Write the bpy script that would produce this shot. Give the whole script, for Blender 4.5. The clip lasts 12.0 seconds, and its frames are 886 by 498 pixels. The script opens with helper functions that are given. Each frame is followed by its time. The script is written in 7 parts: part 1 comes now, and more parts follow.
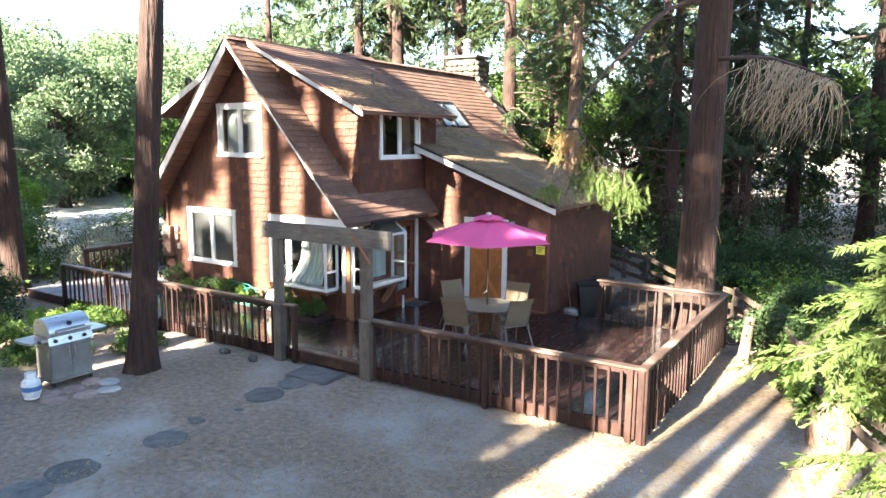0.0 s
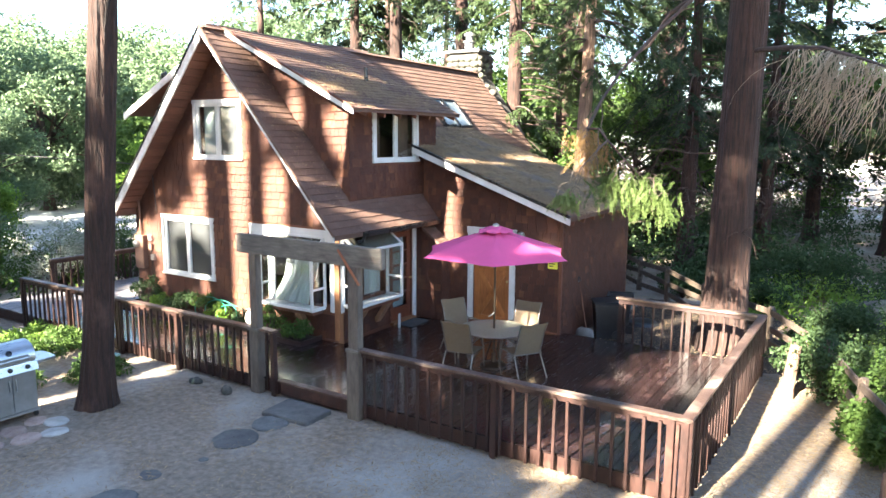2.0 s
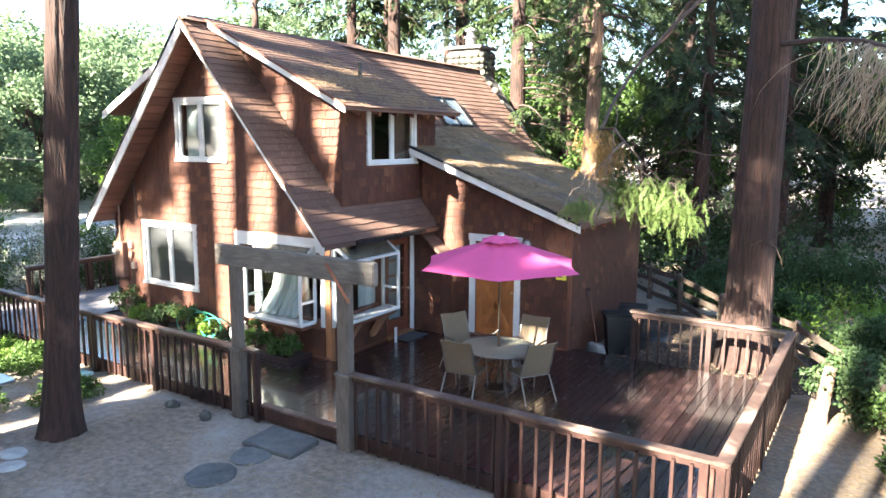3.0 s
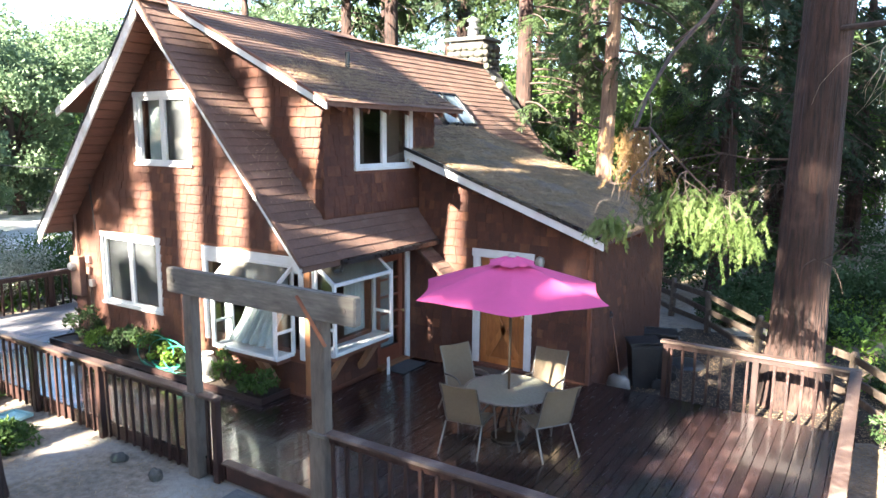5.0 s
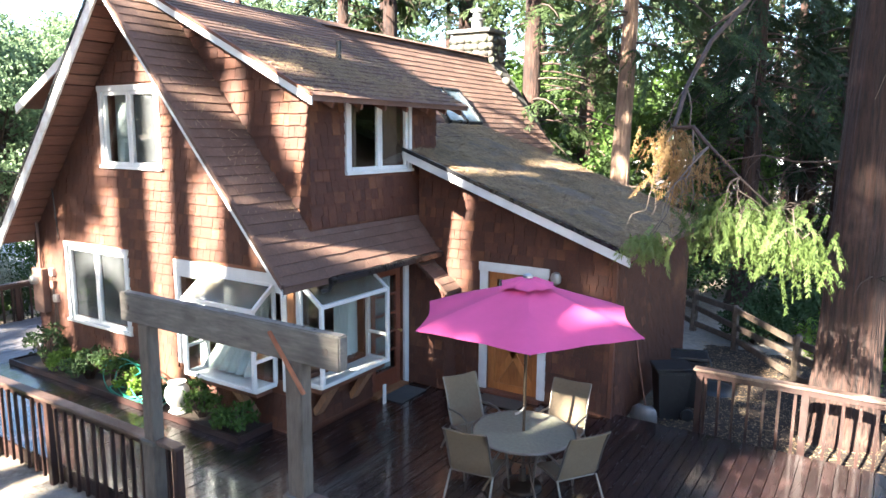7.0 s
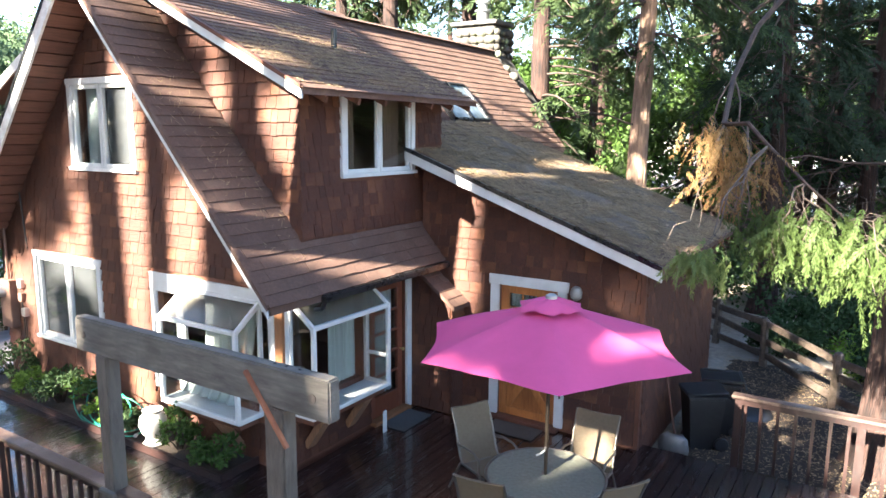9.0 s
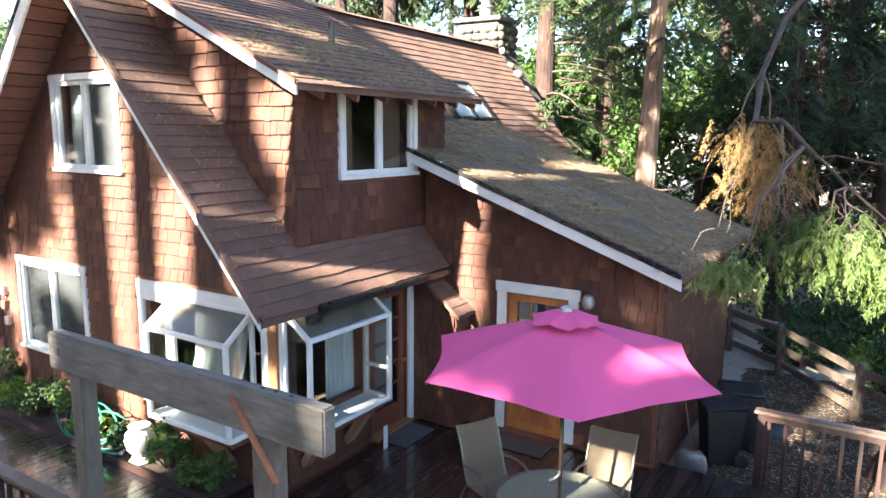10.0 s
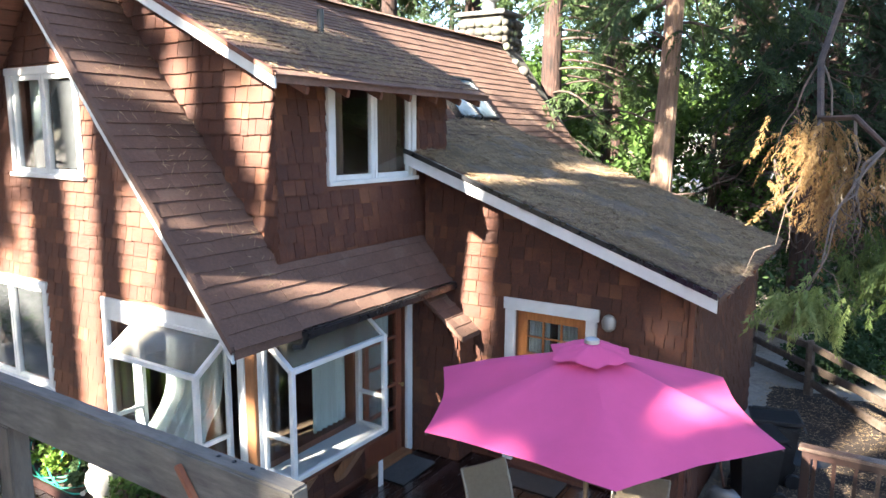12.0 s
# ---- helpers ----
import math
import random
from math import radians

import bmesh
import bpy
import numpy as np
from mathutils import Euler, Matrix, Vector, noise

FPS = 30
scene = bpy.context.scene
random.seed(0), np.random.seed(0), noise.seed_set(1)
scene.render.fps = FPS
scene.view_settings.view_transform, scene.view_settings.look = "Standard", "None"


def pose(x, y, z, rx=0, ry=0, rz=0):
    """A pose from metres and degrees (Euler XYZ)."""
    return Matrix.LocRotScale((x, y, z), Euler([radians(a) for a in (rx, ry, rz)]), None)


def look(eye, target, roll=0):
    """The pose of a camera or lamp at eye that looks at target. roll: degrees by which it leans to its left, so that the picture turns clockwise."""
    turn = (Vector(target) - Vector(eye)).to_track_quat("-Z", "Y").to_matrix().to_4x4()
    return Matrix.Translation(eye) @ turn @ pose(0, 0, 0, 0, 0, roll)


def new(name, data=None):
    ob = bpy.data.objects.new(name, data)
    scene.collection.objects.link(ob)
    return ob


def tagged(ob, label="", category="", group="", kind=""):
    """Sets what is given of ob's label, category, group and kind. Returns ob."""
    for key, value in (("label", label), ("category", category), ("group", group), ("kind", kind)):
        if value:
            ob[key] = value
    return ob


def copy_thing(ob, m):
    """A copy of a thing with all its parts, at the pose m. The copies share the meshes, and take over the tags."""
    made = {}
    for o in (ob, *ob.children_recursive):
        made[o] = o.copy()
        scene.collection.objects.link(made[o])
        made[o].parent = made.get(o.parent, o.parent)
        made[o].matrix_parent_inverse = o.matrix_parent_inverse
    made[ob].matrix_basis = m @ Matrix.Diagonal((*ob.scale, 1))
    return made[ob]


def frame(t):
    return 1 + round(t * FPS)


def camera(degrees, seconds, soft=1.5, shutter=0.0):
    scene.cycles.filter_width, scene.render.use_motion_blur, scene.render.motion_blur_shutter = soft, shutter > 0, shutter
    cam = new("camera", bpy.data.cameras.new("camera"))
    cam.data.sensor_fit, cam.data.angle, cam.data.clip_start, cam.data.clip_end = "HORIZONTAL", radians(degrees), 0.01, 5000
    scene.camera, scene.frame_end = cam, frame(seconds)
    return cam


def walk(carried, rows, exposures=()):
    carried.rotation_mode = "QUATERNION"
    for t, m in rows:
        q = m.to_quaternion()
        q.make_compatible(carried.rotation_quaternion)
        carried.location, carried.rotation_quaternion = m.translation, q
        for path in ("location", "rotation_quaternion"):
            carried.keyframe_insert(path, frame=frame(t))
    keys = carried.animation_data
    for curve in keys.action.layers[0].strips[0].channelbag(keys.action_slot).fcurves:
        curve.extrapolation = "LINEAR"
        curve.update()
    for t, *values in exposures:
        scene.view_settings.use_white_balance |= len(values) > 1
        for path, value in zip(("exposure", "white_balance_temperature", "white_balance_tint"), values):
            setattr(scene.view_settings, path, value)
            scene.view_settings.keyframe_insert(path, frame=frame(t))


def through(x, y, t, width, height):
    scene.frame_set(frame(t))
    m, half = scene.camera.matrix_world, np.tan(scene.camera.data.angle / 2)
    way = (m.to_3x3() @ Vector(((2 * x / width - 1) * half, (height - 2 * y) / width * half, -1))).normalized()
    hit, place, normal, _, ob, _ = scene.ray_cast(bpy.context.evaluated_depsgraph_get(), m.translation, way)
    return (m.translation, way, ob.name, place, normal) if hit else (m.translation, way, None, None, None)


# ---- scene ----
cam = camera(64.9, 12.0)
PATH = [
    (0, (10.129, -12.017, 4.394), (9.0708, -10.3493, 4.0838), 0.36),
    (0.5, (9.947, -11.756, 4.394), (8.8889, -10.0877, 4.0844), 0.38),
    (1, (9.714, -11.403, 4.399), (8.6554, -9.7342, 4.0889), 0.39),
    (1.5, (9.447, -10.988, 4.407), (8.3886, -9.3195, 4.0965), 0.41),
    (2, (9.161, -10.538, 4.417), (8.1034, -8.8694, 4.1062), 0.42),
    (2.5, (8.869, -10.073, 4.428), (7.8115, -8.4046, 4.1172), 0.43),
    (3, (8.580, -9.610, 4.441), (7.5219, -7.9414, 4.1287), 0.44),
    (5, (7.544, -7.967, 4.486), (6.4859, -6.2996, 4.1691), 0.47),
    (5.5, (7.324, -7.630, 4.494), (6.2661, -5.9632, 4.1758), 0.47),
    (6, (7.119, -7.323, 4.500), (6.0607, -5.6565, 4.1806), 0.48),
    (6.5, (6.926, -7.043, 4.504), (5.8674, -5.3765, 4.1835), 0.48),
    (7, (6.742, -6.785, 4.506), (5.6836, -5.1190, 4.1844), 0.48),
    (9, (6.052, -5.883, 4.497), (4.9934, -4.2171, 4.1720), 0.47),
    (9.5, (5.883, -5.667, 4.491), (4.8243, -4.0018, 4.1665), 0.46),
    (10, (5.716, -5.450, 4.486), (4.6570, -3.7850, 4.1610), 0.45),
    (10.5, (5.554, -5.232, 4.481), (4.4943, -3.5669, 4.1560), 0.45),
    (11, (5.401, -5.015, 4.477), (4.3410, -3.3498, 4.1525), 0.44),
    (11.5, (5.264, -4.804, 4.475), (4.2043, -3.1387, 4.1511), 0.43),
    (12, (5.153, -4.607, 4.475), (4.0937, -2.9419, 4.1528), 0.41),
]
walk(cam, [(t, look(eye, target, roll)) for t, eye, target, roll in PATH], [(0.0, 4.1, 6200, 10), (2.5, 4.2, 6000, 10), (5.0, 4.2, 5900, 10), (9.0, 4.1, 5850, 10), (12.0, 4.05, 5900, 10)])

# ---- light ----
SUN_EL = radians(29)   # the sun stands low behind the approach
world = bpy.data.worlds.new("sky")
scene.world = world
world.use_nodes = True
wn = world.node_tree.nodes
sky = wn.new("ShaderNodeTexSky")
sky.sky_type = 'NISHITA'
sky.sun_disc = False
sky.sun_elevation = SUN_EL
SUN_WAY = Vector((0.148 * math.cos(SUN_EL), 0.989 * math.cos(SUN_EL), -math.sin(SUN_EL)))
sky.sun_rotation = math.atan2(-SUN_WAY.x, -SUN_WAY.y)
world.node_tree.links.new(sky.outputs[0], wn["Background"].inputs[0])
wn["Background"].inputs[1].default_value = 0.05
sun = new("sun", bpy.data.lights.new("sun", 'SUN'))
sun.data.energy = 5.0
sun.data.angle = radians(0.6)
sun.data.color = (1.0, 0.87, 0.66)
sun.matrix_world = SUN_WAY.to_track_quat("-Z", "Y").to_matrix().to_4x4()
# ---- materials ----
def surf(name, c1, c2, rough=0.7, scale=6.0, stretch=(1, 1, 1), bump=0.25, bscale=40.0, piece=0.0, big=0.25, metal=0.0,
         c3=None, c3scale=1.2, c3at=0.6, rvar=0.12, spec=0.5, relief=0.02):
    """Two colours by a stretched grain, a large-scale drift, a third colour in patches, a tone of its own for each piece, and relief."""
    m = bpy.data.materials.new(name)
    m.use_nodes = True
    t = m.node_tree
    n, link = t.nodes, t.links.new
    b = n["Principled BSDF"]
    tc, oi, geo = n.new("ShaderNodeTexCoord"), n.new("ShaderNodeObjectInfo"), n.new("ShaderNodeNewGeometry")
    off = n.new("ShaderNodeVectorMath"); off.operation = 'MULTIPLY_ADD'
    comb = n.new("ShaderNodeCombineXYZ")
    link(oi.outputs["Random"], comb.inputs[0]); link(oi.outputs["Random"], comb.inputs[1]); link(oi.outputs["Random"], comb.inputs[2])
    link(comb.outputs[0], off.inputs[0]); off.inputs[1].default_value = (31.0, 17.0, 23.0) if piece else (0, 0, 0)
    link(tc.outputs["Object"], off.inputs[2])
    mp = n.new("ShaderNodeMapping"); mp.inputs["Scale"].default_value = stretch
    link(off.outputs[0], mp.inputs[0])
    n1 = n.new("ShaderNodeTexNoise"); n1.inputs["Scale"].default_value = scale; n1.inputs["Detail"].default_value = 6; n1.inputs["Roughness"].default_value = 0.65
    link(mp.outputs[0], n1.inputs["Vector"])
    r1 = n.new("ShaderNodeMapRange"); r1.inputs[1].default_value = 0.32; r1.inputs[2].default_value = 0.68
    link(n1.outputs[0], r1.inputs[0])
    mx = n.new("ShaderNodeMix"); mx.data_type = 'RGBA'
    mx.inputs[6].default_value = (*c1, 1); mx.inputs[7].default_value = (*c2, 1)
    link(r1.outputs[0], mx.inputs[0])
    col = mx.outputs[2]
    n2 = n.new("ShaderNodeTexNoise"); n2.inputs["Scale"].default_value = c3scale; n2.inputs["Detail"].default_value = 5
    link(off.outputs[0], n2.inputs["Vector"])
    if c3:
        r3 = n.new("ShaderNodeMapRange"); r3.inputs[1].default_value = c3at - 0.08; r3.inputs[2].default_value = c3at + 0.12
        link(n2.outputs[0], r3.inputs[0])
        m3 = n.new("ShaderNodeMix"); m3.data_type = 'RGBA'; m3.inputs[7].default_value = (*c3, 1)
        link(r3.outputs[0], m3.inputs[0]); link(col, m3.inputs[6])
        col = m3.outputs[2]
    add = n.new("ShaderNodeMath"); add.operation = 'ADD'
    link(oi.outputs["Random"], add.inputs[0]); link(geo.outputs["Random Per Island"], add.inputs[1])
    fr = n.new("ShaderNodeMath"); fr.operation = 'FRACT'
    link(add.outputs[0], fr.inputs[0])
    pv = n.new("ShaderNodeMapRange"); pv.inputs[3].default_value = 1 - piece; pv.inputs[4].default_value = 1 + piece
    link(fr.outputs[0], pv.inputs[0])
    bv = n.new("ShaderNodeMapRange"); bv.inputs[1].default_value = 0.3; bv.inputs[2].default_value = 0.7
    bv.inputs[3].default_value = 1 - big; bv.inputs[4].default_value = 1 + big
    link(n2.outputs[0], bv.inputs[0])
    mu = n.new("ShaderNodeMath"); mu.operation = 'MULTIPLY'
    link(pv.outputs[0], mu.inputs[0]); link(bv.outputs[0], mu.inputs[1])
    hs = n.new("ShaderNodeHueSaturation")
    link(mu.outputs[0], hs.inputs["Value"]); link(col, hs.inputs["Color"])
    if piece:
        hv = n.new("ShaderNodeMapRange"); hv.inputs[3].default_value = 0.5 - 0.012 * piece; hv.inputs[4].default_value = 0.5 + 0.012 * piece
        link(fr.outputs[0], hv.inputs[0]); link(hv.outputs[0], hs.inputs["Hue"])
    link(hs.outputs[0], b.inputs["Base Color"])
    rr = n.new("ShaderNodeMapRange"); rr.inputs[3].default_value = max(0.03, rough - rvar); rr.inputs[4].default_value = min(1, rough + rvar)
    link(n1.outputs[0], rr.inputs[0]); link(rr.outputs[0], b.inputs["Roughness"])
    b.inputs["Metallic"].default_value = metal
    b.inputs["Specular IOR Level"].default_value = spec
    if bump:
        n3 = n.new("ShaderNodeTexNoise"); n3.inputs["Scale"].default_value = bscale; n3.inputs["Detail"].default_value = 4
        link(mp.outputs[0], n3.inputs["Vector"])
        bp = n.new("ShaderNodeBump"); bp.inputs["Strength"].default_value = bump; bp.inputs["Distance"].default_value = relief
        link(n3.outputs[0], bp.inputs["Height"]); link(bp.outputs[0], b.inputs["Normal"])
    return m


def leafy(name, c1, c2, through=0.35, hue=0.04):
    """Leaves: a diffuse and a translucent side, each leaf with its own tone."""
    m = bpy.data.materials.new(name)
    m.use_nodes = True
    t = m.node_tree
    n, link = t.nodes, t.links.new
    n.remove(n["Principled BSDF"])
    geo = n.new("ShaderNodeNewGeometry")
    tc = n.new("ShaderNodeTexCoord")
    nz = n.new("ShaderNodeTexNoise"); nz.inputs["Scale"].default_value = 0.5; nz.inputs["Detail"].default_value = 3
    link(tc.outputs["Object"], nz.inputs["Vector"])
    ad = n.new("ShaderNodeMath"); ad.operation = 'MULTIPLY_ADD'; ad.inputs[1].default_value = 0.55; ad.inputs[2].default_value = -0.05
    link(geo.outputs["Random Per Island"], ad.inputs[0])
    ad2 = n.new("ShaderNodeMath"); ad2.operation = 'MULTIPLY_ADD'; ad2.inputs[1].default_value = 0.8
    link(nz.outputs[0], ad2.inputs[0]); link(ad.outputs[0], ad2.inputs[2])
    mx = n.new("ShaderNodeMix"); mx.data_type = 'RGBA'
    mx.inputs[6].default_value = (*c1, 1); mx.inputs[7].default_value = (*c2, 1)
    link(ad2.outputs[0], mx.inputs[0])
    d, tr, gl = n.new("ShaderNodeBsdfDiffuse"), n.new("ShaderNodeBsdfTranslucent"), n.new("ShaderNodeBsdfGlossy")
    gl.inputs["Roughness"].default_value = 0.6; gl.inputs["Color"].default_value = (0.5, 0.5, 0.5, 1)
    link(mx.outputs[2], d.inputs[0]); link(mx.outputs[2], tr.inputs[0])
    a = n.new("ShaderNodeMixShader"); a.inputs[0].default_value = through
    link(d.outputs[0], a.inputs[1]); link(tr.outputs[0], a.inputs[2])
    c = n.new("ShaderNodeMixShader"); c.inputs[0].default_value = 0.03
    link(a.outputs[0], c.inputs[1]); link(gl.outputs[0], c.inputs[2])
    link(c.outputs[0], n["Material Output"].inputs[0])
    return m


def pane_glass(name, tint=(0.93, 0.95, 0.95), gloss=0.05):
    m = bpy.data.materials.new(name)
    m.use_nodes = True
    t = m.node_tree
    n, link = t.nodes, t.links.new
    n.remove(n["Principled BSDF"])
    a, g, lw, x = n.new("ShaderNodeBsdfTransparent"), n.new("ShaderNodeBsdfGlossy"), n.new("ShaderNodeLayerWeight"), n.new("ShaderNodeMixShader")
    f = n.new("ShaderNodeMapRange"); f.inputs[3].default_value = gloss; f.inputs[4].default_value = 0.75
    pw = n.new("ShaderNodeMath"); pw.operation = 'POWER'; pw.inputs[1].default_value = 3.5
    link(lw.outputs["Facing"], pw.inputs[0]); link(pw.outputs[0], f.inputs[0])
    a.inputs[0].default_value = (*tint, 1); g.inputs["Roughness"].default_value = 0.03
    link(f.outputs[0], x.inputs[0]); link(a.outputs[0], x.inputs[1]); link(g.outputs[0], x.inputs[2])
    link(x.outputs[0], n["Material Output"].inputs[0])
    return m


M_SHINGLE = surf("cedar_shingle", (0.042, 0.0118, 0.006), (0.092, 0.0285, 0.0125), 0.7, 5, (9, 9, 1.2), 0.4, 30, piece=0.18, big=0.25, c3=(0.13, 0.051, 0.021), c3scale=1.1, c3at=0.62)
M_ROOF = surf("roof_shingle", (0.09, 0.048, 0.035), (0.14, 0.078, 0.055), 0.9, 30, (1, 1, 1), 0.5, 160, piece=0.09, big=0.18, c3=(0.13, 0.09, 0.066), c3scale=1.5, c3at=0.66)
M_LITTER = surf("needle_litter", (0.12, 0.085, 0.055), (0.27, 0.2, 0.14), 0.95, 25, (1, 1, 1), 0.9, 70, piece=0.35, big=0.25)
M_WHITE = surf("white_paint", (0.54, 0.54, 0.53), (0.62, 0.62, 0.61), 0.45, 4, (1, 1, 1), 0.06, 60, big=0.06, c3=(0.48, 0.46, 0.43), c3scale=3, c3at=0.7)
M_WEATHERED = surf("weathered_white_paint", (0.5, 0.45, 0.4), (0.78, 0.76, 0.73), 0.6, 5, (1, 1, 1), 0.15, 50, big=0.12)
M_BROWNTRIM = surf("brown_stained_board", (0.09, 0.032, 0.017), (0.16, 0.06, 0.032), 0.6, 5, (8, 8, 1), 0.25, 30, piece=0.15)
M_SOFFIT = surf("soffit_board", (0.1, 0.04, 0.026), (0.16, 0.068, 0.045), 0.65, 4, (8, 1, 8), 0.2, 30, piece=0.2)
M_CORNER = surf("cedar_corner_board", (0.2, 0.085, 0.034), (0.3, 0.135, 0.056), 0.6, 5, (8, 8, 1), 0.2, 30)
M_DOOR = surf("varnished_orange_door_wood", (0.27, 0.095, 0.026), (0.4, 0.155, 0.045), 0.4, 4, (9, 9, 1), 0.12, 30, piece=0.1)
M_DARKDOOR = surf("dark_red_door_wood", (0.12, 0.035, 0.018), (0.2, 0.06, 0.03), 0.4, 4, (9, 9, 1), 0.12, 30)
M_GLASS = pane_glass("window_glass")
M_BRACKET = surf("brown_bracket_wood", (0.17, 0.085, 0.045), (0.27, 0.14, 0.075), 0.7, 5, (8, 8, 1), 0.3, 30)
M_ROOFPANE = surf("dusty_sloping_glass", (0.12, 0.11, 0.085), (0.19, 0.175, 0.14), 0.12, 3, bump=0.0, big=0.15, rvar=0.06, spec=0.8)
M_ROOFPANE.node_tree.nodes["Principled BSDF"].inputs["Alpha"].default_value = 0.72
M_SCREEN = surf("insect_screen", (0.03, 0.031, 0.034), (0.05, 0.05, 0.053), 0.6, 8, bump=0.05, big=0.1)
# Pale blue base paints in the sky's reflection, beside the real gloss.
M_SKYGLASS = surf("skylight_glass", (0.06, 0.085, 0.1), (0.2, 0.24, 0.26), 0.12, 3, bump=0.0, big=0.2, rvar=0.06, spec=1.0)
M_CURTAIN = surf("pale_curtain", (0.3, 0.34, 0.33), (0.38, 0.42, 0.41), 0.9, 10, (6, 6, 1), 0.15, 60, big=0.06)
M_ROOM = surf("dark_room_panelling", (0.11, 0.075, 0.05), (0.16, 0.11, 0.075), 0.9, 3, bump=0.05)
M_GUTTER = surf("black_gutter_metal", (0.008, 0.008, 0.009), (0.018, 0.018, 0.02), 0.28, 6, bump=0.05, rvar=0.08)
M_STONE = surf("river_stone", (0.045, 0.042, 0.036), (0.1, 0.092, 0.078), 0.85, 8, bump=0.5, bscale=30, piece=0.3, c3=(0.13, 0.16, 0.08), c3scale=4, c3at=0.62)
M_MORTAR = surf("mortar", (0.05, 0.047, 0.042), (0.085, 0.08, 0.07), 0.95, 20, bump=0.6)
M_DECK = surf("wet_dark_deck_board", (0.008, 0.0042, 0.0042), (0.02, 0.0105, 0.0105), 0.24, 3, (10, 1, 10), 0.22, 14, piece=0.35, big=0.35, rvar=0.14, spec=1.0, c3=(0.042, 0.024, 0.022), c3scale=2.2, c3at=0.62)
M_DECK.node_tree.nodes["Principled BSDF"].inputs["Coat Weight"].default_value = 0.9
M_DECK.node_tree.nodes["Principled BSDF"].inputs["Coat Roughness"].default_value = 0.1
M_DECKGREY = surf("grey_walkway_board", (0.13, 0.12, 0.12), (0.22, 0.2, 0.2), 0.5, 3, (10, 1, 10), 0.25, 18, piece=0.2)
M_RAIL = surf("red_stained_rail_wood", (0.016, 0.0065, 0.0055), (0.037, 0.0145, 0.0105), 0.5, 4, (6, 6, 1.5), 0.25, 30, piece=0.2, c3=(0.075, 0.038, 0.027), c3scale=2.5, c3at=0.7)
M_RAILCAP = surf("worn_rail_cap_wood", (0.045, 0.026, 0.021), (0.1, 0.068, 0.055), 0.4, 4, (4, 4, 4), 0.25, 30, piece=0.12, c3=(0.24, 0.185, 0.15), c3scale=1.8, c3at=0.6)
M_PERGOLA = surf("grey_weathered_timber", (0.07, 0.056, 0.046), (0.14, 0.115, 0.095), 0.75, 4, (5, 5, 1.2), 0.4, 30, piece=0.1, c3=(0.09, 0.075, 0.06), c3scale=2.5, c3at=0.62)
M_PERGOLAH = surf("grey_weathered_beam", (0.09, 0.078, 0.066), (0.185, 0.165, 0.142), 0.75, 4, (1.0, 5, 6), 0.5, 30, c3=(0.06, 0.055, 0.042), c3scale=2.5, c3at=0.62)
M_RUSTWOOD = surf("rusty_brace", (0.2, 0.07, 0.035), (0.3, 0.12, 0.06), 0.7, 6, bump=0.3)
M_BARK = surf("red_cedar_bark", (0.006, 0.0032, 0.0025), (0.06, 0.028, 0.02), 0.9, 6, (3.6, 3.6, 0.3), 1.0, 7, big=0.35, c3=(0.08, 0.046, 0.035), c3scale=1.5, c3at=0.66, relief=0.07)
# On the cedar behind the wing this paleness stands in for sunlight.
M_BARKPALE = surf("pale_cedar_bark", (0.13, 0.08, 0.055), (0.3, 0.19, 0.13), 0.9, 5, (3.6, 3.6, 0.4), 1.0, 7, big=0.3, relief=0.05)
M_TWIG = surf("dead_grey_twig", (0.075, 0.054, 0.042), (0.15, 0.115, 0.092), 0.9, 8, bump=0.2)
M_PALETWIG = surf("bleached_dead_twig", (0.2, 0.15, 0.105), (0.36, 0.29, 0.21), 0.9, 8, bump=0.2)
M_LIMB = surf("dark_limb_bark", (0.035, 0.023, 0.019), (0.085, 0.056, 0.043), 0.9, 8, bump=0.5, bscale=15)
M_DIRT = surf("bare_dirt", (0.14, 0.105, 0.075), (0.31, 0.25, 0.19), 0.95, 9, bump=0.8, bscale=42, big=0.22, c3=(0.3, 0.285, 0.26), c3scale=0.32, c3at=0.55)
M_PAVER = surf("dark_stone_paver", (0.08, 0.08, 0.078), (0.15, 0.145, 0.135), 0.85, 8, bump=0.5, bscale=30, piece=0.2)
M_FLAG = surf("pink_flagstone", (0.25, 0.17, 0.14), (0.36, 0.28, 0.24), 0.85, 6, bump=0.4, bscale=30, piece=0.2)
M_STEEL = surf("brushed_stainless_steel", (0.45, 0.46, 0.47), (0.56, 0.57, 0.58), 0.3, 5, (1, 1, 14), 0.05, 40, metal=1.0, big=0.1)
M_STEELDARK = surf("grey_enamelled_panel", (0.2, 0.19, 0.18), (0.27, 0.26, 0.25), 0.4, 4, bump=0.05, metal=0.4)
M_BLACK = surf("black_plastic", (0.012, 0.012, 0.013), (0.028, 0.028, 0.03), 0.45, 6, bump=0.1)
M_TANK = surf("white_tank_paint", (0.6, 0.62, 0.63), (0.72, 0.73, 0.73), 0.45, 6, bump=0.08, c3=(0.35, 0.33, 0.3), c3scale=6, c3at=0.7)
M_BLUE = surf("blue_label", (0.05, 0.14, 0.32), (0.09, 0.2, 0.4), 0.5, 6, bump=0.0)
M_SLING = surf("tan_sling_mesh_fabric", (0.15, 0.108, 0.066), (0.19, 0.142, 0.09), 0.75, 30, bump=0.25, bscale=220, big=0.08)
M_CHAIRMETAL = surf("bronze_chair_tube", (0.16, 0.135, 0.11), (0.23, 0.2, 0.165), 0.35, 6, bump=0.03, metal=0.7)
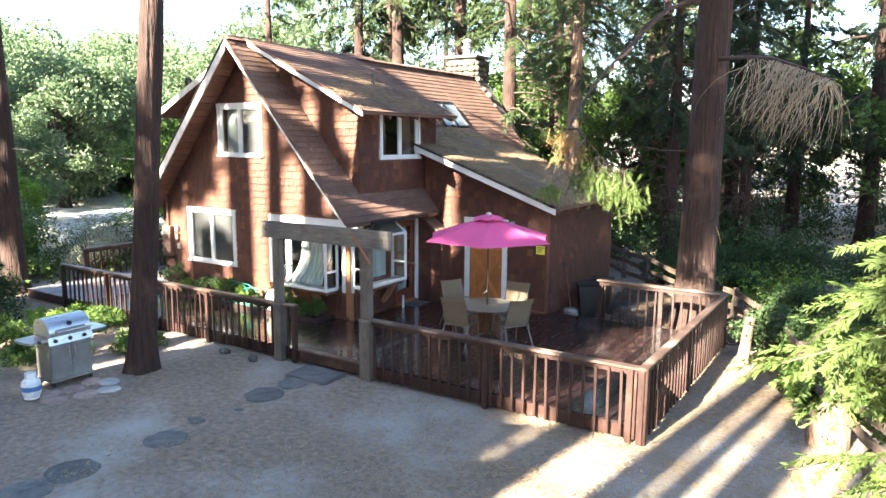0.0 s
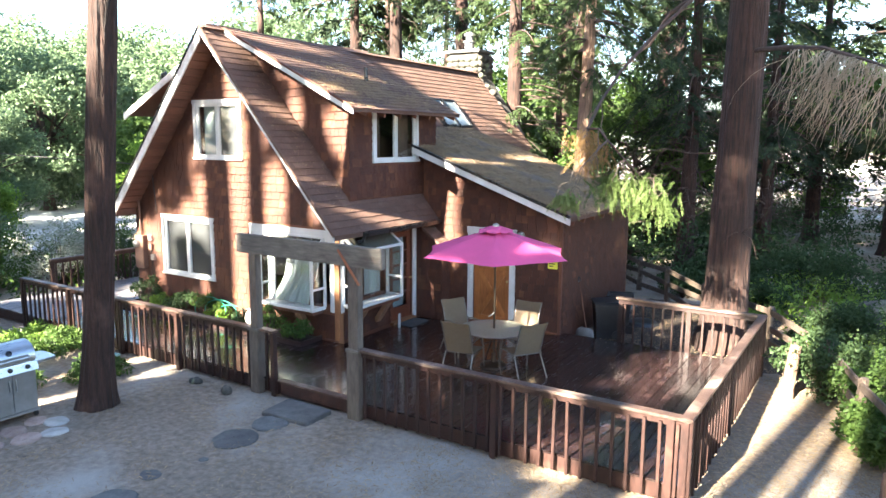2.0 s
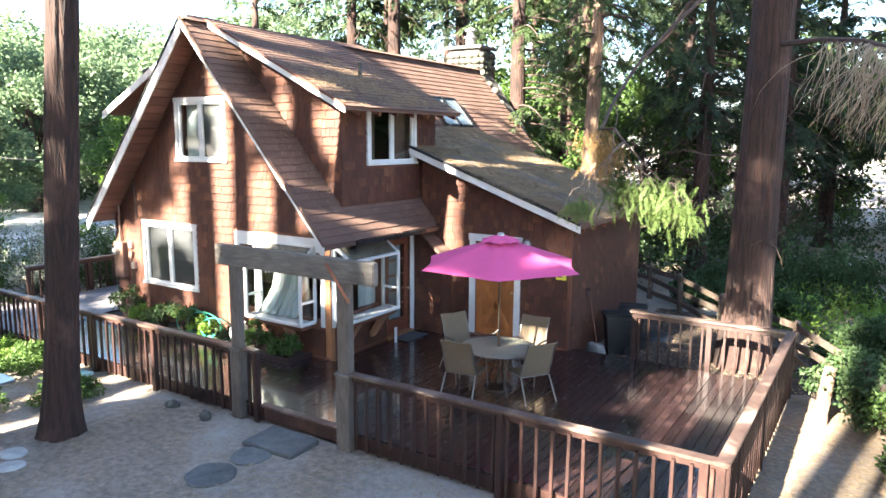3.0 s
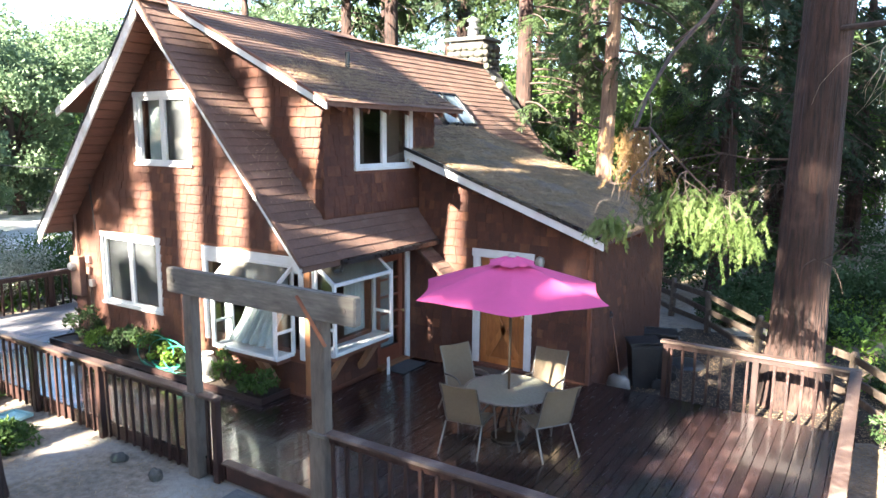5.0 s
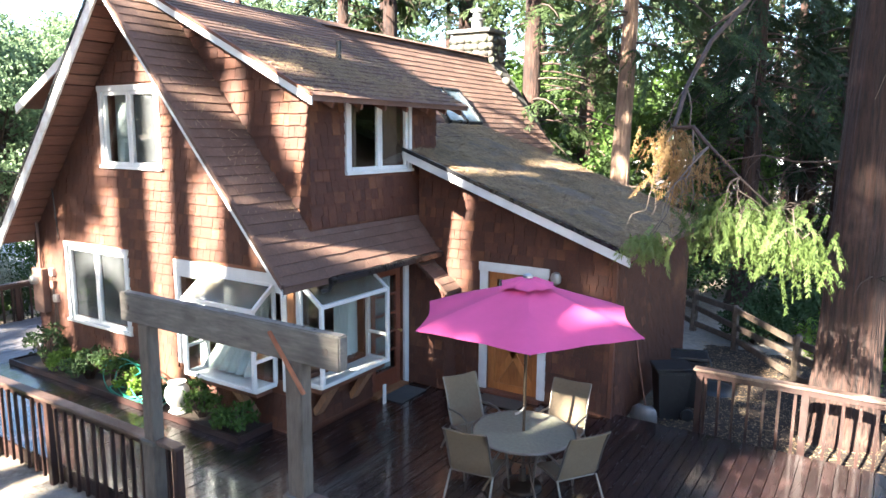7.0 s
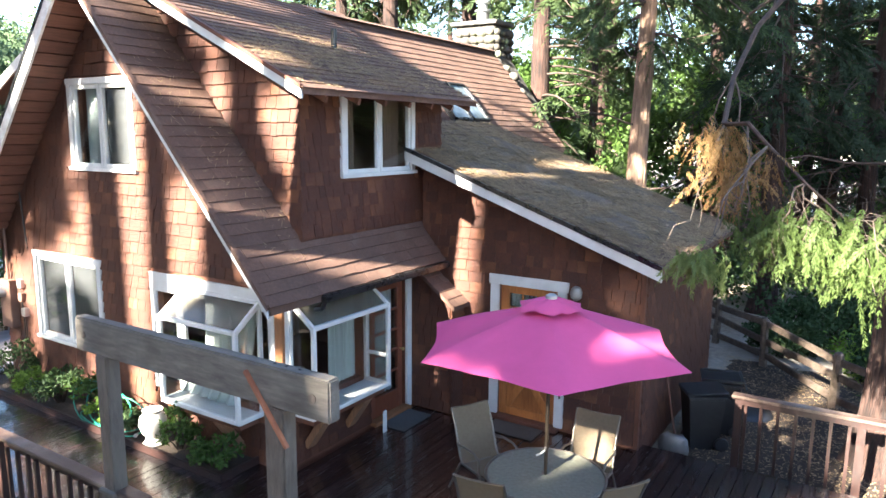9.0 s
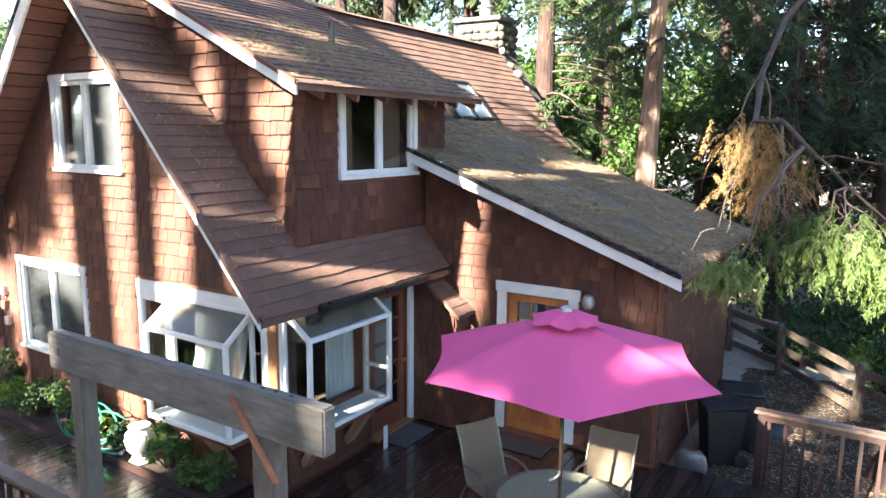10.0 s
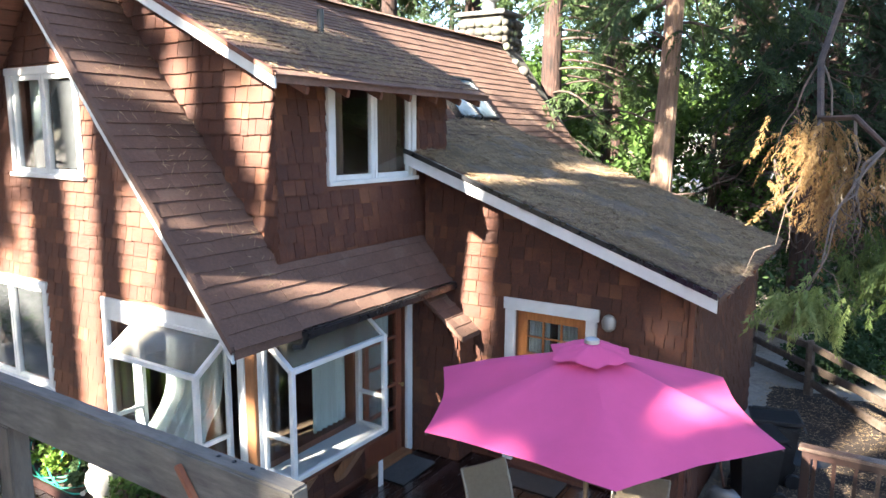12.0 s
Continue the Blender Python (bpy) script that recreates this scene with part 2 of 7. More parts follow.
M_TABLEGLASS = surf("obscure_glass_tabletop", (0.19, 0.19, 0.145), (0.26, 0.255, 0.2), 0.22, 25, bump=0.1, bscale=90, big=0.1, spec=0.5)
M_PINK = surf("pink_umbrella_canvas", (0.56, 0.068, 0.2), (0.61, 0.08, 0.222), 0.75, 4, bump=0.08, bscale=120, big=0.06)
M_POLE = surf("bronze_pole", (0.06, 0.045, 0.035), (0.09, 0.07, 0.055), 0.35, 6, bump=0.0, metal=0.8)
M_MAT = surf("grey_door_mat", (0.05, 0.05, 0.052), (0.09, 0.09, 0.09), 0.95, 30, bump=0.8, bscale=120)
M_MATBROWN = surf("brown_door_mat", (0.06, 0.045, 0.035), (0.1, 0.075, 0.058), 0.95, 30, bump=0.8, bscale=120)
M_HOSE = surf("green_hose", (0.02, 0.2, 0.13), (0.04, 0.27, 0.17), 0.4, 6, bump=0.0)
M_SOIL = surf("planter_soil", (0.03, 0.022, 0.016), (0.07, 0.05, 0.035), 0.95, 10, bump=0.9, bscale=40)
M_PLASTER = surf("pale_cast_stone", (0.32, 0.305, 0.275), (0.42, 0.4, 0.37), 0.85, 8, bump=0.3)
M_METER = surf("grey_meter_box", (0.13, 0.07, 0.05), (0.19, 0.11, 0.08), 0.6, 8, bump=0.1)
M_GREYMETAL = surf("galvanised_metal", (0.4, 0.4, 0.4), (0.5, 0.5, 0.5), 0.4, 8, bump=0.05, metal=0.8)
M_YELLOW = surf("yellow_sign", (0.65, 0.6, 0.05), (0.72, 0.66, 0.08), 0.5, 5, bump=0.0)
M_FENCE = surf("old_split_rail", (0.06, 0.042, 0.03), (0.13, 0.095, 0.072), 0.85, 4, (3, 3, 3), 0.5, 25, piece=0.25)
M_MULCH = surf("dark_bark_mulch", (0.011, 0.0072, 0.0052), (0.05, 0.032, 0.022), 0.95, 26, bump=0.9, bscale=60, big=0.3)
M_TEAL = surf("pale_teal_plastic", (0.3, 0.5, 0.5), (0.38, 0.58, 0.57), 0.4, 5, bump=0.05)
M_BROWNCLOTH = surf("brown_curtain", (0.13, 0.085, 0.06), (0.18, 0.12, 0.085), 0.9, 10, (6, 6, 1), 0.15, 60)
M_ROAD = surf("pale_gravel_road", (0.5, 0.48, 0.45), (0.62, 0.6, 0.57), 0.9, 3, bump=0.2)
M_BRASS = surf("brass_lamp", (0.45, 0.33, 0.15), (0.55, 0.42, 0.2), 0.35, 6, bump=0.0, metal=0.9)
L_CEDAR = leafy("cedar_sprays", (0.014, 0.028, 0.011), (0.065, 0.098, 0.034), 0.3)
# Darker copy of cedar_sprays, forest shade put into the leaf colour.
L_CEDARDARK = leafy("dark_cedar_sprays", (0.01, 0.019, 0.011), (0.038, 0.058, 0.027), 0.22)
L_CEDARDRY = leafy("dry_cedar_sprays", (0.16, 0.088, 0.032), (0.34, 0.215, 0.09), 0.3)
L_BROAD = leafy("broad_leaves", (0.02, 0.048, 0.012), (0.105, 0.175, 0.037), 0.45)
# Bright young leaves; behind the fence the brightness stands in for sunlight.
L_BRIGHT = leafy("bright_young_sunlit_leaves", (0.07, 0.14, 0.02), (0.24, 0.36, 0.06), 0.5)
# Distance haze and sun are painted into this paler blue-green.
L_BLUEGREEN = leafy("haze_tinted_leaves", (0.05, 0.09, 0.05), (0.17, 0.235, 0.125), 0.45)
L_BLOSSOM = leafy("white_blossom", (0.06, 0.1, 0.035), (0.5, 0.5, 0.4), 0.3)
L_SHRUB = leafy("dark_shrub_leaves", (0.014, 0.032, 0.013), (0.06, 0.098, 0.034), 0.3)
L_CEDARFRESH = leafy("fresh_cedar_sprays", (0.035, 0.062, 0.016), (0.12, 0.17, 0.045), 0.4)
# Lit copy of fresh_cedar_sprays; sunlight is put into the colour.
L_CEDARLIT = leafy("sunlit_fresh_cedar_sprays", (0.11, 0.16, 0.045), (0.26, 0.32, 0.11), 0.5)
L_STRAW = leafy("dry_needles_and_grass", (0.11, 0.075, 0.045), (0.42, 0.31, 0.19), 0.15)


# ---- building helpers ----
class Shape:
    """Collects solids into one mesh."""

    def __init__(self):
        self.v, self.f = [], []

    def add(self, vs, fs):
        k = len(self.v)
        self.v += [tuple(p) for p in vs]
        self.f += [tuple(i + k for i in f) for f in fs]
        return self

    def box(self, x0, x1, y0, y1, z0, z1, m=None):
        vs = [Vector((x, y, z)) for x in (x0, x1) for y in (y0, y1) for z in (z0, z1)]
        if m:
            vs = [m @ p for p in vs]
        return self.add(vs, [(0, 1, 3, 2), (4, 6, 7, 5), (0, 4, 5, 1), (2, 3, 7, 6), (0, 2, 6, 4), (1, 5, 7, 3)])

    def beam(self, p, q, w, h, up=(0, 0, 1)):
        """A bar from p to q, w across and h deep."""
        p, q = Vector(p), Vector(q)
        d = (q - p).normalized()
        s = d.cross(Vector(up)).normalized()
        u = s.cross(d)
        vs = [c + s * (a * w / 2) + u * (b * h / 2) for c in (p, q) for a in (-1, 1) for b in (-1, 1)]
        return self.add(vs, [(0, 2, 3, 1), (4, 5, 7, 6), (0, 1, 5, 4), (2, 6, 7, 3), (0, 4, 6, 2), (1, 3, 7, 5)])

    def tube(self, pts, radii, n=8):
        """A round bar along points; radii one number or one a point."""
        pts = [Vector(p) for p in pts]
        if not hasattr(radii, "__len__"):
            radii = [radii] * len(pts)
        k = len(self.v)
        side = None
        for i, p in enumerate(pts):
            d = (pts[min(i + 1, len(pts) - 1)] - pts[max(i - 1, 0)]).normalized()
            if side is None:
                side = d.orthogonal().normalized()
            side = (side - d * side.dot(d)).normalized()
            up = d.cross(side)
            for j in range(n):
                a = 2 * math.pi * j / n
                self.v.append(tuple(p + (side * math.cos(a) + up * math.sin(a)) * radii[i]))
        for i in range(len(pts) - 1):
            for j in range(n):
                a, b = k + i * n + j, k + i * n + (j + 1) % n
                self.f.append((a, b, b + n, a + n))
        self.f.append(tuple(k + j for j in reversed(range(n))))
        self.f.append(tuple(k + (len(pts) - 1) * n + j for j in range(n)))
        return self

    def lathe(self, profile, n=24, at=(0, 0, 0)):
        """A body turned round z from (radius, height) pairs."""
        k = len(self.v)
        for r, z in profile:
            for j in range(n):
                a = 2 * math.pi * j / n
                self.v.append((at[0] + r * math.cos(a), at[1] + r * math.sin(a), at[2] + z))
        for i in range(len(profile) - 1):
            for j in range(n):
                a, b = k + i * n + j, k + i * n + (j + 1) % n
                self.f.append((a, b, b + n, a + n))
        self.f.append(tuple(k + j for j in reversed(range(n))))
        self.f.append(tuple(k + (len(profile) - 1) * n + j for j in range(n)))
        return self

    def slab(self, poly, down):
        """A flat polygon with the depth vector down."""
        k, n = len(self.v), len(poly)
        down = Vector(down)
        self.v += [tuple(p) for p in poly] + [tuple(Vector(p) + down) for p in poly]
        self.f.append(tuple(k + i for i in range(n)))
        self.f.append(tuple(k + n + i for i in reversed(range(n))))
        for i in range(n):
            j = (i + 1) % n
            self.f.append((k + j, k + i, k + n + i, k + n + j))
        return self

    def mesh(self, name, material, bevel=0.0, smooth=False, weld=False):
        me = bpy.data.meshes.new(name)
        me.from_pydata(self.v, [], self.f)
        bm = bmesh.new()
        bm.from_mesh(me)
        if weld:
            bmesh.ops.remove_doubles(bm, verts=bm.verts, dist=0.0005)
        bmesh.ops.recalc_face_normals(bm, faces=bm.faces)
        if bevel:
            bmesh.ops.bevel(bm, geom=[e for e in bm.edges if len(e.link_faces) == 2 and e.calc_face_angle(0) > 0.6], offset=bevel, segments=2, affect='EDGES', clamp_overlap=True)
        bm.to_mesh(me)
        bm.free()
        if smooth:
            me.shade_smooth()
            me.set_sharp_from_angle(angle=radians(40))
        me.materials.append(material)
        return me


def thing(name, label, category, at=(0, 0, 0), turn=0.0, group="", kind=""):
    ob = new(name)
    ob.empty_display_size = 0.1
    ob.matrix_basis = pose(*at, 0, 0, turn)
    return tagged(ob, label, category, group, kind)


def part(name, shape, material, parent, label="", bevel=0.0, smooth=False):
    me = shape if isinstance(shape, bpy.types.Mesh) else shape.mesh(name, material, bevel, smooth)
    ob = new(name, me)
    ob.parent = parent
    if name in ("branch_mass", "twig_mass", "stem_mass", "spray_mass", "foliage", "crown"):
        ob["kind"] = "stuff"
    if label:
        ob["label"] = label
    return ob


def single(name, shape, material, label, category, bevel=0.0, smooth=False, kind="", group=""):
    return tagged(new(name, shape.mesh(name, material, bevel, smooth)), label, category, group, kind)


def quick_mesh(name, verts, quads, material):
    """Many quads at once, from arrays."""
    me = bpy.data.meshes.new(name)
    verts, quads = np.asarray(verts, np.float32), np.asarray(quads, np.int32)
    me.vertices.add(len(verts)); me.vertices.foreach_set("co", verts.ravel())
    k = quads.shape[1]
    me.loops.add(quads.size); me.loops.foreach_set("vertex_index", quads.ravel())
    me.polygons.add(len(quads)); me.polygons.foreach_set("loop_start", np.arange(0, quads.size, k, dtype=np.int32))
    me.update(calc_edges=True)
    me.shade_flat()
    me.materials.append(material)
    return me

# ---- ground ----
def ground_z(x, y):
    near = max(0.0, 1 - max(abs(x) / 30, abs(y) / 30))
    return 0.02 * noise.noise((x * 0.45, y * 0.45, 0.3)) + 0.012 * noise.noise((x * 2.1, y * 2.1, 4.0)) * (1 if near else 0)


xs = sorted(set([-600, -300, -150, -90, -60, -45] + [-32 + 0.8 * i for i in range(30)] + [-8 + 0.25 * i for i in range(90)] + [14.5 + 1.5 * i for i in range(14)] + [45, 60, 90, 150, 300, 600]))
ys = sorted(set([-600, -300, -150, -90, -60, -40, -30, -24, -18] + [-14 + 0.25 * i for i in range(100)] + [11 + i for i in range(30)] + [45, 60, 90, 150, 300, 600]))
gv = [(x, y, ground_z(x, y)) for y in ys for x in xs]
gq = [(j * len(xs) + i, j * len(xs) + i + 1, (j + 1) * len(xs) + i + 1, (j + 1) * len(xs) + i) for j in range(len(ys) - 1) for i in range(len(xs) - 1)]
ground = new("ground", quick_mesh("ground", gv, gq, M_DIRT))
ground.data.shade_smooth()
tagged(ground, "bare trodden dirt yard strewn with dry needles", "ground", kind="structure")

road = single("road", Shape().slab([(-60, 6, 0.05), (-15.5, 3.4, 0.05), (-16, 9.5, 0.05), (-26, 14, 0.05), (-60, 30, 0.05)], (0, 0, -0.04)), M_ROAD, "pale sunlit gravel driveway beyond the deck", "road", kind="structure")
road2 = single("road", Shape().slab([(-60, 112, 0.06), (140, 92, 0.06), (150, 135, 0.06), (-60, 165, 0.06)], (0, 0, -0.04)), M_ROAD, "pale sunlit road far behind the trees", "road", kind="structure")

# bark mulch behind the wing
mv, mq = [], []
for j in range(41):
    for i in range(41):
        x, y = 3.52 + i * 0.14, 3.56 + j * 0.14
        edge = min(i, 40 - i, j, 40 - j) / 40
        mv.append((x + 0.3 * noise.noise((x, y, 2)) * (i == 40), y, ground_z(x, y) + min(0.03, edge * 0.4 - 0.015) + 0.012 * noise.noise((x * 6, y * 6, 1))))
mq = [(j * 41 + i, j * 41 + i + 1, (j + 1) * 41 + i + 1, (j + 1) * 41 + i) for j in range(40) for i in range(40)]
mulch = tagged(new("mulch_bed", quick_mesh("mulch_bed", mv, mq, M_MULCH)), "dark bark mulch on the ground behind the wing", "ground", kind="structure")
mulch.data.shade_smooth()

# ---- house ----
RX, RZ, PITCH = -3.17, 6.70, 1.145        # ridge line and slope of the main roof
LX, LZ, LPITCH = 3.8, 2.86, 0.362       # low eave of the side wing
DX, DZ, DPITCH = 0.46, 5.0, 0.485       # eave of the dormer
house = thing("house", "two-storey brown cedar-shingled cabin with a steep gabled roof", "house")


def main_z(x):
    return RZ - PITCH * abs(x - RX)


def lean_z(x):
    return LZ + LPITCH * (LX - x)


def dorm_z(x):
    return DZ + DPITCH * (DX - x)


def wall_shape(to_world, spans, top, holes, thick):
    """A wall of upright strips between the span marks, with holes (u0, u1, v0, v1) cut through. top(u): its upper edge."""
    marks = sorted(set(list(spans) + [h[0] for h in holes] + [h[1] for h in holes]))
    s = Shape()
    for a, b in zip(marks, marks[1:]):
        mid = (a + b) / 2
        cuts = sorted((h[2], h[3]) for h in holes if h[0] < mid < h[1])
        low = 0.0
        for v0, v1 in cuts + [(None, None)]:
            ta, tb = (v0, v0) if v0 is not None else (top(a), top(b))
            vs = [to_world(u, v, d) for d in (0, -thick) for u, v in ((a, low), (b, low), (b, tb), (a, ta))]
            s.add(vs, [(0, 1, 2, 3), (7, 6, 5, 4), (0, 4, 5, 1), (1, 5, 6, 2), (2, 6, 7, 3), (3, 7, 4, 0)])
            if v0 is not None:
                low = v1
    return s.mesh("wall", M_BROWNTRIM, weld=True)


def on_gable(u, v, d):
    return Vector((u, -d, v))


def on_wing(u, v, d):
    return Vector((u, 3.07 - d, v))


def on_side(u, v, d):
    return Vector((0.0 + d, u, v))


def on_wing_side(u, v, d):
    return Vector((3.5 + d, u, v))


def on_dormer(u, v, d):
    return Vector((-0.07 + d, u, v))


def on_dormer_cheek(u, v, d):
    return Vector((u, 0.46 - d, v))


GABLE_HOLES = [(-4.14, -2.75, 4.02, 5.16), (-5.48, -3.79, 1.23, 2.51), (-2.28, -0.22, 1.05, 2.32)]
WING_HOLES = [(1.37, 2.30, 0.30, 2.33)]
SIDE_HOLES = [(0.16, 1.52, 1.1, 2.3), (1.72, 2.56, 0.3, 2.36)]
DORMER_HOLES = [(1.29, 2.79, 4.0, 5.07)]
w_gable = part("wall", wall_shape(on_gable, (-6.6, RX, 0), lambda u: main_z(u) - 0.12, GABLE_HOLES, 0.14), M_BROWNTRIM, house, "gable wall under the steep roof")
w_side = part("wall", wall_shape(on_side, (0.14, 3.07), lambda u: 2.75, SIDE_HOLES, 0.14), M_BROWNTRIM, house)
w_wing = part("wall", wall_shape(on_wing, (0.0, 3.5), lambda u: lean_z(u) - 0.12, WING_HOLES, 0.14), M_BROWNTRIM, house)
w_wside = part("wall", wall_shape(on_wing_side, (3.21, 7.4), lambda u: lean_z(3.5) - 0.12, [], 0.14), M_BROWNTRIM, house)
w_dorm = part("wall", wall_shape(lambda u, v, d: on_dormer(u, v + 2.6, d), (0.46, 3.64), lambda u: dorm_z(-0.07) - 2.72, [(a, b, c - 2.6, d - 2.6) for a, b, c, d in DORMER_HOLES], 0.14), M_BROWNTRIM, house)
for y in (3.64, 0.46):
    cheek = Shape().slab([(-0.21, y, main_z(-0.21) - 0.1), (-0.21, y, dorm_z(-0.21) - 0.12), (RX, y, RZ - 0.1)], (0, 0.12 if y < 1 else -0.12, 0))
    w_cheek = part("wall", cheek, M_BROWNTRIM, house)
part("wall", Shape().box(-6.6, -6.46, 0.14, 10.6, 0, main_z(-6.6) - 0.1), M_BROWNTRIM, house)
back = Shape().slab([(-6.6, 10.6, 0), (0, 10.6, 0), (0, 10.6, main_z(0) - 0.1), (RX, 10.6, RZ - 0.12), (-6.6, 10.6, main_z(-6.6) - 0.1)], (0, 0.14, 0))
part("wall", back, M_BROWNTRIM, house)
part("wall", Shape().slab([(0.0, 7.4, 0), (3.5, 7.4, 0), (3.5, 7.4, lean_z(3.5) - 0.1), (0.0, 7.4, lean_z(0) - 0.1)], (0, 0.14, 0)), M_BROWNTRIM, house)
part("room_floor", Shape().box(-6.46, -0.02, 0.14, 10.6, 0.1, 0.3), M_ROOM, house)
part("room_ceiling", Shape().box(-6.4, -0.2, 0.14, 10.6, 2.62, 2.8), M_ROOM, house)
part("room_wall", Shape().box(-6.4, -0.16, 4.4, 4.5, 0.3, 2.62), M_ROOM, house)
part("room_wall", Shape().box(-5.6, -0.3, 3.38, 3.48, 2.8, 5.0), M_ROOM, house)
part("room_floor", Shape().box(0.0, 3.36, 3.21, 7.4, 0.1, 0.3), M_ROOM, house)

# roofs: slabs first, shingles at the end of the file
DN = 0.1
roof_main = part("roof", Shape()
                 .slab([(RX, -0.6, RZ), (0.42, -0.6, main_z(0.42)), (0.42, 3.3, main_z(0.42)), (RX, 3.3, RZ)], (0, 0, -DN))
                 .slab([(RX, 3.3, RZ), (-1.0, 3.3, main_z(-1.0)), (-1.0, 7.6, main_z(-1.0)), (RX, 7.6, RZ)], (0, 0, -DN))
                 .slab([(RX, 7.6, RZ), (0.42, 7.6, main_z(0.42)), (0.42, 10.95, main_z(0.42)), (RX, 10.95, RZ)], (0, 0, -DN))
                 .slab([(-6.76, -0.6, main_z(-6.76)), (RX, -0.6, RZ), (RX, 10.95, RZ), (-6.76, 10.95, main_z(-6.76))], (0, 0, -DN)), M_ROOF, house, "steep brown roof with weathered shingles")
roof_dorm = part("roof", Shape().slab([(RX + 0.02, -0.03, dorm_z(RX + 0.02)), (DX, -0.03, DZ), (DX, 3.87, DZ), (RX + 0.02, 3.87, dorm_z(RX + 0.02))], (0, 0, -0.07))
                 .slab([(2 * RX - DX, -0.03, DZ), (RX - 0.02, -0.03, dorm_z(RX + 0.02)), (RX - 0.02, 3.87, dorm_z(RX + 0.02)), (2 * RX - DX, 3.87, DZ)], (0, 0, -0.07)), M_ROOF, house, "shed dormer roof strewn with dry needles")
part("wall", Shape().box(-6.27, -6.13, 0.46, 3.64, 3.0, 5.05), M_BROWNTRIM, house)
for y in (0.46, 3.52):
    lc = Shape().slab([(-6.13, y, main_z(-6.13) - 0.1), (-6.13, y, dorm_z(-0.21) - 0.12), (RX, y, RZ - 0.1)], (0, 0.12, 0))
    part("wall", lc, M_BROWNTRIM, house)
roof_lean = part("roof", Shape().slab([(-1.5, 2.75, lean_z(-1.5)), (LX, 2.75, LZ), (LX, 7.6, LZ), (-1.5, 7.6, lean_z(-1.5))], (0, 0, -0.09)), M_ROOF, house, "low-pitched wing roof thick with fallen needles")

# barge boards, soffit boards and rafter tails
for x0, x1, y, zf, h, mt, me_ in ((RX, 0.42, -0.62, main_z, 0.07, M_WHITE, M_ROOF), (RX, -6.76, -0.62, main_z, 0.17, M_WEATHERED, M_GUTTER)):
    a, b = Vector((x0, y, zf(x0) - 0.02)), Vector((x1, y, zf(x1) - 0.02))
    part("barge_board", Shape().slab([a, b, b - Vector((0, 0, h * 1.5)), a - Vector((0, 0, h * 1.5))], (0, 0.035, 0)), mt, house, "painted barge board")
    part("roof_edge", Shape().slab([a + Vector((0, -0.012, 0.055)), b + Vector((0, -0.012, 0.055)), b + Vector((0, -0.012, -0.02)), a + Vector((0, -0.012, -0.02))], (0, 0.05, 0)), me_, house)
a, b = Vector((RX + 0.1, -0.055, dorm_z(RX + 0.1) - 0.01)), Vector((DX, -0.055, DZ - 0.01))
part("barge_board", Shape().slab([a, b, b - Vector((0, 0, 0.11)), a - Vector((0, 0, 0.11))], (0, 0.03, 0)), M_WHITE, house, "white painted barge board")
part("roof_edge", Shape().slab([a + Vector((0, -0.012, 0.045)), b + Vector((0, -0.012, 0.045)), b - Vector((0, 0.012, 0.005)), a - Vector((0, 0.012, 0.005))], (0, 0.05, 0)), M_BROWNTRIM, house)
a, b = Vector((2 * RX - DX, -0.055, DZ - 0.01)), Vector((RX - 0.1, -0.055, dorm_z(RX + 0.1) - 0.01))
part("barge_board", Shape().slab([a, b, b - Vector((0, 0, 0.16)), a - Vector((0, 0, 0.16))], (0, 0.03, 0)), M_WEATHERED, house)
a, b = Vector((-0.12, 2.725, lean_z(-0.12) - 0.015)), Vector((LX, 2.725, LZ - 0.015))
part("barge_board", Shape().slab([a, b, b - Vector((0, 0, 0.15)), a - Vector((0, 0, 0.15))], (0, 0.035, 0)), M_WHITE, house, "white painted barge board")
part("roof_edge", Shape().slab([a + Vector((0, -0.014, 0.05)), b + Vector((0, -0.014, 0.05)), b - Vector((0, 0.014, 0.012)), a - Vector((0, 0.014, 0.012))], (0, 0.05, 0)), M_GUTTER, house)
for i in range(25):
    x = RX - 0.08 - i * 0.14
    z = main_z(x) - DN - 0.03
    c = Vector((x, 0, z))
    part("soffit_board", Shape().beam((x, -0.58, z - 0.02), (x, 0.02, z - 0.02), 0.128 * 1.5, 0.022, up=(PITCH, 0, -1)), M_SOFFIT, house)
    if x + 2 * (RX - x) < 0.3:
        part("soffit_board", Shape().beam((2 * RX - x, -0.58, z - 0.02), (2 * RX - x, 0.02, z - 0.02), 0.128 * 1.5, 0.022, up=(-PITCH, 0, -1)), M_SOFFIT, house)
tail = Shape().slab([(0, -0.022, 0), (-0.5, -0.022, 0.5 * DPITCH), (-0.5, -0.022, 0.5 * DPITCH - 0.1), (-0.02, -0.022, -0.07)], (0, 0.044, 0)).mesh("rafter_tail", M_BROWNTRIM)
for y in (0.4, 1.0, 1.55, 2.1, 2.65, 3.2, 3.7):
    part("rafter_tail", tail, M_BROWNTRIM, house).location = (DX - 0.02, y, DZ - 0.08)
tail2 = Shape().slab([(0, -0.025, 0), (-0.4, -0.025, 0.4 * LPITCH), (-0.4, -0.025, 0.4 * LPITCH - 0.11), (-0.02, -0.025, -0.09)], (0, 0.05, 0)).mesh("rafter_tail", M_BROWNTRIM)
for i in range(8):
    part("rafter_tail", tail2, M_BROWNTRIM, house).location = (LX - 0.02, 3.05 + i * 0.6, LZ - 0.1)
part("gutter", Shape().beam((0.46, 0.25, main_z(0.42) - 0.06), (0.46, 3.28, main_z(0.42) - 0.06), 0.1, 0.09), M_GUTTER, house, "black metal gutter", 0.015)
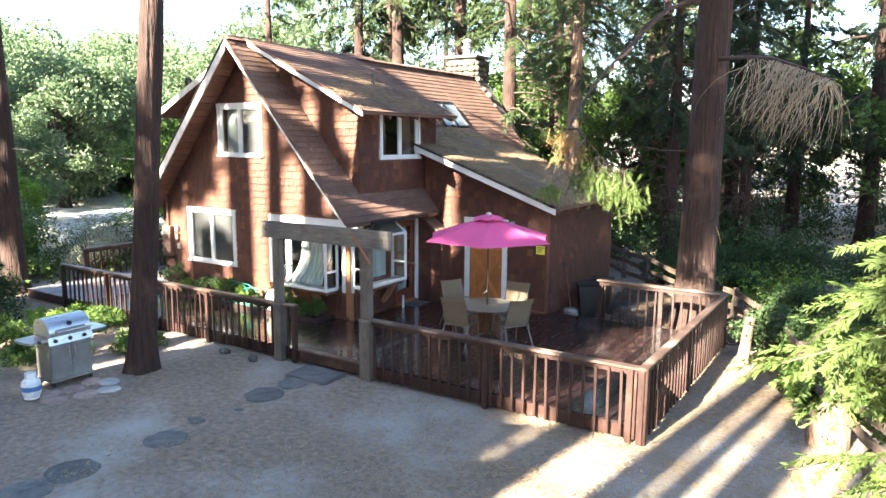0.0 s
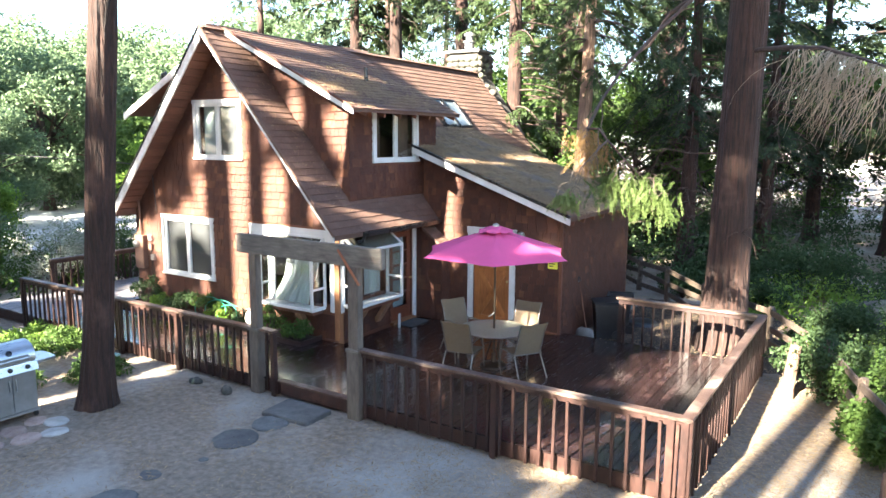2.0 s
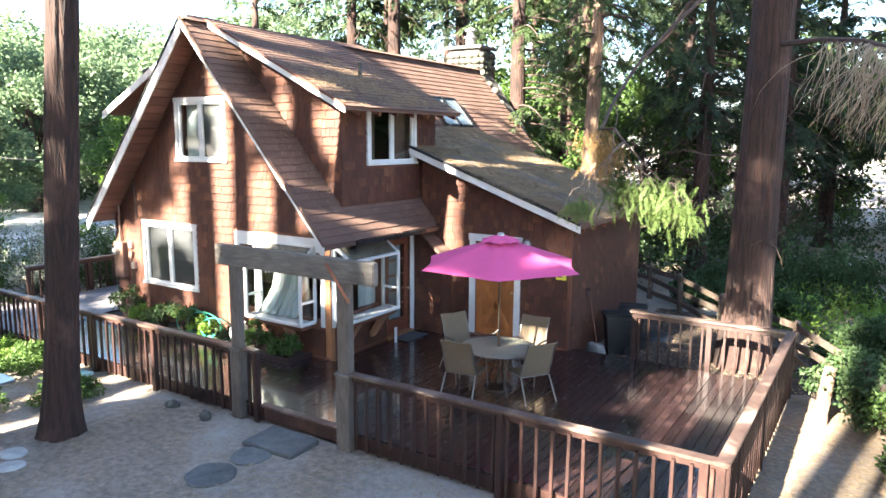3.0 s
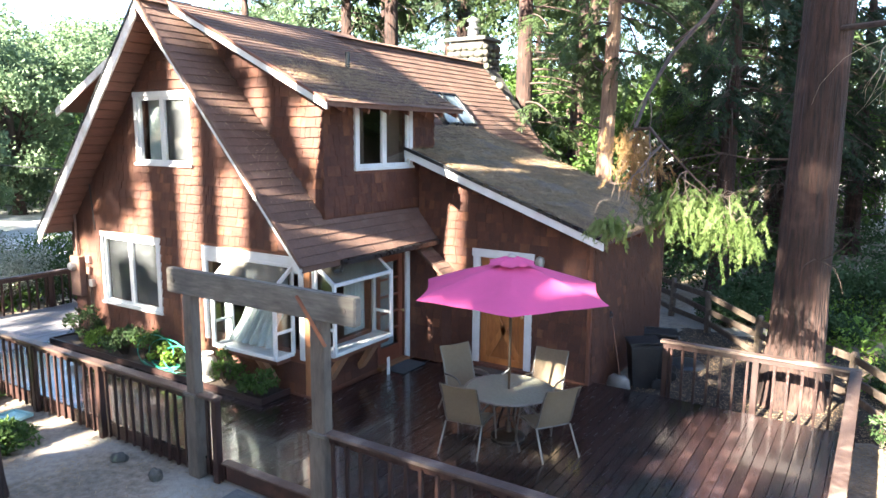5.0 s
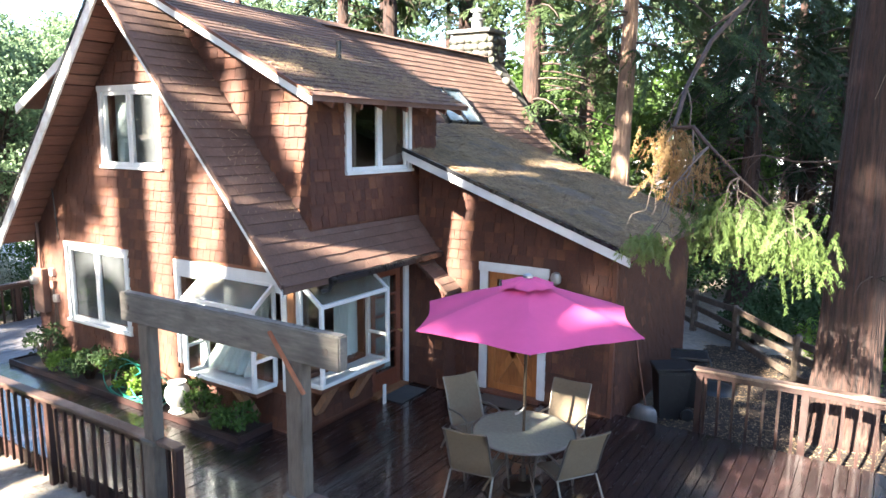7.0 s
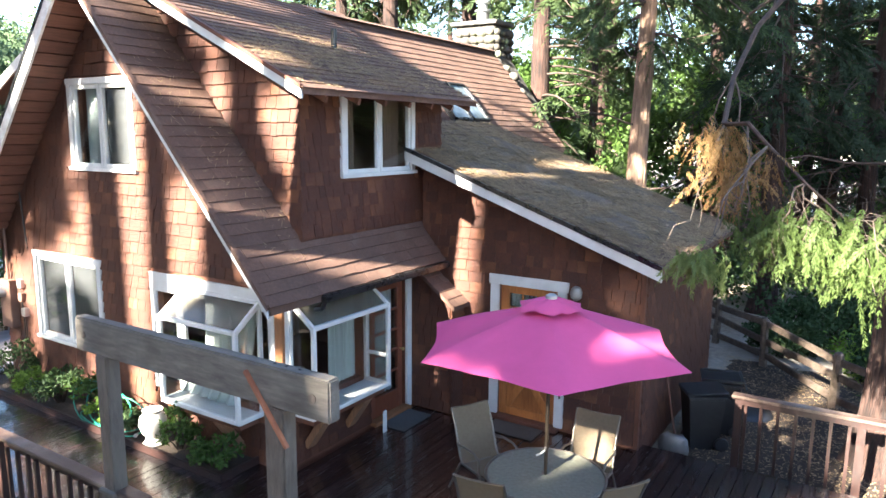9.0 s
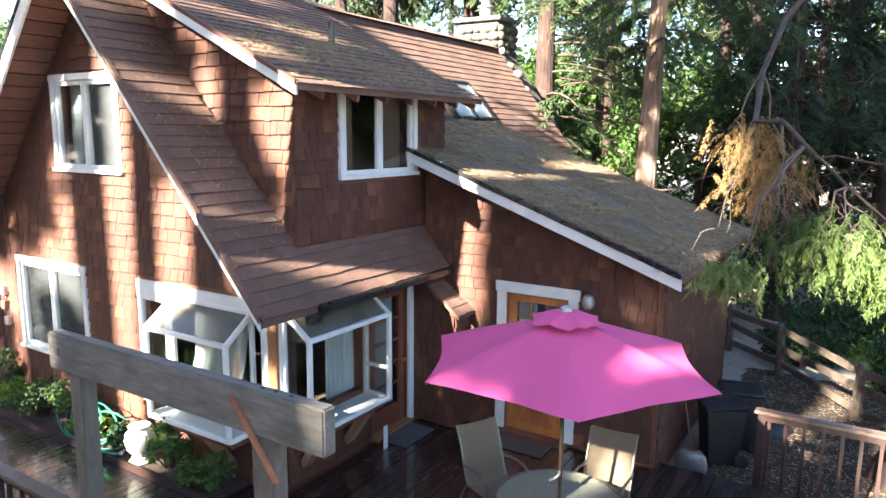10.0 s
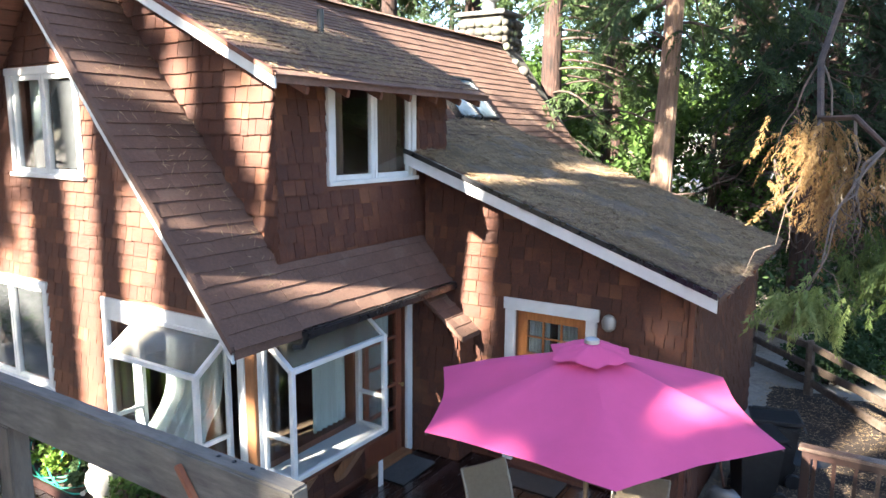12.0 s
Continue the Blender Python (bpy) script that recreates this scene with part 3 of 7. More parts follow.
part("downpipe", Shape().tube([(0.46, 0.3, main_z(0.42) - 0.06), (0.4, 0.28, main_z(0.42) - 0.2), (0.3, 0.26, main_z(0.42) - 0.22)], 0.03), M_GUTTER, house)
part("ridge_cap", Shape().slab([(RX - 0.16, -0.6, RZ - 0.14), (RX, -0.6, RZ + 0.045), (RX + 0.14, -0.6, RZ - 0.02), (RX, -0.6, RZ - 0.02)], (0, 11.55, 0)), M_ROOF, house)
part("vent_pipe", Shape().tube([(-1.0, 2.18, dorm_z(-1.0) - 0.1), (-1.0, 2.18, dorm_z(-1.0) + 0.3)], 0.045, 12), M_GUTTER, house, "dark vent pipe", smooth=True)
part("corner_board", Shape().box(-0.11, 0.022, -0.024, 0.1, 0.1, 2.6), M_CORNER, house, "reddish cedar corner board", 0.006)
part("corner_board", Shape().box(3.46, 3.523, 3.05, 3.13, 0.1, lean_z(3.5) - 0.14), M_BROWNTRIM, house, "", 0.006)
part("skirting_board", Shape().box(-6.62, 0.0, -0.03, 0.0, 0.1, 0.32), M_BROWNTRIM, house)

# skylight on the main slope
sl = Vector((1, 0, -PITCH)).normalized()
sn = Vector((PITCH, 0, 1)).normalized()
skylight = part("skylight", Shape(), M_GUTTER, house, "dark-framed roof window, sky reflection painted into its panes")
p0 = Vector((-2.12, 6.27, main_z(-2.12))) + sn * 0.07
for k in range(2):
    c = p0 + Vector((0, k * 0.72, 0))
    for off in (0.0, 0.68):
        part("frame", Shape().beam(c + Vector((0, off, 0)), c + Vector((0, off, 0)) + sl * 1.0, 0.05, 0.12, up=sn), M_GUTTER, skylight)
    for d in (0.0, 1.0):
        part("frame", Shape().beam(c + sl * d, c + sl * d + Vector((0, 0.68, 0)), 0.05, 0.12, up=sn), M_GUTTER, skylight)
    part("pane", Shape().slab([c + sn * 0.03, c + sl + sn * 0.03, c + sl + Vector((0, 0.7, 0)) + sn * 0.03, c + Vector((0, 0.7, 0)) + sn * 0.03], -sn * 0.02), M_SKYGLASS, skylight, "glass with a pale blue sky reflection painted in")

# stone chimney at the far gable
chimney = part("chimney", Shape().box(-4.3, -3.1, 10.98, 11.8, 0, 7.4), M_MORTAR, house, "river-stone chimney with a metal flue", 0.03)
part("cap", Shape().box(-4.42, -3.0, 10.86, 11.92, 7.4, 7.5), M_PAVER, chimney, "flat stone slab cap", 0.02)
part("flue", Shape().lathe([(0.17, 0), (0.17, 0.28), (0.23, 0.3), (0.23, 0.34), (0.13, 0.36), (0.13, 0.5), (0.2, 0.52), (0.2, 0.58), (0.02, 0.66)], 16, (-3.7, 11.4, 7.5)), M_GREYMETAL, chimney, "metal flue cowl", smooth=True)
part("chimney_shoulder", Shape().slab([(-3.1, 11.0, 0), (-1.6, 11.0, 0), (-1.6, 11.0, 4.6), (-3.1, 11.0, 6.7)], (0, 0.7, 0)), M_MORTAR, chimney)


# windows
def window(to_world, u0, u1, v0, v1, lights=2, casing=0.09, rail=0.045, screen=False, curtain=0.0, cloth=None, label="white-framed window"):
    """A framed window: casing round it, sill, jambs, sash rails and a pane for each light."""
    win = part("window", Shape(), M_WHITE, house, label)

    def bar(nm, a0, a1, b0, b1, d0, d1, mt=M_WHITE, bev=0.006):
        return part(nm, Shape().add([to_world(u, v, d) for u in (a0, a1) for v in (b0, b1) for d in (d0, d1)],
                                    [(0, 1, 3, 2), (4, 6, 7, 5), (0, 4, 5, 1), (2, 3, 7, 6), (0, 2, 6, 4), (1, 5, 7, 3)]), mt, win, "", bev)
    bar("casing", u0, u0 + casing, v0 + 0.05, v1 - casing, -0.02, 0.045)
    bar("casing", u1 - casing, u1, v0 + 0.05, v1 - casing, -0.02, 0.045)
    bar("casing", u0 - 0.015, u1 + 0.015, v1 - casing, v1, -0.02, 0.05)
    bar("sill", u0 - 0.02, u1 + 0.02, v0, v0 + 0.05, -0.02, 0.075)
    i0, i1, j0, j1 = u0 + casing, u1 - casing, v0 + 0.05, v1 - casing
    step = (i1 - i0) / lights
    for k in range(lights):
        a, b = i0 + k * step, i0 + (k + 1) * step
        bar("sash_stile", a + 0.003, a + rail, j0, j1, -0.04, 0.02)
        bar("sash_stile", b - rail, b - 0.003, j0, j1, -0.04, 0.02)
        bar("sash_rail", a + rail, b - rail, j0, j0 + rail, -0.04, 0.018)
        bar("sash_rail", a + rail, b - rail, j1 - rail, j1, -0.04, 0.018)
        g = part("pane", Shape().add([to_world(u, v, d) for u in (a + rail, b - rail) for v in (j0 + rail, j1 - rail) for d in (-0.022, -0.016)],
                                     [(0, 1, 3, 2), (4, 6, 7, 5), (0, 4, 5, 1), (2, 3, 7, 6), (0, 2, 6, 4), (1, 5, 7, 3)]), M_GLASS, win, "clear glass pane")
        g.visible_shadow = False
        if screen is True or (screen and k == lights - 1):
            bar("screen", a + rail + 0.012, b - rail - 0.012, j0 + rail + 0.012, j1 - rail - 0.012, -0.05, -0.045, M_SCREEN, 0)
    if curtain:
        for s, e in ((i0 + 0.02, i0 + curtain * (i1 - i0)), (i1 - curtain * (i1 - i0), i1 - 0.02)):
            part("curtain", drape(to_world, s, e, j0 - 0.05, j1, -0.2), cloth or M_CURTAIN, win, "hanging curtain", smooth=True)
    return win


def drape(to_world, u0, u1, v0, v1, d, gather=0.0, shift=0.0, pool=0.0):
    """A pleated cloth; gather pulls its lower end to one side."""
    s, n, rows = Shape(), 40, 10
    for r in range(rows + 1):
        f = r / rows
        for i in range(n + 1):
            g = i / n
            wide = 1 - abs(gather) * f ** 1.5
            u = u0 + (u1 - u0) * ((g * wide) if gather >= 0 else 1 - (1 - g) * wide)
            u += shift * f ** 1.3 + pool * (g - 0.5) * max(0, f - 0.75) * 4
            s.v.append(tuple(to_world(u, v1 + (v0 - v1) * f, d + pool * max(0, f - 0.55) * 2.2 + 0.025 * math.sin(g * 38) * (0.6 + 0.6 * f))))
    for r in range(rows):
        for i in range(n):
            a = r * (n + 1) + i
            s.f.append((a, a + 1, a + n + 2, a + n + 1))
    return s


window(on_gable, -4.23, -2.66, 3.93, 5.25, 2, 0.09, 0.06, screen="last", curtain=0.3, label="white-framed upstairs gable window with curtains")
window(on_gable, -5.57, -3.70, 1.14, 2.60, 2, 0.09, 0.06, screen=True, label="white-framed sliding window with grey insect screens")
window(on_dormer, 1.2, 2.88, 3.91, 5.16, 2, 0.09, 0.06, curtain=0.28, cloth=M_BROWNCLOTH, label="white-framed dormer window with dark room behind")


def greenhouse_window(to_world, u0, u1, v0, v1, vt, depth, label, curtain_at, braces):
    """A projecting garden window: glazed front, sides and sloping top on a white frame, with a shelf."""
    win = part("window", Shape(), M_WHITE, house, label)
    P = to_world
    t = 0.055

    def bar(nm, a, b, mt=M_WHITE, w=t, lab=""):
        a, b = P(*a), P(*b)
        d = (b - a).normalized()
        up = Vector((0, 0, 1)) if abs(d.z) < 0.9 else P(0, 0, 1) - P(0, 0, 0)
        return part(nm, Shape().beam(a, b, w, w, up), mt, win, lab, 0.006)
    for u in (u0, u1):
        bar("frame_post", (u, v0 - t / 2, depth), (u, v1 + t / 2, depth))
        bar("frame_rafter", (u, v1, depth), (u, vt, 0.02))
        bar("frame_rail", (u, v0, t / 2 + 0.01), (u, v0, depth - t / 2))
        bar("frame_rail", (u, v0 + 0.36 * (v1 - v0), 0.03), (u, v0 + 0.36 * (v1 - v0), depth - t / 2), w=0.045)
        bar("frame_post", (u, v0, 0.03), (u, vt, 0.03))
        g = part("pane", Shape().slab([P(u, v0 + 0.03, 0.05), P(u, v0 + 0.03, depth - 0.03), P(u, v1, depth - 0.03), P(u, vt - 0.03, 0.05)], P(0.006, 0, 0) - P(0, 0, 0)), M_GLASS, win, "clear glass pane")
        g.visible_shadow = False
    bar("frame_rail", (u0 + t / 2, v0, depth), (u1 - t / 2, v0, depth))
    bar("frame_rail", (u0 + t / 2, v1, depth), (u1 - t / 2, v1, depth))
    bar("frame_rail", (u0 + t / 2, vt, 0.03), (u1 - t / 2, vt, 0.03))
    for mt, q in ((M_GLASS, [P(u0 + 0.03, v0 + 0.03, depth), P(u1 - 0.03, v0 + 0.03, depth), P(u1 - 0.03, v1 - 0.03, depth), P(u0 + 0.03, v1 - 0.03, depth)]),
                  (M_ROOFPANE, [P(u0 + 0.03, v1 + 0.02, depth - 0.03), P(u1 - 0.03, v1 + 0.02, depth - 0.03), P(u1 - 0.03, vt - 0.01, 0.05), P(u0 + 0.03, vt - 0.01, 0.05)])):
        g = part("pane", Shape().slab(q, P(0, 0, -0.006) - P(0, 0, 0)), mt, win, "clear glass pane" if mt is M_GLASS else "dusty sloping glass pane")
        g.visible_shadow = False
    part("shelf", Shape().slab([P(u0, v0 - 0.02, depth - 0.03), P(u1, v0 - 0.02, depth - 0.03), P(u1, v0 - 0.02, -0.1), P(u0, v0 - 0.02, -0.1)], (0, 0, -0.03)), M_WHITE, win, "white painted shelf")
    part("underside", Shape().slab([P(u0 + 0.02, v0 - 0.05, depth - 0.03), P(u1 - 0.02, v0 - 0.05, depth - 0.03), P(u1 - 0.02, v0 - 0.12, depth - 0.05), P(u0 + 0.02, v0 - 0.12, depth - 0.05)], P(0, 0, -0.3) - P(0, 0, 0)), M_BROWNTRIM, win)
    for u in braces:
        part("bracket", Shape().beam(P(u, v0 - 0.1, depth - 0.08), P(u, v0 - 0.55, 0.03), 0.09, 0.16, P(1, 0, 0) - P(0, 0, 0)), M_BRACKET, win, "wooden bracket brace")
    c0, c1, gth = curtain_at
    part("curtain", drape(to_world, c0, c1, v0 + 0.02, vt - 0.14, -0.16 if gth else -0.12, gth, -0.1 if gth else 0, 0.28 if gth else 0), M_CURTAIN, win, "pale curtain gathered to one side", smooth=True)
    return win


greenhouse_window(on_gable, -1.80, -0.36, 0.99, 2.12, 2.42, 0.42, "white projecting garden window with a gathered curtain", (-1.6, -0.6, 0.18), (-0.8,))
greenhouse_window(on_side, 0.10, 1.58, 1.05, 2.18, 2.48, 0.42, "white projecting garden window beside the entrance", (0.95, 1.5, 0.0), (0.4, 1.2))
for x0, x1, d, z0, z1 in ((-2.53, -2.40, 0.03, 0.9, 2.32), (-0.22, -0.11, 0.03, 0.9, 2.32), (-2.53, -0.11, 0.034, 2.32, 2.58), (-1.98, -1.84, 0.03, 0.98, 2.32)):
    part("window_casing", Shape().box(x0, x1, -d, 0, z0, z1), M_WHITE, house, "wide white painted casing board", 0.004)
g = part("pane", Shape().box(-2.4, -1.98, -0.01, -0.005, 1.0, 2.32), M_GLASS, house)
g.visible_shadow = False
for y0, y1 in ((0.02, 0.13), (1.56, 1.66)):
    part("window_casing", Shape().box(0, 0.03, y0, y1, 0.9, 2.5), M_WHITE, house, "", 0.004)

# panelled entrance door with glass lights, in the side wall
french = part("door", Shape().box(-0.09, -0.03, 1.74, 1.86, 0.3, 2.34).box(-0.09, -0.03, 2.42, 2.54, 0.3, 2.34).box(-0.088, -0.032, 1.86, 2.42, 0.3, 0.62).box(-0.088, -0.032, 1.86, 2.42, 2.22, 2.34), M_DARKDOOR, house, "dark red wooden entrance door with glass lights", 0.004)
for i in range(1, 5):
    part("glazing_bar", Shape().box(-0.085, -0.035, 1.86, 2.42, 0.62 + i * 0.32 - 0.015, 0.62 + i * 0.32 + 0.015), M_DARKDOOR, french)
part("pane", Shape().box(-0.062, -0.056, 1.86, 2.42, 0.62, 2.22), M_GLASS, french).visible_shadow = False
part("curtain", drape(on_side, 1.86, 2.42, 0.6, 2.2, -0.16), M_CURTAIN, french, "pale door curtain", smooth=True)
part("doorknob", Shape().lathe([(0.012, 0), (0.012, 0.04), (0.028, 0.05), (0.028, 0.07), (0.01, 0.08)], 12, (0, 0, 0)), M_BRASS, french, "brass doorknob", smooth=True).matrix_basis = pose(-0.03, 2.48, 1.25, 0, 90, 0)
part("door_casing", Shape().box(0.0, 0.045, 2.57, 2.69, 0.28, 2.45), M_WHITE, house, "white painted door casing", 0.006)
part("threshold", Shape().box(-0.1, 0.12, 1.7, 2.58, 0.26, 0.33), M_CORNER, house, "worn wooden threshold", 0.01)

# shingled closet with a small hood in the corner of the wing
part("closet_wall", Shape().slab([(0.0, 2.72, 0.25), (0.74, 2.72, 0.25), (0.74, 2.72, 1.99), (0.0, 2.72, 2.55)], (0, 0.346, 0)), M_BROWNTRIM, house)
hood = part("hood_roof", Shape().slab([(0.0, 2.6, 2.62), (0.86, 2.6, 1.97), (0.86, 3.066, 1.97), (0.0, 3.066, 2.62)], (0, 0, -0.05)), M_ROOF, house, "little shingled hood roof", 0.006)

# dutch door
for x0, x1, z0, z1 in ((1.235, 1.37, 0.33, 2.33), (2.30, 2.435, 0.33, 2.33), (1.21, 2.46, 2.33, 2.48)):
    part("door_casing", Shape().box(x0, x1, 3.018, 3.07, z0, z1), M_WHITE, house, "white painted door casing", 0.006)
dutch = part("door", Shape().box(1.37, 2.30, 3.12, 3.16, 0.31, 1.66).box(1.37, 1.5, 3.12, 3.16, 1.67, 2.33).box(2.17, 2.30, 3.12, 3.16, 1.67, 2.33).box(1.5, 2.17, 3.122, 3.158, 1.67, 1.78).box(1.5, 2.17, 3.122, 3.158, 2.2, 2.33), M_DOOR, house, "varnished orange dutch door with crossed boards")
for b in ((1.37, 1.49, 0.31, 1.66), (2.18, 2.30, 0.31, 1.66), (1.49, 2.18, 0.31, 0.45), (1.49, 2.18, 1.53, 1.66)):
    part("door_rail", Shape().box(b[0], b[1], 3.10, 3.122, b[2], b[3]), M_DOOR, dutch, "", 0.004)
for p, q in (((1.5, 0.46), (2.17, 1.52)), ((1.5, 1.52), (2.17, 0.46))):
    part("cross_board", Shape().beam((p[0], 3.111, p[1]), (q[0], 3.111, q[1]), 0.018, 0.11, (0, 0, 1)), M_DOOR, dutch, "", 0.003)
part("door_ledge", Shape().box(1.38, 2.29, 3.085, 3.12, 1.645, 1.685), M_DOOR, dutch, "", 0.004)
for u in (1.715, 1.955):
    part("glazing_bar", Shape().box(u - 0.012, u + 0.012, 3.125, 3.155, 1.78, 2.2), M_DOOR, dutch)
part("glazing_bar", Shape().box(1.5, 2.17, 3.126, 3.154, 1.98, 2.0), M_DOOR, dutch)
part("pane", Shape().box(1.5, 2.17, 3.137, 3.142, 1.78, 2.2), M_GLASS, dutch).visible_shadow = False
part("curtain", drape(on_wing, 1.5, 1.78, 1.76, 2.22, -0.13), M_CURTAIN, dutch, "white door curtain", smooth=True)
part("curtain", drape(on_wing, 1.88, 2.17, 1.76, 2.22, -0.13), M_CURTAIN, dutch, "white door curtain", smooth=True)
part("doorknob", Shape().lathe([(0.012, 0), (0.012, 0.04), (0.028, 0.05), (0.028, 0.07), (0.01, 0.08)], 12), M_BRASS, dutch, "brass doorknob", smooth=True).matrix_basis = pose(2.24, 3.1, 1.3, 90, 0, 0)
part("door_step", Shape().box(1.3, 2.38, 2.93, 3.12, 0.26, 0.33), M_BROWNTRIM, house, "", 0.01)

lamp = thing("wall_lamp", "small weathered brass lamp on the shingled wall", "lamp", (2.60, 3.05, 2.36))
part("back_plate", Shape().lathe([(0.055, 0), (0.055, 0.015), (0.03, 0.02)], 16), M_BRASS, lamp).matrix_basis = pose(0, 0, -0.02, 90, 0, 0)
part("arm", Shape().tube([(0, 0, -0.02), (0, -0.06, -0.02), (0, -0.09, 0.0)], 0.012), M_BRASS, lamp)
part("shade", Shape().lathe([(0.03, -0.1), (0.075, -0.06), (0.085, 0.02), (0.06, 0.08), (0.02, 0.1)], 16, (0, -0.09, 0)), M_STEELDARK, lamp, "weathered metal shade", smooth=True)
sign = thing("sign", "small yellow sign on the shingled wall", "sign", (3.33, 3.04, 1.81))
part("plate", Shape().box(-0.11, 0.11, -0.025, -0.012, -0.1, 0.1), M_YELLOW, sign, "", 0.003)
for k in range(3):
    part("text_bar", Shape().box(-0.08, 0.08 - 0.03 * k, -0.03, -0.025, 0.05 - 0.05 * k, 0.07 - 0.05 * k), M_BLACK, sign)

# electricity meter and junction boxes on the gable wall
meter = thing("electricity_meter", "brown meter cabinet with round glass meter", "meter", (-6.35, -0.02, 1.7))
part("cabinet", Shape().box(-0.17, 0.17, -0.14, 0.0, -0.5, 0.32), M_METER, meter, "", 0.01)
part("dial", Shape().lathe([(0.09, 0), (0.09, 0.05), (0.075, 0.1), (0.02, 0.12)], 20), M_GREYMETAL, meter, "round meter glass", smooth=True).matrix_basis = pose(-0.02, -0.14, 0.12, 90, 0, 0)
part("conduit", Shape().tube([(0.0, -0.06, 0.3), (0.0, -0.06, 1.0), (-0.1, -0.06, 1.9)], 0.025), M_METER, meter)
for x, z in ((-6.0, 1.98), (-5.93, 1.5), (-6.0, 1.75)):
    jb = thing("junction_box", "small grey cable box on the shingles", "box", (x, -0.02, z))
    part("box", Shape().box(-0.06, 0.06, -0.08, 0, -0.07, 0.07), M_GREYMETAL if z != 1.75 else M_METER, jb, "", 0.008)
    part("cable", Shape().tube([(0, -0.05, -0.07), (0.01, -0.04, -0.3), (-0.02, -0.03, -0.9)], 0.008), M_BLACK, jb)
cable = single("service_cable", Shape().tube([(-5.75, -0.03, 2.6), (-5.8, -0.05, 3.5), (-6.0, -0.2, 3.75), (-6.4, -0.4, 3.8), (-9, -1.5, 3.95), (-16, -4.0, 4.6), (-30, -9.0, 6.5)], 0.012), M_BLACK, "black service cable running to the eave", "cable")
mast = thing("service_mast", "thin dark mast beside the roof", "mast", (-6.95, 1.2, 0))
part("pole", Shape().tube([(0, 0, 0), (0, 0, 5.9)], 0.035), M_GUTTER, mast)
part("weatherhead", Shape().tube([(0, 0, 5.88), (0.02, 0, 6.02), (0.14, 0, 6.06), (0.2, 0, 5.94)], 0.05), M_GUTTER, mast)
part("strut", Shape().tube([(0, 0, 4.9), (0.6, 0, 4.75)], 0.02), M_GUTTER, mast)
# ---- deck ----
DECK = 0.28
deck = thing("deck", "dark wet-stained timber deck round the cabin", "deck", kind="structure")
part("rim_joist", Shape().box(0.62, 7.36, -2.29, -2.25, 0.03, 0.252), M_RAIL, deck, "", 0.006)
part("rim_joist", Shape().box(-9.6, 0.6, -2.29, -2.25, 0.03, 0.252), M_RAIL, deck, "", 0.006)
part("rim_joist", Shape().box(7.32, 7.36, -2.248, 3.25, 0.03, 0.252), M_RAIL, deck, "", 0.006)
part("rim_joist", Shape().box(3.53, 7.32, 3.21, 3.25, 0.03, 0.252), M_RAIL, deck, "", 0.006)
part("rim_joist", Shape().box(-9.6, -9.56, -2.248, 3.0, 0.03, 0.252), M_RAIL, deck, "", 0.006)
part("joist_frame", Shape().box(-9.5, 7.3, -2.2, -0.1, 0.02, 0.24).box(0.1, 7.3, -0.1, 3.0, 0.02, 0.24), M_BLACK, deck)
part("entrance_step_board", Shape().box(0.58, 2.24, -2.34, -2.2, DECK - 0.02, DECK + 0.012), M_RAILCAP, deck, "worn board at the entrance", 0.008)


def railing(name, p, q, posts, label, gap=0.195, cap_z=1.15):
    """A railing from p to q: cap, lower face rail, square balusters and posts at the given distances."""
    p, q = Vector((*p, 0)), Vector((*q, 0))
    ln = (q - p).length
    ang = math.degrees(math.atan2(q.y - p.y, q.x - p.x))
    r = thing(name, label, "railing", p, ang, "deck railings")
    part("rail_cap", Shape().box(-0.06, ln + 0.06, -0.075, 0.075, cap_z - 0.02, cap_z + 0.022), M_RAILCAP, r, "worn flat rail cap", 0.008)
    part("sub_rail", Shape().box(0.0, ln, -0.02, 0.02, cap_z - 0.11, cap_z - 0.022), M_RAIL, r, "", 0.004)
    pm = Shape().box(-0.046, 0.046, -0.046, 0.046, 0.0, cap_z - 0.02).mesh("post", M_RAIL, 0.006)
    for d in posts:
        part("post", pm, M_RAIL, r).location = (d, -0.03, 0)
    bmesh_ = Shape().box(-0.02, 0.02, -0.02, 0.02, 0.0, cap_z - 0.14).mesh("baluster", M_RAIL, 0.004)
    rnd = random.Random(name + str(ln))
    n = int(ln / gap)
    for i in range(n):
        d = (i + 0.5) * ln / n
        if min((abs(d - x) for x in posts), default=1) < 0.075:
            continue
        b = part("baluster", bmesh_, M_RAIL, r)
        b.matrix_basis = pose(d, -0.042, 0.07 + rnd.uniform(-0.015, 0.01), rnd.uniform(-0.6, 0.6), rnd.uniform(-0.6, 0.6), rnd.uniform(-4, 4))
    return r


railing("deck_railing", (2.46, -2.33), (7.42, -2.33), (2.38, 4.78, 4.95), "red-stained railing along the front of the deck")
railing("deck_railing", (7.42, -2.33), (7.42, 3.52), (0.0, 2.6, 5.8), "red-stained railing along the open side of the deck", cap_z=1.154)
railing("deck_railing", (7.42, 3.52), (4.66, 3.52), (1.35, 2.74), "dark railing at the back of the deck, beside the trunk", cap_z=1.158)
railing("deck_railing", (-7.6, -2.33), (0.06, -2.33), (0.0, 1.9, 3.75, 5.6), "weathered red-stained railing in front of the planting bed")
railing("deck_railing", (-9.55, 2.6), (-9.55, -0.6), (0.0, 1.6, 3.2), "dark railing at the end of the walkway")
short = thing("deck_railing", "short rail stub beside the timber arch", "railing", (0.22, -2.33, 0), 0, "deck railings")
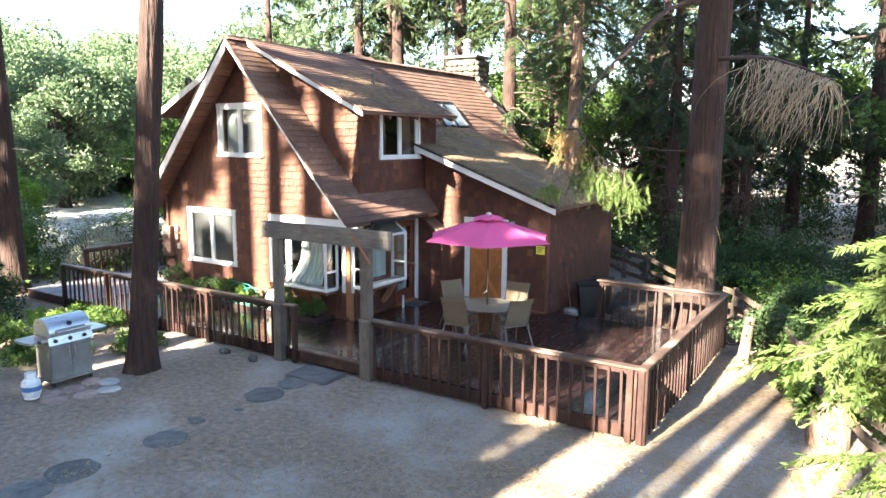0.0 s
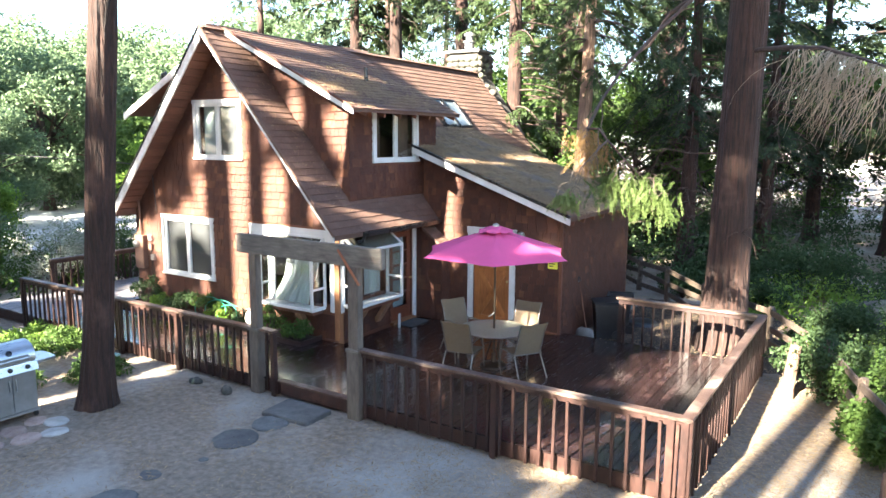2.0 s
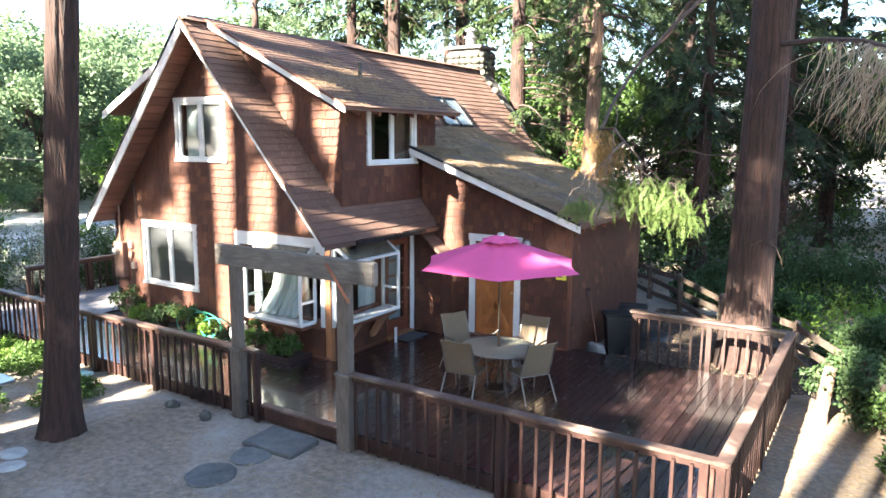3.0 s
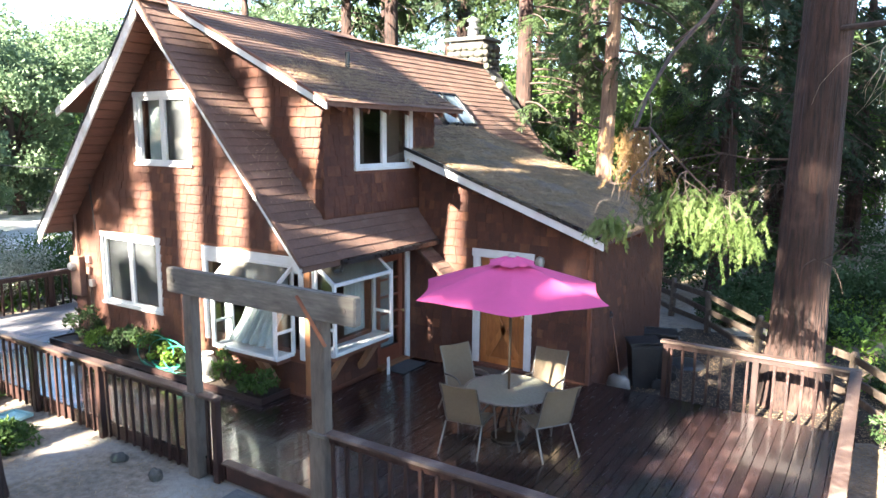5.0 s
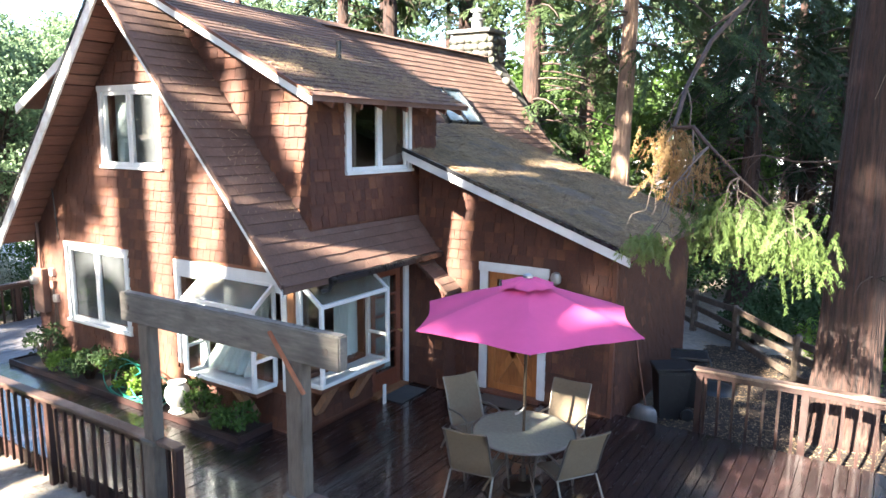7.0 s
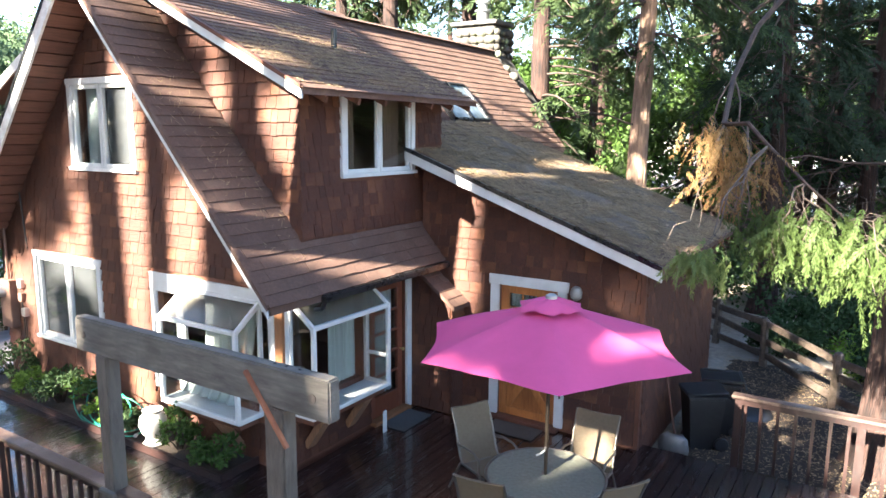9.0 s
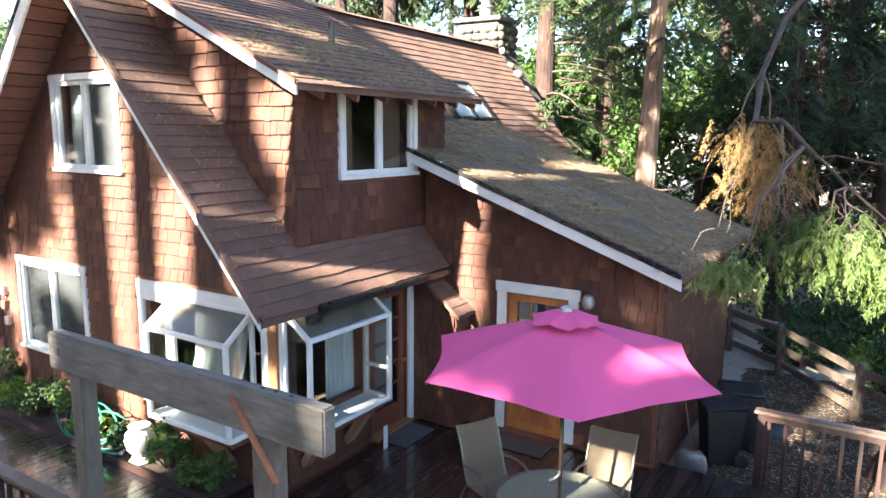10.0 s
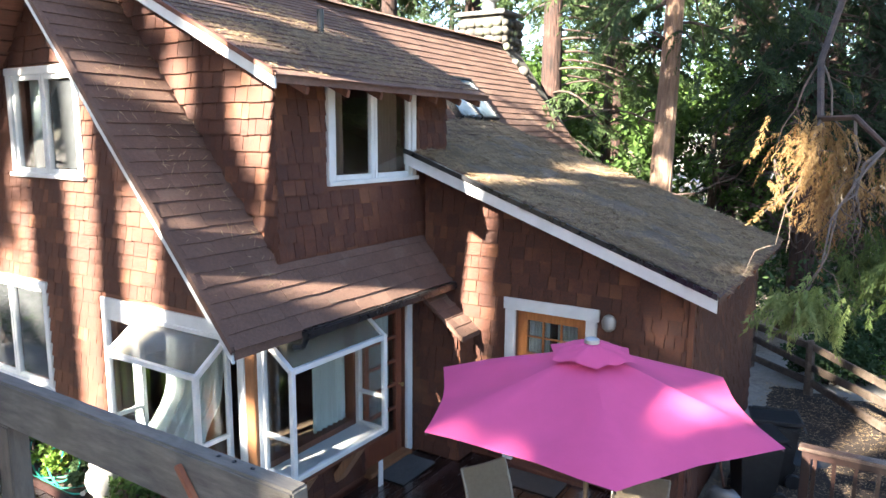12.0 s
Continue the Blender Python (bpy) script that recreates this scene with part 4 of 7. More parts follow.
part("rail_cap", Shape().box(0, 0.36, -0.075, 0.075, 1.13, 1.172), M_RAILCAP, short, "", 0.008)
part("post", Shape().box(0.26, 0.35, -0.045, 0.045, 0, 1.13), M_RAIL, short, "", 0.006)
part("baluster", Shape().box(0.12, 0.16, -0.02, 0.02, 0.08, 1.13), M_RAIL, short)

# timber arch at the entrance
arch = thing("timber_arch", "weathered grey timber arch over the deck entrance", "arch", (0, -2.33, 0))
for x, w in ((0.135, 0.085), (2.35, 0.1)):
    part("post", Shape().box(x - w, x + w, -0.07, 0.07, 0.0, 2.47), M_PERGOLA, arch, "square grey post", 0.01)
    part("post_sleeve", Shape().box(x - w - 0.02, x + w + 0.02, -0.095, 0.08, 0.0, 1.12), M_PERGOLA, arch, "thicker lower casing", 0.008)
    part("sleeve_cap", Shape().box(x - w - 0.035, x + w + 0.035, -0.11, 0.09, 1.12, 1.16), M_PERGOLAH, arch, "", 0.006)
part("beam", Shape().box(-0.26, 2.9, -0.06, 0.06, 2.465, 2.79), M_PERGOLAH, arch, "broad grey beam with bolt ends", 0.014)
part("brace", Shape().beam((2.08, -0.085, 2.72), (2.50, -0.085, 2.2), 0.03, 0.04, (0, 1, 0)), M_RUSTWOOD, arch, "rusty brown diagonal strap", 0.006)
for x in (-0.12, 2.74):
    part("knot", Shape().lathe([(0.035, 0), (0.035, 0.012), (0.015, 0.016)], 12), M_PERGOLA, arch).matrix_basis = pose(x, -0.056, 2.63, 90, 0, 0)
for x in (2.3, 2.42, 2.56):
    part("bolt", Shape().lathe([(0.013, 0), (0.013, 0.006), (0.006, 0.009)], 10, (x, 0.01, 2.79)), M_GUTTER, arch)

# ---- planting bed ----
bed = thing("planter", "long dark timber planting bed full of soil", "planter", (0, 0, DECK))
part("board", Shape().box(-6.6, -0.45, -0.66, -0.62, 0, 0.1), M_RAIL, bed, "", 0.005)
part("board", Shape().box(-6.6, -6.56, -0.62, -0.03, 0, 0.1), M_RAIL, bed, "", 0.005)
part("board", Shape().box(-0.49, -0.45, -0.62, -0.03, 0, 0.1), M_RAIL, bed, "", 0.005)
soil = Shape()
nx = 60
for i in range(nx + 1):
    for j in range(5):
        x, y = -6.56 + i * (6.07 / nx), -0.62 + j * 0.145
        soil.v.append((x, y, 0.055 + 0.03 * noise.noise((x * 3, y * 3, 0))))
soil.f = [(i * 5 + j, (i + 1) * 5 + j, (i + 1) * 5 + j + 1, i * 5 + j + 1) for i in range(nx) for j in range(4)]
part("soil", soil, M_SOIL, bed, "dark planting soil")
hose = thing("garden_hose", "green garden hose lying in loose coils", "hose", (-3.1, -0.46, DECK + 0.06))
pts = []
for i in range(90):
    a = i * 0.33
    r = 0.34 + 0.12 * math.sin(i * 0.31)
    pts.append((r * 1.5 * math.cos(a) + 0.012 * i - 0.4, 0.15 * math.sin(a), 0.02 + r * (0.5 + 0.5 * math.sin(a * 0.5 + 0.4)) * (0.5 + 0.5 * math.sin(a)) * 1.1))
part("coil", Shape().tube(pts, 0.011, 6), M_HOSE, hose, smooth=True)
part("nozzle", Shape().lathe([(0.012, 0), (0.02, 0.03), (0.02, 0.12), (0.028, 0.15)], 10), M_PLASTER, hose, "pale nozzle").matrix_basis = pose(0.75, 0.0, 0.05, 80, 0, 40)
# simple urn shape standing in for a blocky planter statue
stat = Shape().lathe([(0.13, 0), (0.15, 0.03), (0.12, 0.06), (0.1, 0.12), (0.16, 0.2), (0.19, 0.3), (0.17, 0.4), (0.12, 0.46), (0.14, 0.5)], 14)
urn = single("stone_urn", stat, M_PLASTER, "pale cast-stone planter statue standing in the bed", "urn", smooth=True)
urn.location = (-1.98, -0.48, DECK + 0.05)

# ---- table, umbrella and chairs ----
table = thing("round_table", "round patio table with an obscure glass top", "table", (3.32, 0.45, DECK))
part("tabletop", Shape().lathe([(0.02, 0.705), (0.6, 0.705), (0.61, 0.712), (0.6, 0.72), (0.02, 0.72)], 48), M_TABLEGLASS, table, "rippled glass top")
part("rim", Shape().tube([(0.622 * math.cos(i * math.pi / 24), 0.622 * math.sin(i * math.pi / 24), 0.71) for i in range(49)], 0.015, 8), M_CHAIRMETAL, table, "bronze metal rim", smooth=True)
for k in range(4):
    a = radians(45 + 90 * k)
    c, s = math.cos(a), math.sin(a)
    part("leg", Shape().tube([(0.5 * c, 0.5 * s, 0), (0.42 * c, 0.42 * s, 0.12), (0.2 * c, 0.2 * s, 0.4), (0.28 * c, 0.28 * s, 0.6), (0.48 * c, 0.48 * s, 0.695)], 0.017), M_POLE, table, smooth=True)
part("ring", Shape().tube([(0.21 * math.cos(i * math.pi / 8), 0.21 * math.sin(i * math.pi / 8), 0.4) for i in range(17)], 0.01, 6), M_POLE, table)

umbrella = thing("patio_umbrella", "open pink canvas umbrella through the table", "umbrella", (3.32, 0.45, DECK))
part("pole", Shape().tube([(0, 0, 0.03), (0, 0, 2.5)], 0.02, 12), M_POLE, umbrella, "bronze pole", smooth=True)
part("base", Shape().lathe([(0.24, 0), (0.24, 0.03), (0.2, 0.06), (0.05, 0.09), (0.035, 0.25)], 24), M_POLE, umbrella, "round weighted base", smooth=True)
part("crank", Shape().tube([(0, -0.02, 1.02), (0.02, -0.08, 1.02), (-0.02, -0.09, 0.98), (-0.06, -0.12, 0.96)], 0.012), M_GREYMETAL, umbrella)


def canopy(r0, r1, z0, z1, sag, n=6, turn=-3.0, rings=8, cols=8, ruffle=0.0):
    """A ribbed cloth from radius r0 to r1; between the ribs the edge draws in and the cloth sinks."""
    s = Shape()
    m = n * cols
    for i in range(rings + 1):
        f = i / rings
        for j in range(m):
            a = radians(turn) + 2 * math.pi * j / m
            k = (j % cols) / cols
            flat = math.cos(math.pi / n) / math.cos(math.pi / n * (2 * k - 1))
            bow = 4 * k * (1 - k)
            r = (r0 + (r1 - r0) * f) * (flat - 0.045 * bow * f * f)
            z = z0 + (z1 - z0) * (f ** 1.12) - sag * bow * math.sin(math.pi * min(1, f * 0.9)) + 0.004 * math.sin(j * 1.7 + i) + ruffle * f ** 3 * math.sin(j * 1.1)
            s.v.append((r * math.cos(a), r * math.sin(a), z))
    for i in range(rings):
        for j in range(m):
            a, b = i * m + j, i * m + (j + 1) % m
            s.f.append((a, a + m, b + m, b))
    return s


cm = canopy(0.13, 1.42, 2.52, 2.12, 0.035)
part("canopy", cm, M_PINK, umbrella, "bright pink canvas", smooth=True)
part("vent_cap", canopy(0.04, 0.36, 2.605, 2.515, -0.022, rings=5, ruffle=0.009), M_PINK, umbrella, "small pink canvas vent on top", smooth=True)
part("finial", Shape().lathe([(0.035, 2.59), (0.06, 2.605), (0.058, 2.635), (0.03, 2.65), (0.01, 2.655)], 16), M_GREYMETAL, umbrella)
for k in range(6):
    a = radians(-3 + 60 * k)
    c, s = math.cos(a), math.sin(a)
    rib = part("rib", Shape().tube([(0.03 * c, 0.03 * s, 2.5), (0.7 * c, 0.7 * s, 2.325), (1.41 * c, 1.41 * s, 2.1)], 0.008, 6), M_POLE, umbrella)
    part("strut", Shape().tube([(0.03 * c, 0.03 * s, 1.95), (0.7 * c, 0.7 * s, 2.315)], 0.007, 6), M_POLE, rib)

chair = thing("patio_chair", "tan sling patio chair with bronze tube frame", "chair", (0, 0, 0), 0, "chairs round the table")


def sling(prof, w, th=0.012):
    s = Shape()
    n = len(prof)
    for y, z in prof:
        for x in (-w / 2, -w / 6, w / 6, w / 2):
            s.v.append((x, y, z - (0.012 if abs(x) < w / 4 else 0)))
    s.f = [(i * 4 + j, i * 4 + j + 1, i * 4 + j + 5, i * 4 + j + 4) for i in range(n - 1) for j in range(3)]
    k = len(s.v)
    s.v += [(x, y, z - th) for x, y, z in s.v]
    s.f += [tuple(reversed([q + k for q in f])) for f in s.f]
    for i in range(n - 1):
        for e in (0, 3):
            s.f.append((i * 4 + e, (i + 1) * 4 + e, (i + 1) * 4 + e + k, i * 4 + e + k))
    for j in range(3):
        for i in (0, n - 1):
            s.f.append((i * 4 + j, i * 4 + j + 1, i * 4 + j + 1 + k, i * 4 + j + k))
    return s


part("seat", sling([(0.27, 0.40), (0.24, 0.425), (0.1, 0.415), (-0.05, 0.395), (-0.17, 0.40)], 0.48), M_SLING, chair, "tan mesh seat", smooth=True)
part("backrest", sling([(-0.17, 0.40), (-0.22, 0.47), (-0.27, 0.62), (-0.33, 0.8), (-0.38, 0.93), (-0.42, 1.0), (-0.45, 1.0)], 0.5), M_SLING, chair, "tan mesh back with rolled top", smooth=True)
for sx in (-0.255, 0.255):
    part("side_rail", Shape().tube([(sx, 0.28, 0.40), (sx, 0.1, 0.41), (sx, -0.17, 0.4), (sx, -0.22, 0.47), (sx, -0.33, 0.8), (sx, -0.43, 1.0)], 0.014), M_CHAIRMETAL, chair, smooth=True)
    part("leg", Shape().tube([(sx * 1.14, 0.3, 0.0), (sx * 1.1, 0.24, 0.4), (sx * 1.08, 0.2, 0.6), (sx * 1.08, 0.1, 0.645), (sx * 1.08, -0.1, 0.64), (sx * 1.06, -0.24, 0.61), (sx, -0.285, 0.64)], 0.014), M_CHAIRMETAL, chair, "front leg running into the armrest", smooth=True)
    part("leg", Shape().tube([(sx * 1.1, -0.42, 0.0), (sx * 1.02, -0.2, 0.4)], 0.014), M_CHAIRMETAL, chair, smooth=True)
part("cross_bar", Shape().tube([(-0.255, -0.18, 0.39), (0.255, -0.18, 0.39)], 0.011), M_CHAIRMETAL, chair)
part("cross_bar", Shape().tube([(-0.255, 0.26, 0.39), (0.255, 0.26, 0.39)], 0.011), M_CHAIRMETAL, chair)
spots = []
for bx, by, turn in ((3.05, -0.48, 8), (4.24, 0.18, 56), (2.06, 1.05, -117), (3.43, 1.67, -178)):
    f = Vector((-math.sin(radians(turn)), math.cos(radians(turn)), 0))
    spots.append(pose(bx + 0.4 * f.x, by + 0.4 * f.y, DECK, 0, 0, turn))
for m in spots[1:]:
    copy_thing(chair, m)
chair.matrix_basis = spots[0]

for nm, x0, x1, y0, y1, mt, lab in (("doormat", 0.12, 0.55, 1.78, 2.5, M_MAT, "grey doormat before the entrance door"), ("doormat", 1.42, 2.2, 2.5, 2.9, M_MATBROWN, "brown doormat before the orange door")):
    single(nm, Shape().box(x0, x1, y0, y1, DECK + 0.004, DECK + 0.022), mt, lab, "doormat", 0.008)
note = single("white_stake", Shape().box(0.3, 0.32, 1.6, 1.68, DECK, DECK + 0.32), M_WHITE, "small white board standing by the wall", "board", 0.004)


# ---- bins and clutter behind the wing ----
def wheelie_bin(x, y, turn, lab, open_lid):
    b = thing("waste_bin", lab, "bin", (x, y, 0.02), turn, "bins")
    b.scale = (0.86, 0.86, 0.85)
    body = Shape()
    for w, d, z in ((0.21, 0.22, 0.0), (0.27, 0.3, 0.92), (0.29, 0.32, 0.93), (0.29, 0.32, 0.97)):
        body.v += [(-w, -d, z), (w, -d, z), (w, d, z), (-w, d, z)]
    body.f = [(3, 2, 1, 0)] + [(4 * i + j, 4 * i + (j + 1) % 4, 4 * i + 4 + (j + 1) % 4, 4 * i + 4 + j) for i in range(3) for j in range(4)] + [(12, 13, 14, 15)]
    part("body", body, M_BLACK, b, "black plastic body", 0.012)
    lid = Shape().slab([(-0.3, -0.34, 0.975), (0.3, -0.34, 0.975), (0.3, 0.34, 1.02), (-0.3, 0.34, 1.02)], (0, 0, 0.035))
    part("lid", lid, M_BLACK, b, "", 0.015)
    if open_lid:
        part("rim", Shape().box(-0.31, 0.31, -0.35, -0.3, 1.0, 1.05).box(-0.31, 0.31, 0.3, 0.35, 1.02, 1.07).box(-0.31, -0.26, -0.3, 0.3, 1.01, 1.06).box(0.26, 0.31, -0.3, 0.3, 1.01, 1.06), M_BLACK, b, "raised lid rim", 0.01)
    part("handle", Shape().tube([(-0.24, 0.4, 0.9), (0.24, 0.4, 0.9)], 0.016), M_BLACK, b)
    for sx in (-0.25, 0.25):
        part("wheel", Shape().lathe([(0.02, -0.03), (0.11, -0.03), (0.12, -0.015), (0.12, 0.015), (0.11, 0.03), (0.02, 0.03)], 16), M_BLACK, b, smooth=True).matrix_basis = pose(sx, 0.27, 0.12, 0, 90, 0)
    return b


wheelie_bin(4.08, 4.3, -60, "black plastic waste bin beside the shingled wall", False)
wheelie_bin(4.2, 4.98, -75, "black waste bin with a raised lid rim", True)
shovel = thing("snow_shovel", "steel scoop shovel leaning on the wing wall", "shovel", (3.84, 3.78, 0.03))
part("handle", Shape().tube([(-0.02, 0.06, 0.28), (-0.24, 0.14, 1.28)], 0.016), M_BROWNTRIM, shovel)
part("grip", Shape().tube([(-0.25, 0.07, 1.32), (-0.24, 0.14, 1.28), (-0.25, 0.21, 1.33), (-0.26, 0.14, 1.4), (-0.25, 0.07, 1.32)], 0.014, 6), M_BLACK, shovel)
sc = Shape()
for i in range(9):
    f = i / 8 - 0.5
    for z, w, d in ((0.0, 0.2, 0.0), (0.12, 0.22, -0.03), (0.26, 0.19, -0.02), (0.32, 0.1, 0.02)):
        sc.v.append((f * 2 * w * 0.5 * 2 * 0.5 * 2, d - 0.1 + 0.28 * f * f + 0.012 * (i % 2), z))
sc.f = [(i * 4 + j, i * 4 + j + 1, i * 4 + j + 5, i * 4 + j + 4) for i in range(8) for j in range(3)]
scoop = part("scoop", sc, M_STEELDARK, shovel, "ribbed steel scoop", smooth=True)
scoop.modifiers.new("thick", 'SOLIDIFY').thickness = 0.006
single("bin_lid", Shape().lathe([(0.34, 0.0), (0.36, 0.03), (0.33, 0.06), (0.2, 0.08), (0.02, 0.085)], 28), M_BLACK, "round black plastic lid on the ground", "lid", smooth=True).matrix_basis = pose(4.5, 5.9, 0.03, 4, 3, 0)

# split-rail fence
posts = [(2.2, 11.0), (3.17, 9.9), (4.31, 8.72), (5.63, 7.0), (7.35, 5.2), (8.55, 3.1), (9.1, 1.1), (9.75, -0.7), (10.6, -2.6)]
fence = thing("split_rail_fence", "old weathered split-rail fence behind the yard", "fence")
pmesh = Shape().tube([(0, 0, -0.1), (0.01, 0, 0.5), (0, 0.01, 0.97), (0, 0.01, 1.0)], [0.085, 0.075, 0.07, 0.05], 7).mesh("post", M_FENCE)
for i, (x, y) in enumerate(posts):
    part("post", pmesh, M_FENCE, fence).matrix_basis = pose(x, y, 0, 2 * math.sin(i * 2.0), 2 * math.cos(i), i * 50)
for i, ((ax, ay), (bx, by)) in enumerate(zip(posts, posts[1:])):
    for h in (0.22, 0.55, 0.86):
        if i > 4 and h == 0.22:
            continue
        d = 0.03 * math.sin(i * 3 + h * 9)
        part("rail", Shape().beam((ax, ay, h + d), (bx, by, h - d), 0.05, 0.13), M_FENCE, fence, "", 0.012)

# ---- grill, gas bottle and stones in the yard ----
grill = thing("gas_grill", "stainless steel gas grill on a cabinet with side shelves", "grill", (-2.16, -5.42, 0.02), 90)
# local: front faces -y before the turn
part("cabinet", Shape().box(-0.37, 0.37, -0.24, 0.24, 0.14, 0.78), M_STEELDARK, grill, "grey enamelled cabinet", 0.01)
for sx in (-1, 1):
    dr = part("door", Shape().box(min(0.006 * sx, 0.36 * sx), max(0.006 * sx, 0.36 * sx), -0.26, -0.24, 0.16, 0.76), M_STEELDARK, grill, "", 0.006)
    part("handle", Shape().tube([(0.05 * sx, -0.275, 0.5), (0.05 * sx, -0.285, 0.6), (0.05 * sx, -0.275, 0.7)], 0.008), M_STEEL, dr)
part("base_frame", Shape().box(-0.39, 0.39, -0.26, 0.26, 0.1, 0.14), M_STEELDARK, grill, "", 0.006)
part("firebox", Shape().box(-0.38, 0.38, -0.25, 0.25, 0.8, 0.93), M_STEELDARK, grill, "", 0.01)
panel = part("control_panel", Shape().slab([(-0.4, -0.29, 0.78), (0.4, -0.29, 0.78), (0.4, -0.25, 0.92), (-0.4, -0.25, 0.92)], (0, 0.03, 0)), M_STEEL, grill, "steel control panel", 0.004)
for x in (-0.28, -0.02, 0.24):
    part("knob", Shape().lathe([(0.036, 0), (0.036, 0.012), (0.026, 0.02), (0.024, 0.045), (0.01, 0.05)], 16), M_BLACK, panel, "black knob", smooth=True).matrix_basis = pose(x, -0.275, 0.85, 75, 0, 0)
ld = Shape()
prof = [(-0.27, 0.93), (-0.275, 1.0), (-0.25, 1.08), (-0.18, 1.17), (-0.08, 1.22), (0.05, 1.23), (0.17, 1.19), (0.24, 1.1), (0.25, 0.93)]
ld.slab([(-0.38, y, z) for y, z in prof], (0.76, 0, 0))
lid = part("lid", ld, M_STEEL, grill, "domed stainless lid", 0.012, True)
part("handle", Shape().tube([(-0.26, -0.27, 1.02), (-0.26, -0.32, 1.01), (0.26, -0.32, 1.01), (0.26, -0.27, 1.02)], 0.012), M_STEEL, lid, smooth=True)
part("thermometer", Shape().lathe([(0.045, 0), (0.045, 0.015), (0.02, 0.02)], 16), M_GUTTER, lid, "round thermometer", smooth=True).matrix_basis = pose(0, -0.235, 1.11, 50, 0, 0)
part("glare_panel", Shape().slab([(-0.27, -0.282, 0.945), (0.27, -0.282, 0.945), (0.27, -0.272, 1.045), (-0.27, -0.272, 1.045)], (0, 0.006, 0)), M_STEELDARK, lid)
for sx in (-1, 1):
    part("side_shelf", Shape().slab([(0.385 * sx, -0.26, 0.9), (0.7 * sx, -0.24, 0.9), (0.74 * sx, -0.12, 0.9), (0.74 * sx, 0.18, 0.9), (0.7 * sx, 0.25, 0.9), (0.385 * sx, 0.25, 0.9)], (0, 0, -0.045)), M_STEEL, grill, "rounded steel side shelf", 0.008)
    part("shelf_bracket", Shape().beam((0.38 * sx, 0, 0.68), (0.66 * sx, 0, 0.85), 0.03, 0.02), M_STEELDARK, grill)
    for y in (-0.2, 0.2):
        cs = part("castor", Shape().tube([(0.34 * sx, y, 0.1), (0.34 * sx, y, 0.05)], 0.012, 6), M_BLACK, grill)
        part("wheel", Shape().lathe([(0.01, -0.02), (0.04, -0.018), (0.045, 0), (0.04, 0.018), (0.01, 0.02)], 12), M_BLACK, cs).matrix_basis = pose(0.34 * sx, y, 0.045, 0, 90, 20)
part("side_knob", Shape().lathe([(0.03, 0), (0.028, 0.03), (0.01, 0.035)], 14), M_BLACK, grill).matrix_basis = pose(-0.55, -0.255, 0.885, 80, 0, 0)

tank = thing("gas_bottle", "white propane bottle with a blue label", "gas bottle", (-1.78, -6.22, 0.02))
part("foot_ring", Shape().lathe([(0.11, 0), (0.12, 0.005), (0.12, 0.04), (0.1, 0.05)], 20), M_TANK, tank, smooth=True)
part("body", Shape().lathe([(0.08, 0.03), (0.13, 0.06), (0.15, 0.1), (0.152, 0.24), (0.14, 0.3), (0.1, 0.345), (0.03, 0.36)], 28), M_TANK, tank, "white rounded steel body", smooth=True)
part("label_band", Shape().lathe([(0.1535, 0.15), (0.1545, 0.155), (0.1545, 0.225), (0.1535, 0.23)], 28), M_BLUE, tank, "blue printed band", smooth=True)
part("collar", Shape().lathe([(0.085, 0.34), (0.09, 0.36), (0.09, 0.45), (0.08, 0.455), (0.078, 0.36)], 20), M_TANK, tank, smooth=True)
part("valve", Shape().lathe([(0.025, 0.35), (0.025, 0.4), (0.035, 0.41), (0.035, 0.43), (0.01, 0.44)], 12), M_BRASS, tank, "brass valve", smooth=True)


def flat_stone(name, x, y, r, seed, mt, lab, cat, grp, h=0.045, oval=1.0, turn=0.0):
    rnd = random.Random(seed)
    n = 22
    lump = [1 + rnd.uniform(-0.05, 0.05) for _ in range(n)]
    s = Shape()
    for f, z in ((1.0, -0.02), (1.02, h * 0.5), (0.95, h), (0.0, h * 1.04)):
        for i in range(n):
            a = 2 * math.pi * i / n
            s.v.append((r * f * lump[i] * math.cos(a), oval * r * f * lump[i] * math.sin(a), z + 0.004 * math.sin(5 * a + seed)))
    s.f = [(k * n + i, k * n + (i + 1) % n, (k + 1) * n + (i + 1) % n, (k + 1) * n + i) for k in range(3) for i in range(n)]
    ob = single(name, s, mt, lab, cat, group=grp)
    ob.matrix_basis = pose(x, y, 0.0, 0, 0, turn)
    return ob


for i, (x, y, r) in enumerate(((1.35, -3.92, 0.33), (1.36, -3.24, 0.28), (1.49, -6.0, 0.31), (1.31, -7.3, 0.34), (1.36, -7.94, 0.33))):
    flat_stone("stepping_stone", x, y, r, i, M_PAVER, "round grey stepping stone sunk in the dirt", "stepping stone", "stepping stones", 0.03 if i < 2 else 0.016)
for i, (x, y, r) in enumerate(((1.28, -5.3, 0.16), (1.5, -4.62, 0.07))):
    flat_stone("stepping_stone", x, y, r, 30 + i, M_PAVER, "half-buried grey stepping stone", "stepping stone", "stepping stones", 0.012, 0.8, 40 * i)
for i, (x, y, r) in enumerate(((-1.47, -5.03, 0.2), (-1.1, -5.26, 0.19), (-1.2, -5.62, 0.22), (-1.62, -5.6, 0.21), (-1.36, -6.07, 0.2), (-1.7, -5.95, 0.2), (-1.75, -5.2, 0.18))):
    flat_stone("flagstone", x, y, r, 60 + i, M_FLAG if i not in (0, 1) else M_PLASTER, "rounded pinkish flagstone beside the grill", "flagstone", "flagstones", 0.03, 0.85, 55 * i)
